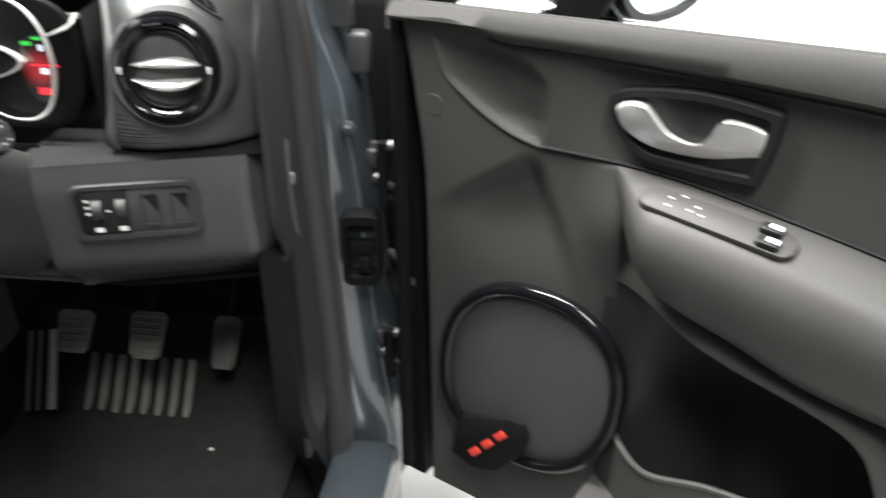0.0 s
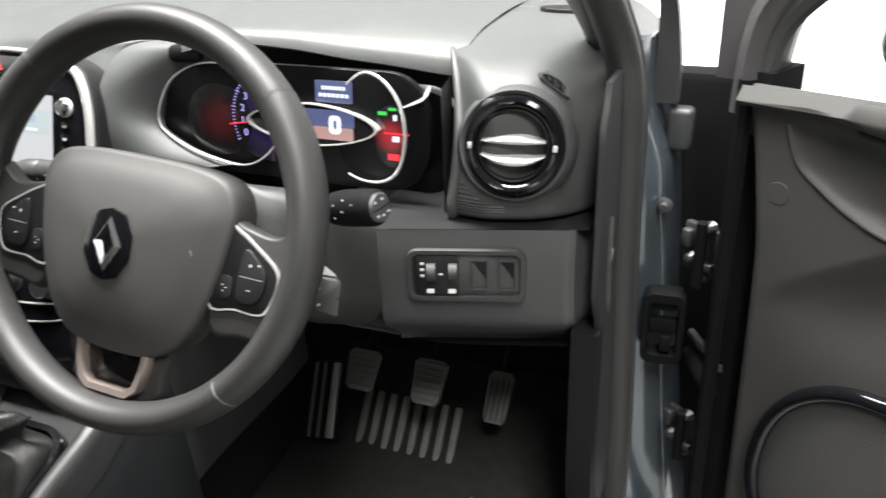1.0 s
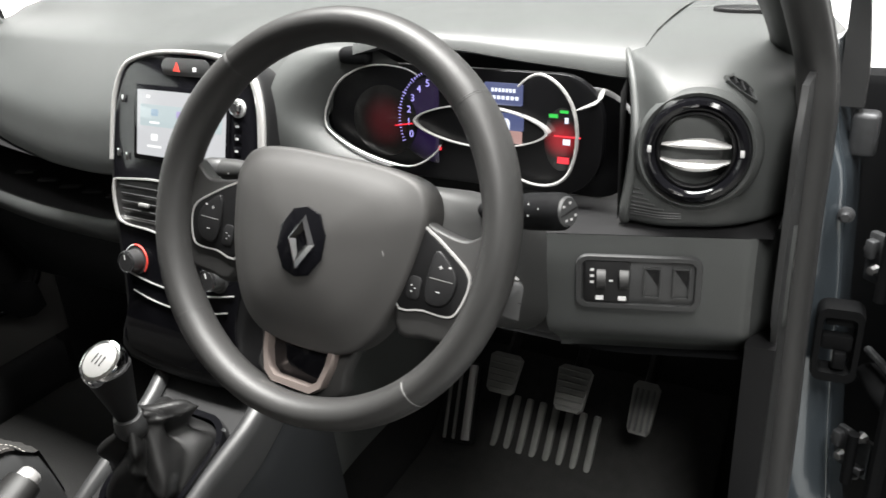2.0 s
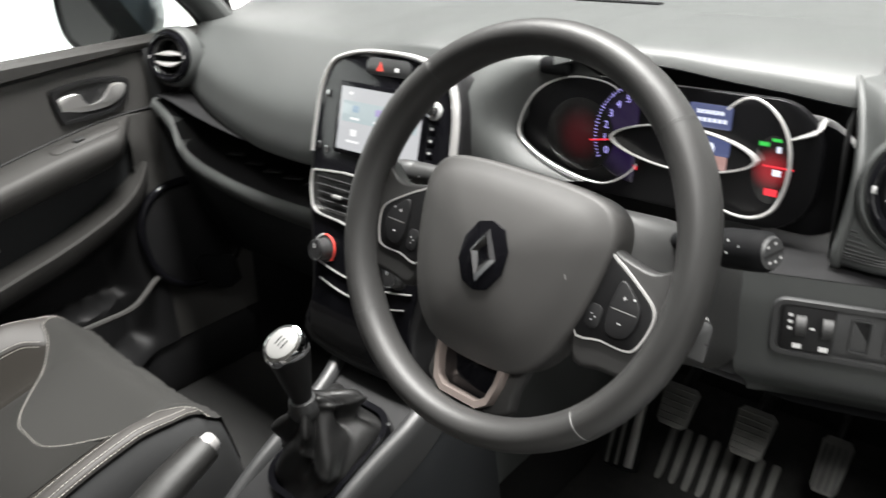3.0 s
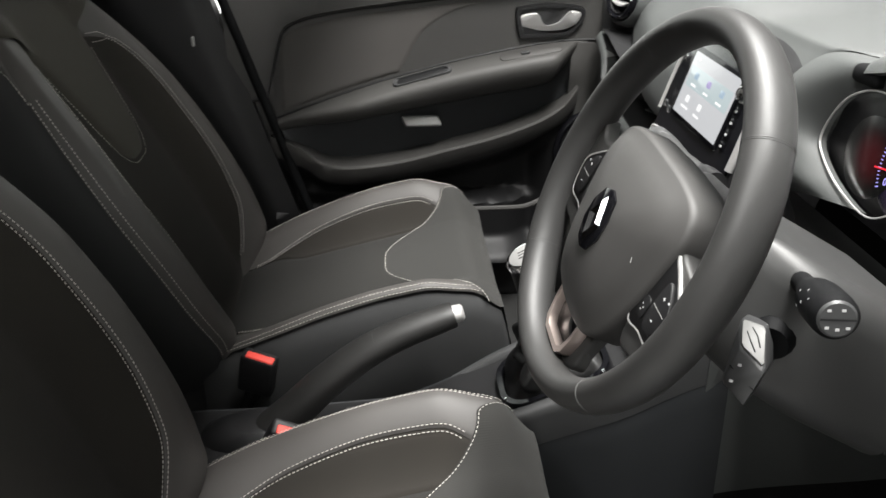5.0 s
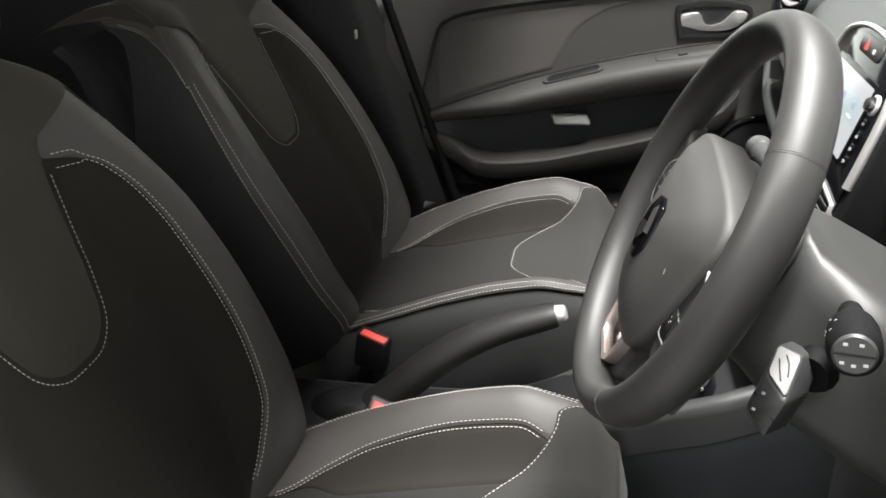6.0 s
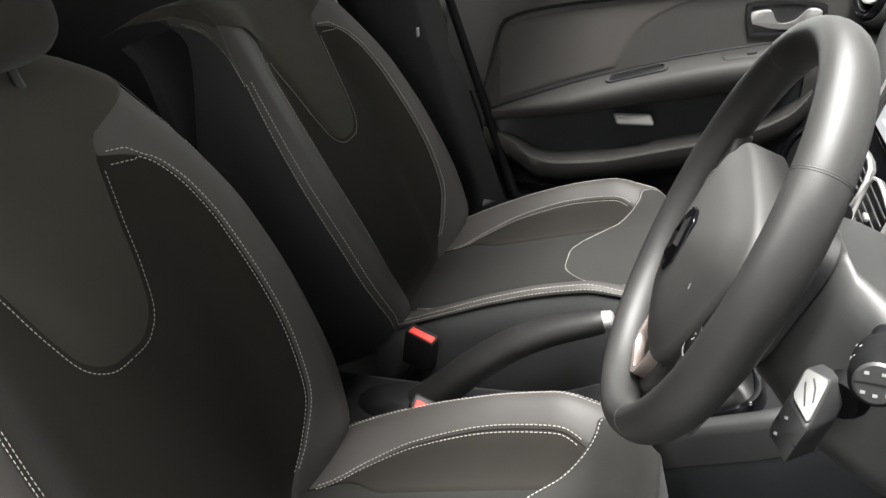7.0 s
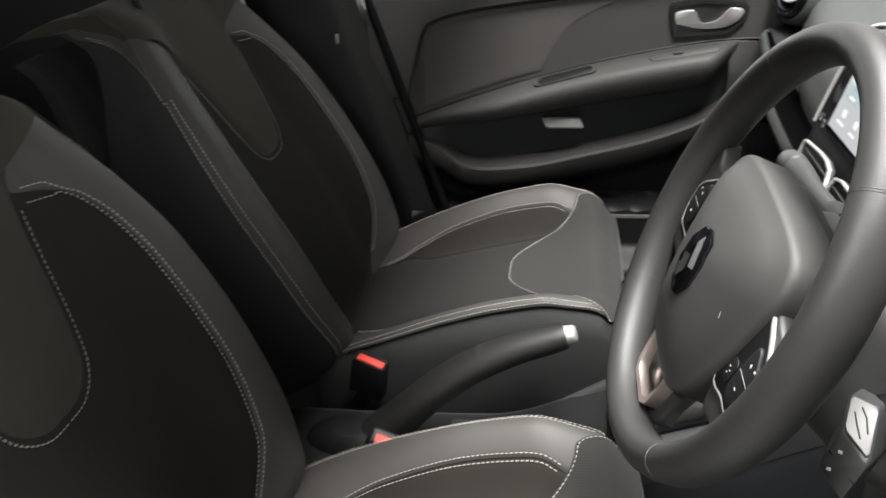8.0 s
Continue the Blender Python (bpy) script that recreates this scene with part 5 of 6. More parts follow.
CM = axes((0, 0.305, 0), (1, 0, 0), (0, 0.12, 1))


def c2(x, z):
    """Local point of the cluster's face for a place x, z."""
    v = CM.inverted() @ Vector((x, 0.305 + 0.12 * (z - 0.9), z))
    return Vector((v.x, v.y))


def cmat(x, z, n=0.0):
    q = c2(x, z)
    return CM @ Matrix.Translation((q.x, q.y, n + (CM.inverted() @ Vector((x, 0.305 + 0.12 * (z - 0.9), z))).z))


CF = cmat(0.34, 0.905)
part("face", prism(rrect(0.345, 0.13, 0.05, 8), CF @ Matrix.Translation((0, 0, -0.016)), 0.010, 0.002), DIAL, cl, "black dial face")
L_out = [Vector((p[0], p[1])) for p in catmull([(-0.178, -0.008, 0), (-0.160, 0.035, 0), (-0.125, 0.058, 0), (-0.085, 0.064, 0), (-0.045, 0.055, 0), (-0.018, 0.02, 0), (-0.012, -0.012, 0), (-0.025, -0.035, 0), (-0.058, -0.052, 0), (-0.11, -0.046, 0), (-0.155, -0.03, 0)], 5)]
R_out = [Vector((p[0], p[1])) for p in catmull([(0.075, 0.045, 0), (0.100, 0.064, 0), (0.125, 0.055, 0), (0.143, 0.03, 0), (0.148, -0.005, 0), (0.140, -0.038, 0), (0.120, -0.053, 0), (0.09, -0.052, 0), (0.065, -0.035, 0), (0.058, 0.01, 0)], 5)]
flare = [p for p in L_out if p[0] < -0.062]
k0 = max(range(len(flare)), key=lambda i: (flare[i] - flare[i - 1]).length)
flare = flare[k0:] + flare[:k0]
far_edge = catmull([(0.150, 0.285, 0.828), (0.117, 0.262, 0.850), (0.110, 0.262, 0.900), (0.106, 0.278, 0.945), (0.128, 0.312, 0.982), (0.205, 0.335, 0.990)], 8, closed=False)


def flare_at(i, t):
    p = flare[i]
    near = CF @ Vector((p[0] * 1.005, p[1] * 1.01, -0.004))
    s = i / (len(flare) - 1) * (len(far_edge) - 1)
    k = min(int(s), len(far_edge) - 2)
    end = Vector(far_edge[k]).lerp(Vector(far_edge[k + 1]), s - k)
    return near.lerp(end, t) + Vector((0, -0.008, 0.004)) * math.sin(t * math.pi)


part("dial_flare", loft([[flare_at(i, t) for i in range(len(flare))] for t in frange(0, 1, 12)], closed=False), DASH, cl, "smooth flared surround beside the rev counter", 80)
for o, nm in ((L_out, "rev_counter"), (R_out, "fuel_dial")):
    c = sum(o, Vector((0, 0))) / len(o)
    dl = part(nm, prism([c + (p - c) * 0.97 for p in o], CF @ Matrix.Translation((0, 0, -0.008)), 0.003, 0.001), DIAL, cl)
    if nm == "rev_counter":
        arc = [p for p in o if not (p[0] > -0.045 and p[1] > -0.02)]
    else:
        arc = [p for p in o if p[0] > 0.078]
    k0 = max(range(len(arc)), key=lambda i: (arc[i] - arc[i - 1]).length)
    arc = arc[k0:] + arc[:k0]
    n_ = len(arc) - 1
    part("dial_ring", tube([CF @ Vector((p[0], p[1], 0.004)) for p in arc], [(0.0017 if nm == "rev_counter" else 0.0025) * (0.45 + 0.35 * math.sin(math.pi * (i + 0.5) / (n_ + 1))) for i in range(n_ + 1)], 8), SATIN, dl, "silver dial arc")
lens_o = oval(0.084, 0.0235, 40, cx=0.032, cy=0.003, power=1.7)
lens = part("speed_display", prism([Vector((0.032, 0.003)) + (p - Vector((0.032, 0.003))) * 0.97 for p in lens_o], CF @ Matrix.Translation((0, 0, -0.004)), 0.004, 0.001), DIAL, cl, "oval digital speed display")
part("display_ring", ring(lens_o, [Vector((0.032, 0.003)) + (p - Vector((0.032, 0.003))) * 0.95 for p in lens_o], CF, -0.004, 0.005), SATIN, lens)
part("display_navy", prism(rrect(0.075, 0.019, 0.002, cx=0.048, cy=0.011), CF @ Matrix.Translation((0, 0, 0.0)), 0.0006, 0.0002), G_NAVY, lens)
part("display_rose", prism(rrect(0.06, 0.014, 0.002, cx=0.054, cy=-0.0055), CF @ Matrix.Translation((0, 0, 0.0)), 0.0006, 0.0002), G_ROSE, lens)
part("digit", ring(rrect(0.0145, 0.0205, 0.005, cx=0.062, cy=0.0045), rrect(0.0045, 0.0105, 0.002, cx=0.062, cy=0.0045), CF, 0.0008, 0.0016), G_WHITE, lens, "large lit nought")
td = part("trip_display", prism(rrect(0.046, 0.024, 0.002, cx=0.059, cy=0.040), CF @ Matrix.Translation((0, 0, -0.004)), 0.0008, 0.0002), G_NAVY, cl, "small navy trip display")
for i, (w, y) in enumerate(((0.030, 0.044), (0.038, 0.036))):
    for k in range(7):
        part("print_bar", rbox(CF @ Matrix.Translation((0.059 - w / 2 + (k + 0.5) * w / 7, y, -0.003)), w / 10, 0.004, 0.0004, 0), G_WHITE, td)
ACX, ACY = -0.022, 0.004
# red and violet haze over the dials, painted as faint emitting sheets
for nm, cx, cy, rx, ry, lift, r0, r1, hue, pw in (("violet_sheet", ACX, ACY, 0.060, 0.050, -0.0046, 0.030, 0.060, (0.22, 0.10, 0.55), 0.05), ("red_sheet", -0.095, -0.002, 0.045, 0.042, -0.0042, 0.002, 0.040, (0.75, 0.05, 0.08), 0.045),
                                                  ("red_sheet", 0.128, -0.004, 0.020, 0.034, -0.0044, 0.002, 0.026, (0.9, 0.03, 0.05), 0.30)):
    o = oval(rx, ry, 36, cx=cx, cy=cy)
    if nm == "violet_sheet":
        o = [p for p in o if p[0] < ACX + 0.01]
    part(nm, prism(o, CF @ Matrix.Translation((0, 0, lift)), 0.0003, 0.0001), dial_glow(nm, CF @ Vector((cx, cy, lift)), r0, r1, hue, pw), cl, "dial sheet with a soft painted glow")
for k in range(6):
    a = radians(205 - 19 * k)
    words(str(k), CF @ Matrix.Translation((ACX + 0.040 * math.cos(a), ACY + 0.044 * math.sin(a), -0.003)), 0.0115, G_VIOLET, cl, "digit")
for k in range(31):
    a = radians(208 - 3.9 * k)
    part("tick", rbox(CF @ Matrix.Translation((ACX + 0.052 * math.cos(a), ACY + 0.057 * math.sin(a), -0.003)) @ Matrix.Rotation(a, 4, "Z"), 0.0045 if k % 5 == 0 else 0.0025, 0.001, 0.0004, 0), G_VIOLET, cl)
part("needle", rbox(CF @ Matrix.Translation((ACX - 0.046, ACY - 0.008, -0.002)) @ Matrix.Rotation(radians(190), 4, "Z"), 0.024, 0.0015, 0.0008, 0), G_RED, cl, "red rev counter needle")
part("fuel_needle", rbox(CF @ Matrix.Translation((0.135, 0.0, -0.002)), 0.03, 0.0016, 0.0008, 0), G_RED, cl, "red fuel needle")
for x, y, w, h, mt in ((0.118, 0.021, 0.010, 0.004, G_GREEN), (0.130, 0.026, 0.009, 0.003, G_GREEN), (0.133, 0.017, 0.004, 0.006, G_WHITE), (0.134, -0.006, 0.008, 0.006, G_WHITE), (0.131, -0.026, 0.013, 0.007, G_RED),
                       (-0.020, -0.028, 0.004, 0.004, G_RED), (0.036, -0.031, 0.008, 0.007, G_RED)):
    part("tell_tale", rbox(CF @ Matrix.Translation((x, y, -0.003)), w, h, 0.0006, 0.0), mt, cl, "lit tell-tale lamp")

# ---- centre stack ----
stack = thing("centre_stack", (-0.02, 0.22, 0.6), "piano black centre stack with a lit touchscreen", "centre console")
SM = axes((-0.018, 0.2425, 0.895), (1, 0, 0), (0, 0.3, 1))
half = [(0.0, 0.090), (0.045, 0.088), (0.085, 0.080), (0.112, 0.066), (0.128, 0.030), (0.133, -0.02), (0.134, -0.06), (0.132, -0.10), (0.124, -0.15), (0.112, -0.20), (0.102, -0.26), (0.096, -0.33)]
st_o = half + [(-x, y) for x, y in half[:0:-1]]
st_s = [Vector((p[0], p[1])) for p in catmull([(*q, 0) for q in st_o], 4)]
body = part("stack_body", prism([(p[0] * 1.03, p[1] * 1.02) for p in st_s], SM @ Matrix.Translation((0, 0, -0.12)), 0.12, 0.01, 3), BLACK, stack, "black stack housing", 60)
part("gloss_face", prism([(p[0] * 0.955, p[1] * 0.965) for p in st_s], SM @ Matrix.Translation((0, 0, -0.002)), 0.0045, 0.002), GLOSS, stack, "piano black fascia")
arch = [p for p in st_s if p[1] > -0.062]
k0 = max(range(len(arch)), key=lambda i: (arch[i] - arch[i - 1]).length)
arch = arch[k0:] + arch[:k0]
part("silver_arch", tube([SM @ Vector((p[0] * 0.985, p[1] * 0.985, 0.002)) for p in arch], [0.0032 + 0.0022 * step(0.0, 0.12, p[0]) for p in arch], 10), SATIN, stack, "satin silver arch round the screen")
scr = part("touchscreen", prism(rrect(0.168, 0.098, 0.004, cx=-0.003, cy=-0.004), SM @ Matrix.Translation((0, 0, 0.001)), 0.0035, 0.001), GLOSS, stack, "black framed touchscreen")
part("screen_lit", prism(rrect(0.155, 0.085, 0.002, cx=-0.003, cy=-0.004), SM @ Matrix.Translation((0, 0, 0.0045)), 0.0004, 0.0001), G_SCREEN, scr, "pale lit display")
part("icon_band", prism(rrect(0.143, 0.028, 0.002, cx=-0.003, cy=0.006), SM @ Matrix.Translation((0, 0, 0.0049)), 0.0003, 0.0001), G_TEAL, scr, "bluish row of icons")
for x, y, w, h, mt in ((-0.048, 0.010, 0.013, 0.009, G_BLUE), (-0.003, 0.010, 0.013, 0.009, G_LILAC), (0.042, 0.010, 0.013, 0.009, G_BLUE), (-0.048, -0.003, 0.018, 0.003, G_PALE), (-0.003, -0.003, 0.016, 0.003, G_PALE), (0.042, -0.003, 0.018, 0.003, G_PALE),
                       (-0.048, -0.022, 0.012, 0.009, G_PALE), (-0.003, -0.022, 0.012, 0.009, G_PALE), (-0.048, -0.034, 0.026, 0.003, G_PALE), (-0.003, -0.034, 0.02, 0.003, G_PALE), (-0.060, 0.030, 0.008, 0.004, G_PALE)):
    part("icon", prism(rrect(w, h, 0.002, cx=x, cy=y), SM @ Matrix.Translation((0, 0, 0.0053)), 0.0003, 0.0001), mt, scr)
part("volume_knob", lathe([(0.0, 0.012), (0.006, 0.012), (0.0085, 0.010), (0.009, 0.0)], SM @ Matrix.Translation((0.093, 0.026, 0.001)), 24), CHROME, stack, "chrome volume knob")
part("knob_ring", lathe([(0.0092, 0.0), (0.0115, 0.001), (0.0115, 0.004), (0.0095, 0.005)], SM @ Matrix.Translation((0.093, 0.026, 0.001)), 28, cap=False), GREYP, stack, "pale ring round the volume knob")
for k in range(4):
    part("key", rbox(SM @ Matrix.Translation((0.0935, 0.004 - 0.015 * k, 0.003)), 0.010, 0.011, 0.004, 0.001), GLOSS, stack)
    part("print_bar", rbox(SM @ Matrix.Translation((0.0935, 0.004 - 0.015 * k, 0.0052)), 0.005, 0.003, 0.0005, 0), GREYP, stack)
# chrome chips imitate glints along the gloss fascia's edge
for x, y in ((-0.108, 0.024), (-0.116, -0.048), (-0.100, -0.052)):
    part("edge_glint", rbox(SM @ Matrix.Translation((x, y, 0.003)), 0.007, 0.010, 0.002, 0.0006), CHROME, stack, "small chrome piece added as an edge glint")
hz = part("hazard_panel", prism(rrect(0.082, 0.022, 0.011, cx=0.003, cy=0.070), SM @ Matrix.Translation((0, 0, 0.001)), 0.0035, 0.001), HARD, stack, "grey hazard switch strip")
part("hazard_triangle", prism([(-0.017, 0.064), (-0.005, 0.064), (-0.011, 0.076)], SM @ Matrix.Translation((0, 0, 0.0046)), 0.0006, 0.0001), RED, hz, "red warning triangle")
part("print_bar", rbox(SM @ Matrix.Translation((0.020, 0.068, 0.0048)), 0.006, 0.005, 0.0005, 0), WHITE, hz)
# stack vents
for sx in (-1, 1):
    vo = [Vector((sx * p[0], p[1])) for p in catmull([(0.012, -0.082, 0), (0.11, -0.082, 0), (0.126, -0.090, 0), (0.122, -0.125, 0), (0.108, -0.143, 0), (0.06, -0.147, 0), (0.012, -0.147, 0)], 4)]
    c = sum(vo, Vector((0, 0))) / len(vo)
    v = part("air_vent", ring(vo, [c + (p - c) * 0.93 for p in vo], SM, -0.002, 0.0065), SATIN, stack, "vent with a satin silver frame")
    part("vent_dark", prism([c + (p - c) * 0.93 for p in vo], SM @ Matrix.Translation((0, 0, 0.0005)), 0.0025, 0.0003), BLACK, v)
    for k in range(5):
        part("slat", rbox(SM @ Matrix.Translation((sx * 0.064, -0.093 - 0.0105 * k, 0.004)) @ pose(0, 0, 0, 25, 0, 0), 0.098 - 0.004 * k, 0.0045, 0.0018, 0.0005), HARD, v)
    part("tab", rbox(SM @ Matrix.Translation((sx * 0.064, -0.114, 0.007)), 0.018, 0.006, 0.006, 0.002), GREYB, v, "vent tab")
# climate dials
for x in (-0.082, 0.0, 0.065):
    dd = part("climate_dial", lathe([(0.0, 0.020), (0.012, 0.020), (0.0145, 0.018), (0.0155, 0.003), (0.0195, 0.0015), (0.0195, 0.0)], SM @ Matrix.Translation((x, -0.192, 0.001)), 32), HARD, stack, "round dark grey climate dial")
    part("dial_cap", lathe([(0.0, 0.0206), (0.0115, 0.0206), (0.0125, 0.0196)], SM @ Matrix.Translation((x, -0.192, 0.001)), 28), SMOKE, dd, "brushed dial cap")
    part("dial_rim", tube([SM @ Vector((x + 0.0138 * math.cos(radians(a)), -0.192 + 0.0138 * math.sin(radians(a)), 0.0205)) for a in range(0, 361, 15)], 0.0012, 6), SMOKE, dd, "chrome rim")
    part("pointer", rbox(SM @ Matrix.Translation((x - 0.002, -0.1860, 0.0213)) @ pose(0, 0, 0, 0, 0, 20), 0.0014, 0.007, 0.0008, 0), WHITE, dd, "white pointer mark")
    if x < -0.05:
        for a0, a1, mt in ((20, 100, RED), (100, 190, GREYP)):
            part("temperature_arc", tube([SM @ Vector((x + 0.021 * math.cos(radians(a)), -0.192 + 0.021 * math.sin(radians(a)), 0.003)) for a in frange(a0, a1, 10)], 0.0014, 6), mt, dd)
        part("temperature_arc", tube([SM @ Vector((x + 0.021 * math.cos(radians(a)), -0.192 + 0.021 * math.sin(radians(a)), 0.003)) for a in frange(-40, 20, 8)], 0.0014, 6), RED, dd)
for y, w in ((-0.222, 0.19), (-0.246, 0.17)):
    part("silver_line", tube([SM @ Vector((w / 2 * t, y + 0.012 * t * t, 0.004)) for t in frange(-1, 1, 16)], 0.0012, 6), SATIN, stack, "thin silver line")

# ---- centre console, gear lever, handbrake ----
console = thing("centre_console", (0.02, 0.0, 0.28), "dark grey low centre console between the seats", "console")
con_w = curve1([-0.75, -0.35, -0.12, 0.0, 0.16, 0.26], [0.085, 0.085, 0.080, 0.085, 0.100, 0.115])
con_z = curve1([-0.75, -0.42, -0.20, -0.05, 0.12, 0.20, 0.27], [0.40, 0.40, 0.41, 0.465, 0.528, 0.560, 0.590])


def con_ring(y):
    w, z = con_w(y), con_z(y)
    cx = 0.028 - 0.03 * step(0.1, 0.26, y)
    return [Vector((cx + a * w, y, b)) for a, b in ((-1.25, 0.25), (-1.08, z - 0.08), (-1.0, z - 0.012), (-0.93, z), (-0.85, z - 0.004), (-0.3, z - 0.008), (0.3, z - 0.008), (0.85, z - 0.004), (0.93, z), (1.0, z - 0.012), (1.08, z - 0.08), (1.25, 0.25))]


part("console_body", loft([con_ring(y) for y in frange(-0.75, 0.27, 50)]), HARD_B, console, "grained console body", 60)
ledge_z = curve1([-0.10, -0.03, 0.02, 0.12, 0.30], [0.440, 0.482, 0.505, 0.545, 0.612])
for sx in (-1, 1):
    prof = ((0.76, -0.012), (0.80, 0.0), (0.88, 0.0025), (0.96, 0.001), (1.01, -0.005), (1.03, -0.016), (1.05, -0.06))
    part("console_ledge", loft([[Vector((0.028 - 0.03 * step(0.1, 0.26, y) + sx * k * con_w(min(y, 0.26)), y, ledge_z(y) + dz)) for k, dz in prof] for y in frange(-0.10, 0.30, 40)], closed=False), HARD, console, "smooth rounded console ledge", 60)
part("console_flank", slab(lambda y, z: Vector((0.116 + 0.02 * (0.60 - z) + 0.02 * step(0.3, 0.55, y), y, z + 0.12 * max(y - 0.26, 0))), frange(0.24, 0.58, 12), frange(0.335, 0.64, 10), (-0.02, 0, 0)), DASH, console, "grained console side in the footwell")
part("console_top", slab(lambda a, y: Vector((0.028 - 0.03 * step(0.1, 0.26, y) + a * con_w(y) * 0.86, y, con_z(y) + 0.0015)), frange(-1, 1, 9), frange(-0.74, 0.262, 44), (0, 0, -0.02)), BLACK, console, "black inlay along the console")
part("tray_floor", box((-0.03, -0.26, 0.395), (0.085, -0.10, 0.412), 0.004), RUBBER, console, "rubber lined oddments tray")
for y in (-0.46, -0.55):
    part("cup_holder", lathe([(0.036, -0.002), (0.038, 0.004), (0.034, 0.004), (0.032, -0.03), (0.0, -0.03)], Matrix.Translation((0.028, y, 0.398)), 28, cap=False), BLACK, console, "round cup holder")
gear = thing("gear_lever", (0.035, 0.03, 0.5), "gear lever with a chrome topped knob and black leather boot", "gear lever")
GB = axes((0.040, 0.045, 0.512), (1, 0, 0), (0, 1, 0.40))
part("boot_frame", ring(rrect(0.122, 0.165, 0.04, 8), rrect(0.104, 0.144, 0.034, 8), GB, -0.02, 0.008), GLOSS, gear, "black boot frame")


def boot(a, t):
    n = 5
    w = 0.038 * (1 - t) ** 1.2 + 0.016
    h = 0.056 * (1 - t) ** 1.2 + 0.016
    fold = 0.011 * math.sin(t * math.pi) * math.sin(3 * a + 5 * t + 0.8) + 0.008 * math.sin(t * math.pi) * math.sin(5 * a - 8 * t) + 0.004 * math.sin(t * math.pi) * math.sin(11 * t + 2 * a)
    fold += math.sin(t * math.pi) * (0.012 * (1 - abs(math.sin(1.5 * a + 3.5 * t))) ** 4 - 0.008 * (1 - abs(math.sin(2.5 * a - 5 * t + 1))) ** 5)
    c, s = math.cos(a), math.sin(a)
    base = GB @ Vector((math.copysign(abs(c) ** 0.6, c) * (w + fold), math.copysign(abs(s) ** 0.6, s) * (h + fold), 0))
    top = Vector((0.046, 0.012, 0.606))
    low = GB.translation
    k = t ** 1.15
    return base + (top - low) * k + Vector((0, 0, 0.018 * math.sin(t * math.pi * 0.9)))


part("boot", loft([[boot(a, t) for a in np.linspace(0, 2 * math.pi, 84, endpoint=False)] for t in frange(0, 1, 34)], cap=False), material("black_leather", (0.010, 0.010, 0.010), 0.42, grain=0.4, scale=700, vary=0.2, spec=0.5), gear, "creased black leather boot", 180)
for x, y in ((0.036, -0.075), (0.053, 0.066)):
    part("frame_screw", lathe([(0.0, 0.0022), (0.0024, 0.002), (0.003, 0.0)], GB @ Matrix.Translation((x, y, 0.0075)), 12), CHROME, gear, "bright screw head")
KM = axes((0.046, 0.012, 0.606), (1, 0, 0.0), (0, 1, 0.12))
part("boot_collar", lathe([(0.0165, -0.016), (0.0195, -0.010), (0.0185, 0.002), (0.0165, 0.010), (0.012, 0.012)], KM, 28), HARD, gear)
part("stick", lathe([(0.0120, 0), (0.0130, 0.012), (0.0165, 0.030), (0.0210, 0.052), (0.0250, 0.072), (0.0262, 0.082)], KM, 28), BLACK, gear, "black knob grip")
KN = KM @ Matrix.Translation((0, 0, 0.085)) @ pose(0, 0, 0, 24, 16, 0) @ Matrix.Diagonal((0.84, 1.02, 0.95, 1)) @ Matrix.Translation((0, 0, -0.085))
kn = part("knob", lathe([(0.0255, 0.080), (0.0275, 0.085), (0.0268, 0.097), (0.0245, 0.1020), (0.0215, 0.1030), (0.0, 0.1050)], KN, 36), CHROME, gear, "chrome knob top")
part("knob_plate", lathe([(0.0, 0.1059), (0.0185, 0.1043), (0.0205, 0.1033)], KN, 32), GREYB, kn, "satin shift pattern plate")
for dx in (-0.006, 0.0, 0.006):
    part("print_bar", rbox(KN @ Matrix.Translation((dx, 0, 0.1058)), 0.0012, 0.012, 0.0005, 0), BLACK, kn)
GRIP = material("handbrake_leather", (0.012, 0.0118, 0.0115), 0.48, grain=0.3, scale=900, vary=0.2, spec=0.35)
hb = thing("handbrake", (0.0, -0.3, 0.42), "dark grey leather grip handbrake with chrome button", "handbrake")
hbp = catmull([(0.012, -0.375, 0.40), (0.010, -0.33, 0.440), (0.006, -0.28, 0.487), (-0.001, -0.225, 0.527), (-0.008, -0.17, 0.553), (-0.015, -0.115, 0.570), (-0.018, -0.093, 0.576)], 5, False)
part("lever", tube(hbp, [0.036 - 0.014 * i / (len(hbp) - 1) for i in range(len(hbp))], 18, flat=0.8), GRIP, hb, "grained grip")
part("grip_seam", tube([hbp[17], hbp[17] + Vector((0, 0.0012, 0.0006))], 0.0281, 18, flat=0.8), RUBBER, hb)
part("button", lathe([(0.0, 0.016), (0.0095, 0.015), (0.0125, 0.012), (0.0135, 0.0), (0.0145, -0.006)], axes(hbp[-1], (1, 0, 0), Vector((0, 0.96, 0.27)).cross(Vector((1, 0, 0)))), 20), SATIN, hb, "chrome release button")
part("gaiter", loft([[Vector((0.012 + w * math.cos(q), -0.39 + l * math.sin(q), z)) for q in np.linspace(0, 2 * math.pi, 24, endpoint=False)] for w, l, z in ((0.05, 0.09, 0.395), (0.045, 0.08, 0.41), (0.03, 0.04, 0.425))]), BLACK, hb, "black handbrake gaiter")

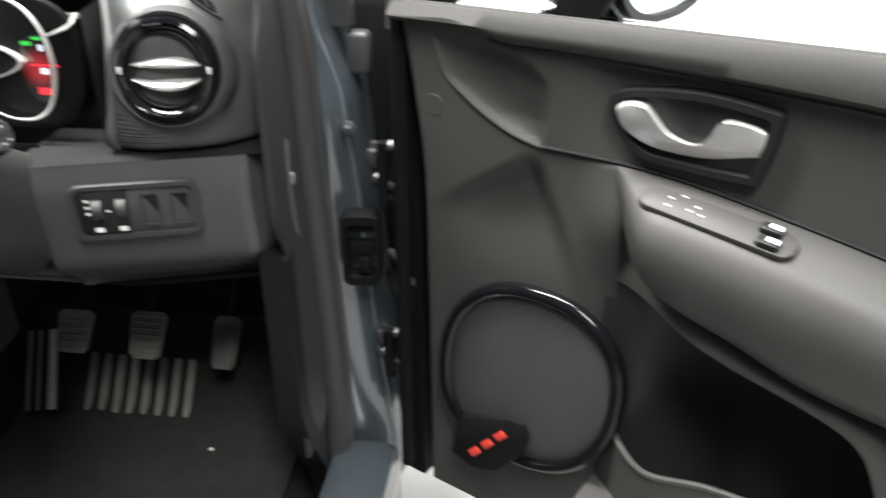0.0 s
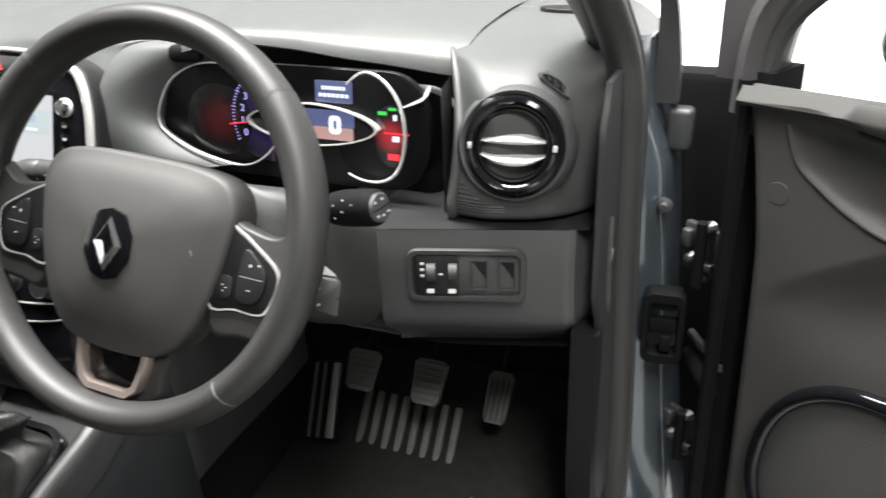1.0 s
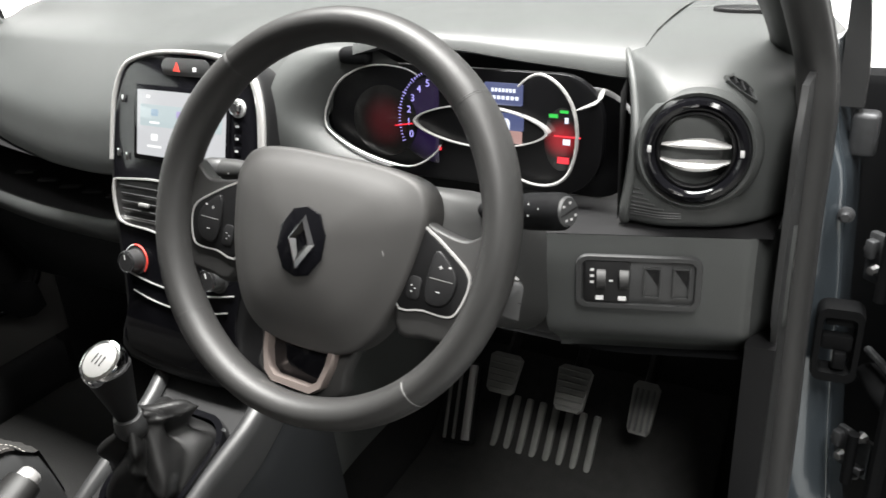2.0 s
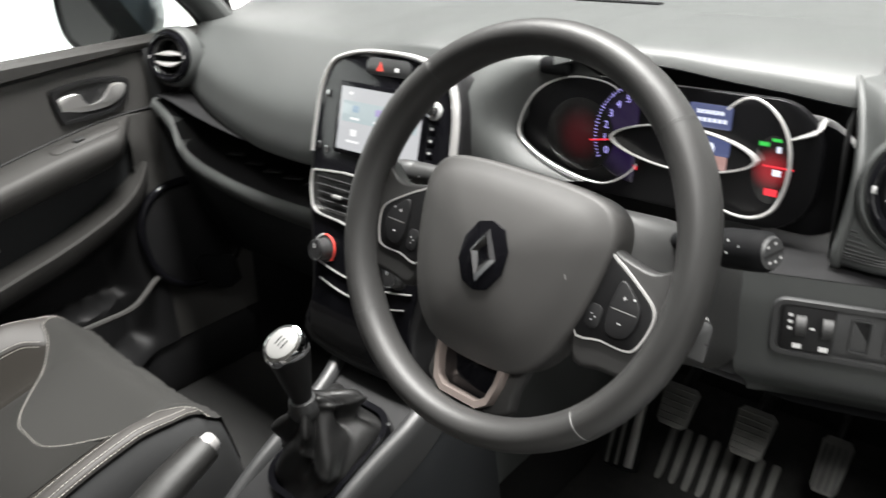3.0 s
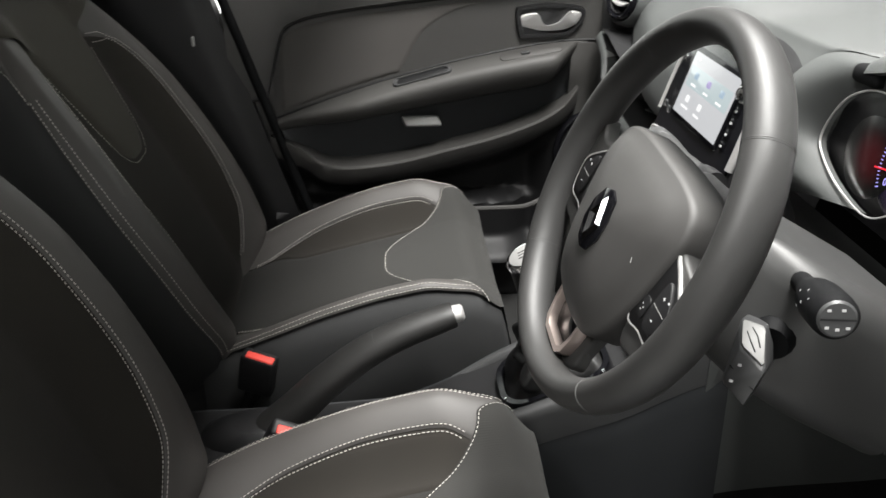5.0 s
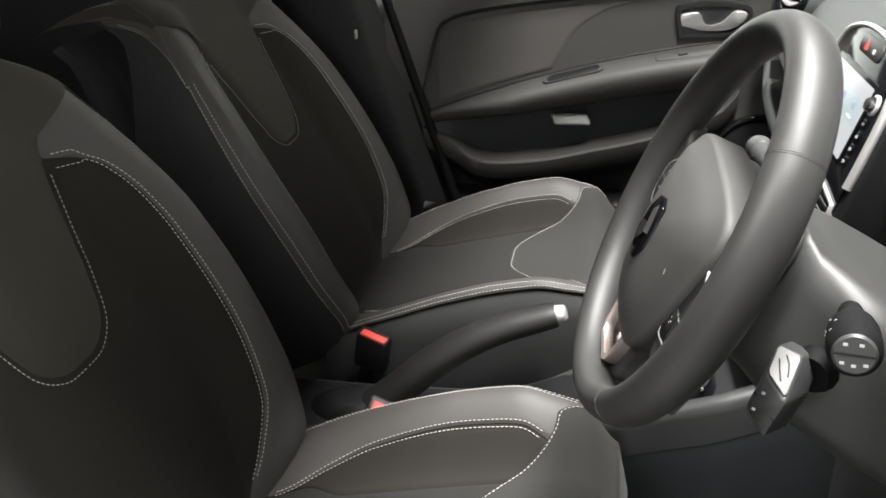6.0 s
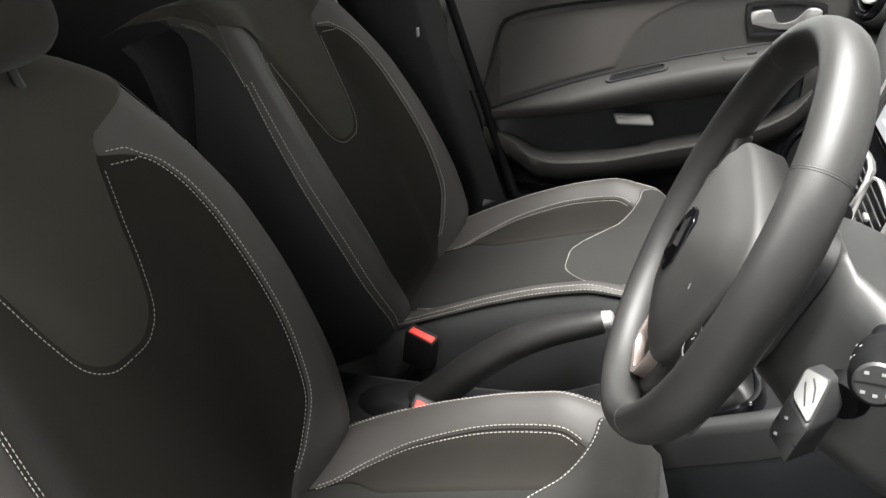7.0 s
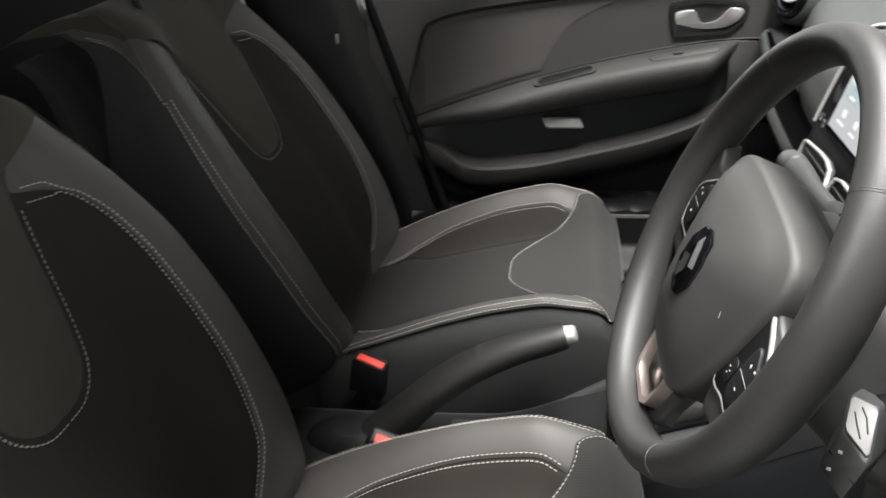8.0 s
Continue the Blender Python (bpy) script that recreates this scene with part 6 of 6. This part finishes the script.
# ---- pedals, foot rest, mats ----


def pedal(at, w, h, tip, ribs, label, across):
    p = thing("pedal", at, label, "pedal", "pedals")
    pm = axes(at, (1, 0, 0), (0, math.sin(radians(tip)), math.cos(radians(tip))))
    o = [(x * w, y * h) for x, y in ((-0.5, 0.40), (-0.35, 0.5), (0.35, 0.5), (0.5, 0.40), (0.42, -0.40), (0.30, -0.5), (-0.30, -0.5), (-0.42, -0.40))]
    part("pad", prism(o, pm @ Matrix.Translation((0, 0, -0.006)), 0.010, 0.003), PEDAL, p)
    for k in range(ribs):
        f = (k + 0.5) / ribs - 0.5
        m = pm @ Matrix.Translation((0, f * h * 0.92, 0.005)) if across else pm @ Matrix.Translation((f * w * 0.85, -0.004, 0.005))
        part("rib", rbox(m, w * (0.82 + 0.1 * f) if across else w * 0.10, h * 0.035 if across else h * 0.8, 0.004, 0.001, 1), PEDAL if across else METAL, p)
    part("arm", tube(catmull([Vector(at) + Vector((0, 0.012, 0)), Vector(at) + Vector((0, 0.10, 0.08)), Vector(at) + Vector((0, 0.16, 0.24))], 4, False), 0.009, 8), BLACK, p)
    return p


pedal((0.302, 0.487, 0.447), 0.054, 0.064, 38, 6, "worn ribbed rubber clutch pedal", True)
pedal((0.414, 0.49, 0.447), 0.054, 0.070, 38, 7, "worn ribbed rubber brake pedal", True)
pedal((0.508, 0.545, 0.402), 0.042, 0.082, 42, 4, "tall ribbed accelerator pedal", False)
rest_ = thing("foot_rest", (0.20, 0.53, 0.3), "black foot rest with three bright ribs", "foot rest")
FR = axes((0.190, 0.54, 0.325), (1, 0.1, 0.1), (-0.2, 0.62, 0.72))
part("pad", prism(rrect(0.058, 0.14, 0.008), FR @ Matrix.Translation((0, 0, -0.02)), 0.018, 0.005), BLACK, rest_)
for x, mt in ((-0.021, RUBBER), (-0.004, RUBBER), (0.018, SATIN)):
    part("rib", rbox(FR @ Matrix.Translation((x, 0, 0.0)), 0.005 if mt is RUBBER else 0.014, 0.13, 0.008, 0.002), PEDAL if mt is RUBBER else SATIN, rest_)
mat_ = thing("floor_mat", (0.38, 0.35, 0.26), "black carpet floor mat with a ribbed heel pad", "floor mat")
part("carpet", slab(lambda x, y: Vector((x, y, floor_z(y) + 0.018 + 0.003 * noise.noise(Vector((x * 30, y * 30, 0))))), frange(0.13, 0.62, 40), frange(-0.05, 0.66, 50), (0, 0, -0.008)), MAT, mat_)
for k in range(8):
    x = 0.247 + 0.0245 * k
    part("heel_rib", rbox(axes((x, 0.575, 0.278), (1, 0, 0), (0, 0.6, 0.78)), 0.013, 0.10, 0.010, 0.004), PEDAL, mat_, "grey rubber heel rib")
part("crumb", rbox(Matrix.Translation((0.482, 0.49, floor_z(0.49) + 0.022)), 0.008, 0.005, 0.003, 0.001), WHITE, mat_, "small white crumb")

# ---- front seats ----
cu_w = curve1([0, 0.3, 0.7, 0.9, 1.0], [0.222, 0.238, 0.238, 0.228, 0.205])
cu_b = curve1([0, 0.15, 0.3, 0.45, 0.6, 0.72, 0.86, 1.0], [0.28, 0.55, 0.77, 0.93, 1.0, 0.97, 0.6, 0.15])
cu_s = curve1([0.0, 0.12, 0.22, 0.35, 0.55, 0.72, 0.82, 1.0], [0.50, 0.55, 0.64, 0.71, 0.74, 0.73, 0.67, 0.62])


def cushion(u, v):
    """The seat cushion in local places: u across, v from back to front; past 1 down the sides."""
    s, au = math.copysign(1, u), abs(u)
    e, f = max(au - 1, 0), max(v - 1, 0)
    au, v1 = min(au, 1), min(v, 1)
    w = cu_w(v1)
    z = 0.165 + 0.118 * v1 - 0.035 * step(0.86, 1.0, v1) ** 2
    z += cu_b(v1) * (0.067 * step(0.50, 0.90, au) - 0.020 * step(0.92, 1.0, au) ** 1.8) + 0.006 * (1 - au * au) * math.sin(v1 * math.pi)
    x, y = w * au, -0.25 + 0.495 * v1
    if e:
        z -= e * 0.85
        x += 0.006 * math.sin(e * 12)
    if f:
        z -= f * 0.8 + 0.02 * (1 - math.exp(-f * 20))
        y += 0.022 * math.sin(min(f * 10, 1.57)) - 0.25 * max(f - 0.08, 0)
    return Vector((s * x, y, max(z, 0.04)))


bk_w = curve1([0, 0.1, 0.25, 0.45, 0.60, 0.74, 0.85, 0.93, 1.0], [0.212, 0.240, 0.262, 0.266, 0.258, 0.236, 0.208, 0.184, 0.160])
bk_b = curve1([0, 0.045, 0.1, 0.3, 0.6, 0.8, 0.92, 1.0], [0.20, 0.62, 0.90, 1, 0.85, 0.55, 0.3, 0.15])
bk_s = curve1([0.0, 0.06, 0.12, 0.22, 0.42, 0.60, 0.70, 0.765, 0.80, 0.815, 1.0], [0.42, 0.50, 0.60, 0.69, 0.725, 0.725, 0.72, 0.69, 0.62, 0.50, 0.50])


def leaning(lean, wide=1.0):
    """The backrest's surface for a recline in degrees: u across, h up its length; past 1 round the sides and over the top."""
    up = Vector((0, -math.sin(radians(lean)), math.cos(radians(lean))))
    fore_ = Vector((0, math.cos(radians(lean)), math.sin(radians(lean))))

    def backrest(u, h):
        s, au = math.copysign(1, u), abs(u)
        e, f = max(au - 1, 0), max(h - 1, 0)
        au, h1 = min(au, 1), min(h, 1)
        w = bk_w(h1)
        e *= 1 - 0.68 * step(0.50, 0.95, h1)
        o = bk_b(h1) * (0.068 * step(0.42, 0.85, au) - 0.030 * step(0.88, 1.0, au) ** 1.6) + 0.012 * math.sin(h1 * math.pi) * (1 - au * au)
        o -= 0.03 * step(0.90, 1.0, h1) ** 2
        p = Vector((wide * s * w * au + 0.262 * (wide - 1), -0.222, 0.155)) + up * (0.655 * h1) + fore_ * o
        if e:
            p += -fore_ * e * 0.62 + Vector((s * 0.012 * math.sin(min(e * 10, 3.1)), 0, 0))
        if f:
            p += -fore_ * f * 0.9 + up * 0.03 * math.sin(min(f * 12, 1.57))
        return p
    SIDE_OF[backrest] = -1
    return backrest, up, fore_


SIDE_OF = {}


def strip(fn, lo, hi, rows, nu, groove=0.0025):
    """A panel of a seat between two seam lines, tucked in along its edges."""
    def f(a, v):
        u0, u1 = (b(min(v, 1)) if callable(b) else b for b in (lo, hi))
        u = u0 + (u1 - u0) * a
        p = fn(u, v)
        q = fn(u + 1e-3, v) - fn(u - 1e-3, v)
        r = fn(u, v + 1e-3) - fn(u, v - 1e-3)
        nrm = q.cross(r) * SIDE_OF.get(fn, 1)
        if nrm.length > 1e-12:
            p = p + nrm.normalized() * (-groove * (math.exp(-a / 0.03) + math.exp(-(1 - a) / 0.03)))
        return p
    return sheet(f, frange(0, 1, nu), rows)


def surf_normal(fn, u, v):
    return (fn(u + 1e-3, v) - fn(u - 1e-3, v)).cross(fn(u, v + 1e-3) - fn(u, v - 1e-3)).normalized() * SIDE_OF.get(fn, 1)


def puff(fn, outline, rise, rings=10):
    """A padded panel laid on a seat surface inside an outline of (u, v)."""
    c = sum(outline, Vector((0, 0))) / len(outline)
    rows = []
    for k in range(rings + 1):
        f = 1 - k / rings * 0.999
        lift = -0.002 + (rise + 0.002) * (1 - f ** 14)
        rows.append([fn(*(c + (p - c) * f)) + surf_normal(fn, *(c + (p - c) * f)) * lift for p in outline])
    return loft(rows, cap=False)


def stitches(fn, line, length=0.0040, gap=0.0020, lift=0.0008, r=0.00055):
    """Single thread stitches along a line of (u, v)."""
    bm = bmesh.new()
    pts = [(fn(u, v), surf_normal(fn, u, v)) for u, v in line]
    pos, acc = 0.0, []
    d = [0.0]
    for (a, _), (b, _) in zip(pts, pts[1:]):
        d.append(d[-1] + (b - a).length)

    def at(s):
        i = min(int(np.searchsorted(d, s, side="right")) - 1, len(pts) - 2)
        f = (s - d[i]) / max(d[i + 1] - d[i], 1e-9)
        return pts[i][0].lerp(pts[i + 1][0], f) + pts[i][1] * lift, pts[i][1]
    s = 0.0
    while s + length < d[-1]:
        (a, n), (b, _) = at(s), at(s + length)
        x = (b - a).normalized()
        y = n.cross(x).normalized()
        vs = []
        for p, g in ((a, 0.5), (a.lerp(b, 0.2), 1), (a.lerp(b, 0.8), 1), (b, 0.5)):
            vs.append([bm.verts.new(p + y * r * g), bm.verts.new(p + n * r * g), bm.verts.new(p - y * r * g)])
        for i in range(3):
            for j in range(2):
                bm.faces.new((vs[i][j], vs[i][j + 1], vs[i + 1][j + 1], vs[i + 1][j]))
        s += length + gap
    return bm


def seat(label, lean, wide=1.0):
    """A front seat: sewn cushion, backrest and headrest, in places round its base."""
    backrest, BU, BF = leaning(lean, wide)
    s = thing("bucket_seat", (0, 0, 0), label, "seat", "front seats")
    part("base", box((-0.20, -0.22, 0.0), (0.20, 0.20, 0.10), 0.03, 3), BLACK, s, "black seat base")
    cu = part("cushion_core", sheet(lambda u, v: cushion(u * 1.22, v) - Vector((0, 0, 0.01)), frange(-1, 1, 40), frange(0, 1.2, 30)), SIDE, s, "dark cushion sides", 70)
    vf = lambda u: 0.605 + 0.235 * step(0.10, 0.80, abs(u)) + 0.10 * step(0.80, 1.0, abs(u))
    c_main = lambda u, t: cushion(u, t * vf(u))
    cs = lambda t: cu_s(min(t * 0.8, 1))
    crease = lambda t: cs(t) - (cs(t) - 0.46) * step(0.10, 0.42, t)
    minus = lambda f: (lambda t: -f(t))
    rows = frange(0, 1, 44)
    part("centre_panel", strip(c_main, minus(crease), crease, rows, 44), CLOTH_C, cu, "dark woven centre panel", 70)
    for a, b in ((crease, cs), (minus(cs), minus(crease))):
        part("bolster_inset", strip(c_main, a, b, rows, 16, 0.004), CLOTH, cu, "dark cloth inset of the bolster", 70)
    for a, b in ((cs, 0.965), (-0.965, minus(cs))):
        part("bolster_panel", strip(c_main, a, b, rows, 22), SKIN, cu, "grey leatherette bolster", 70)
    c_front = lambda u, t: cushion(u, vf(u) + (1.16 - vf(u)) * t)
    part("front_panel", sheet(lambda u, t: c_front(u, t), frange(-0.975, 0.975, 60), [0, 0.01] + frange(0.03, 1, 28)), CLOTH_R, cu, "ribbed cloth front panel", 70)
    th = bmesh.new()
    for sx in (-1, 1):
        for off in (-0.014, 0.014):
            th = join(th, stitches(c_main, [(sx * (cs(t) + off), t) for t in frange(0.12, 0.98, 60)]))
        for off in (0.925, 0.955):
            th = join(th, stitches(c_main, [(sx * off, t) for t in frange(0.05, 0.99, 50)]))
    th = join(th, stitches(cushion, [(u, vf(u) + 0.006) for u in frange(-1.0, 1.0, 90)]))
    tagged(part("stitching", th, STITCH, cu, "pale contrast stitching"), kind="stuff")
    bk = part("backrest_core", sheet(lambda u, v: backrest(u * 1.26, v) - BF * 0.010, frange(-1, 1, 40), frange(0, 1.16, 40)), SIDE, s, "dark backrest sides", 70)
    part("backrest_back", slab(lambda u, v: backrest(u, v) - BF * 0.155, frange(-1, 1, 14), frange(0, 1.0, 20), -BF * 0.02), SIDE, bk, "black backrest shell")
    hs = frange(0, 1.10, 64)
    part("centre_panel", strip(backrest, minus(bk_s), bk_s, hs, 50), CLOTH, bk, "dark woven centre panel", 70)
    for a, b in ((bk_s, 0.985), (-0.985, minus(bk_s))):
        part("bolster_panel", strip(backrest, a, b, hs, 22), SKIN, bk, "grey leatherette bolster", 70)
    wrap_h = lambda a: 0.862 + 0.12 * a - 0.085 * math.exp(-a / 0.10)
    around = lambda sx, lo, hi: sheet(lambda a, t: backrest(sx * (0.985 + 0.255 * a), lo(a) + (hi(a) - lo(a)) * t) + Vector((sx * 0.002, 0, 0)) - BF * 0.008 * a, frange(0, 0.3, 10) + frange(0.36, 1, 9), frange(0, 1, 16))
    for sx in (-1, 1):
        part("shoulder_band", around(sx, wrap_h, lambda a: max(0.925, wrap_h(a) + 0.05)), SKIN, bk, "leatherette shoulder", 70)
        part("shoulder_wrap", around(sx, lambda a: max(0.925, wrap_h(a) + 0.05), lambda a: 1.12), CLOTH_V, bk, "brown grey cloth over the shoulder", 70)
    vee = [(0.0, 0.510), (0.11, 0.515), (0.215, 0.55), (0.285, 0.62), (0.36, 0.71), (0.46, 0.80), (0.57, 0.86), (0.78, 0.900), (0.985, 0.925), (0.985, 1.05), (0.40, 1.08)]
    vo = [Vector((p[0], p[1])) for p in catmull([(*q, 0) for q in vee + [(-x, y) for x, y in vee[:0:-1]]], 5)]
    part("vee_panel", puff(backrest, vo, 0.006, 14), CLOTH_V, bk, "brown grey textured upper panel", 70)
    th = bmesh.new()
    for sx in (-1, 1):
        th = join(th, stitches(backrest, [(sx * (p[0] + 0.008), p[1] - 0.004) for p in catmull([(*q, 0) for q in vee[:6]], 8, False)], lift=0.0015))
        for off in (-0.013, 0.013):
            th = join(th, stitches(backrest, [(sx * (bk_s(h) + off), h) for h in frange(0.08, 0.79, 60)] + [(sx * (bk_s(h) + 0.4 * off), h + off) for h in frange(0.80, 0.812, 6)]))
            th = join(th, stitches(backrest, [(sx * (0.968 + off), h) for h in frange(0.06, 0.775, 60)]))
            th = join(th, stitches(lambda u, h: backrest(u, h) + Vector((sx * 0.0025, 0, 0)), [(sx * (0.985 + 0.255 * a), wrap_h(a) + 0.4 * off) for a in frange(0.0, 0.3, 12) + frange(0.4, 0.9, 6)]))
    tagged(part("stitching", th, STITCH, bk, "pale contrast stitching"), kind="stuff")
    hc = Vector((0, -0.222, 0.155)) + BU * 0.755 + BF * 0.025
    hm = axes(hc, (1, 0, 0), BU)
    hd = part("headrest", rbox(hm, 0.218, 0.20, 0.10, 0.045, 5), CLOTH, s, "dark padded headrest")
    part("headrest_band", loft([[hm @ Vector((sx * w, y, z)) for w, z in ((0.109, 0.02), (0.110, 0.0), (0.109, -0.02))] for y in frange(-0.06, 0.06, 6) for sx in (1,)], closed=False), SKIN, hd)
    for x in (-0.07, 0.07):
        part("headrest_post", tube([hc + Vector((x, 0, 0)) - BU * 0.20 - BF * 0.045, hc + Vector((x, 0, 0)) - BF * 0.03], 0.006, 10), BLACK, s)
    return s


SEAT_Y, SEAT_Z = -0.245, 0.253
DRIVER_LEAN, PASSENGER_LEAN = 20.0, 25.5
driver_seat = seat("dark cloth and grey leatherette driver's seat, pale stitching", DRIVER_LEAN, 1.06)
driver_seat.matrix_basis = Matrix.Translation((0.352, SEAT_Y, SEAT_Z - 0.016))
passenger_seat = seat("dark cloth and grey leatherette passenger seat, pale stitching", PASSENGER_LEAN)
passenger_seat.matrix_basis = Matrix.Translation((-0.345, SEAT_Y, SEAT_Z))

# belt buckles beside the seats
for at, face, label in (((-0.077, -0.39, 0.478), (0.25, 0.55, 1.0), "black seat belt buckle with red button, passenger's seat"), ((0.098, -0.325, 0.472), (0.55, 0.65, 0.8), "black seat belt buckle with red button, driver's seat")):
    b = thing("belt_buckle", at, label, "belt buckle", "belt buckles")
    f = Vector(face).normalized()
    bm_ = axes(at, (0.25, 1, -0.25) if at[0] < 0 else (0.0, 1, -0.45), f.cross(Vector((0.25, 1, -0.25))))
    part("housing", rbox(bm_ @ Matrix.Translation((0, 0, -0.035)), 0.056, 0.026, 0.075, 0.006, 3), BLACK, b)
    part("release_button", rbox(bm_ @ Matrix.Translation((0.002, -0.004, 0.001)), 0.045, 0.014, 0.006, 0.0025, 3), RED, b, "red release button")
    part("stalk", tube([bm_ @ Vector((0, 0, -0.06)), bm_ @ Vector((-0.02, 0, -0.16))], 0.012, 8), BLACK, b)

# release bar under the passenger seat's front edge
bar = thing("seat_lever", (-0.25, 0.0, 0.30), "black seat release bar with a bright tip, under the passenger seat", "seat lever")
part("rod", tube(catmull([(-0.31, -0.06, 0.30), (-0.285, -0.02, 0.295), (-0.255, 0.01, 0.305), (-0.232, 0.022, 0.330)], 6, False), 0.006, 10), BLACK, bar)
part("tip", tube([(-0.233, 0.022, 0.328), (-0.227, 0.024, 0.347), (-0.226, 0.023, 0.355)], [0.006, 0.0065, 0.004], 10), SATIN, bar, "bright metal tip")
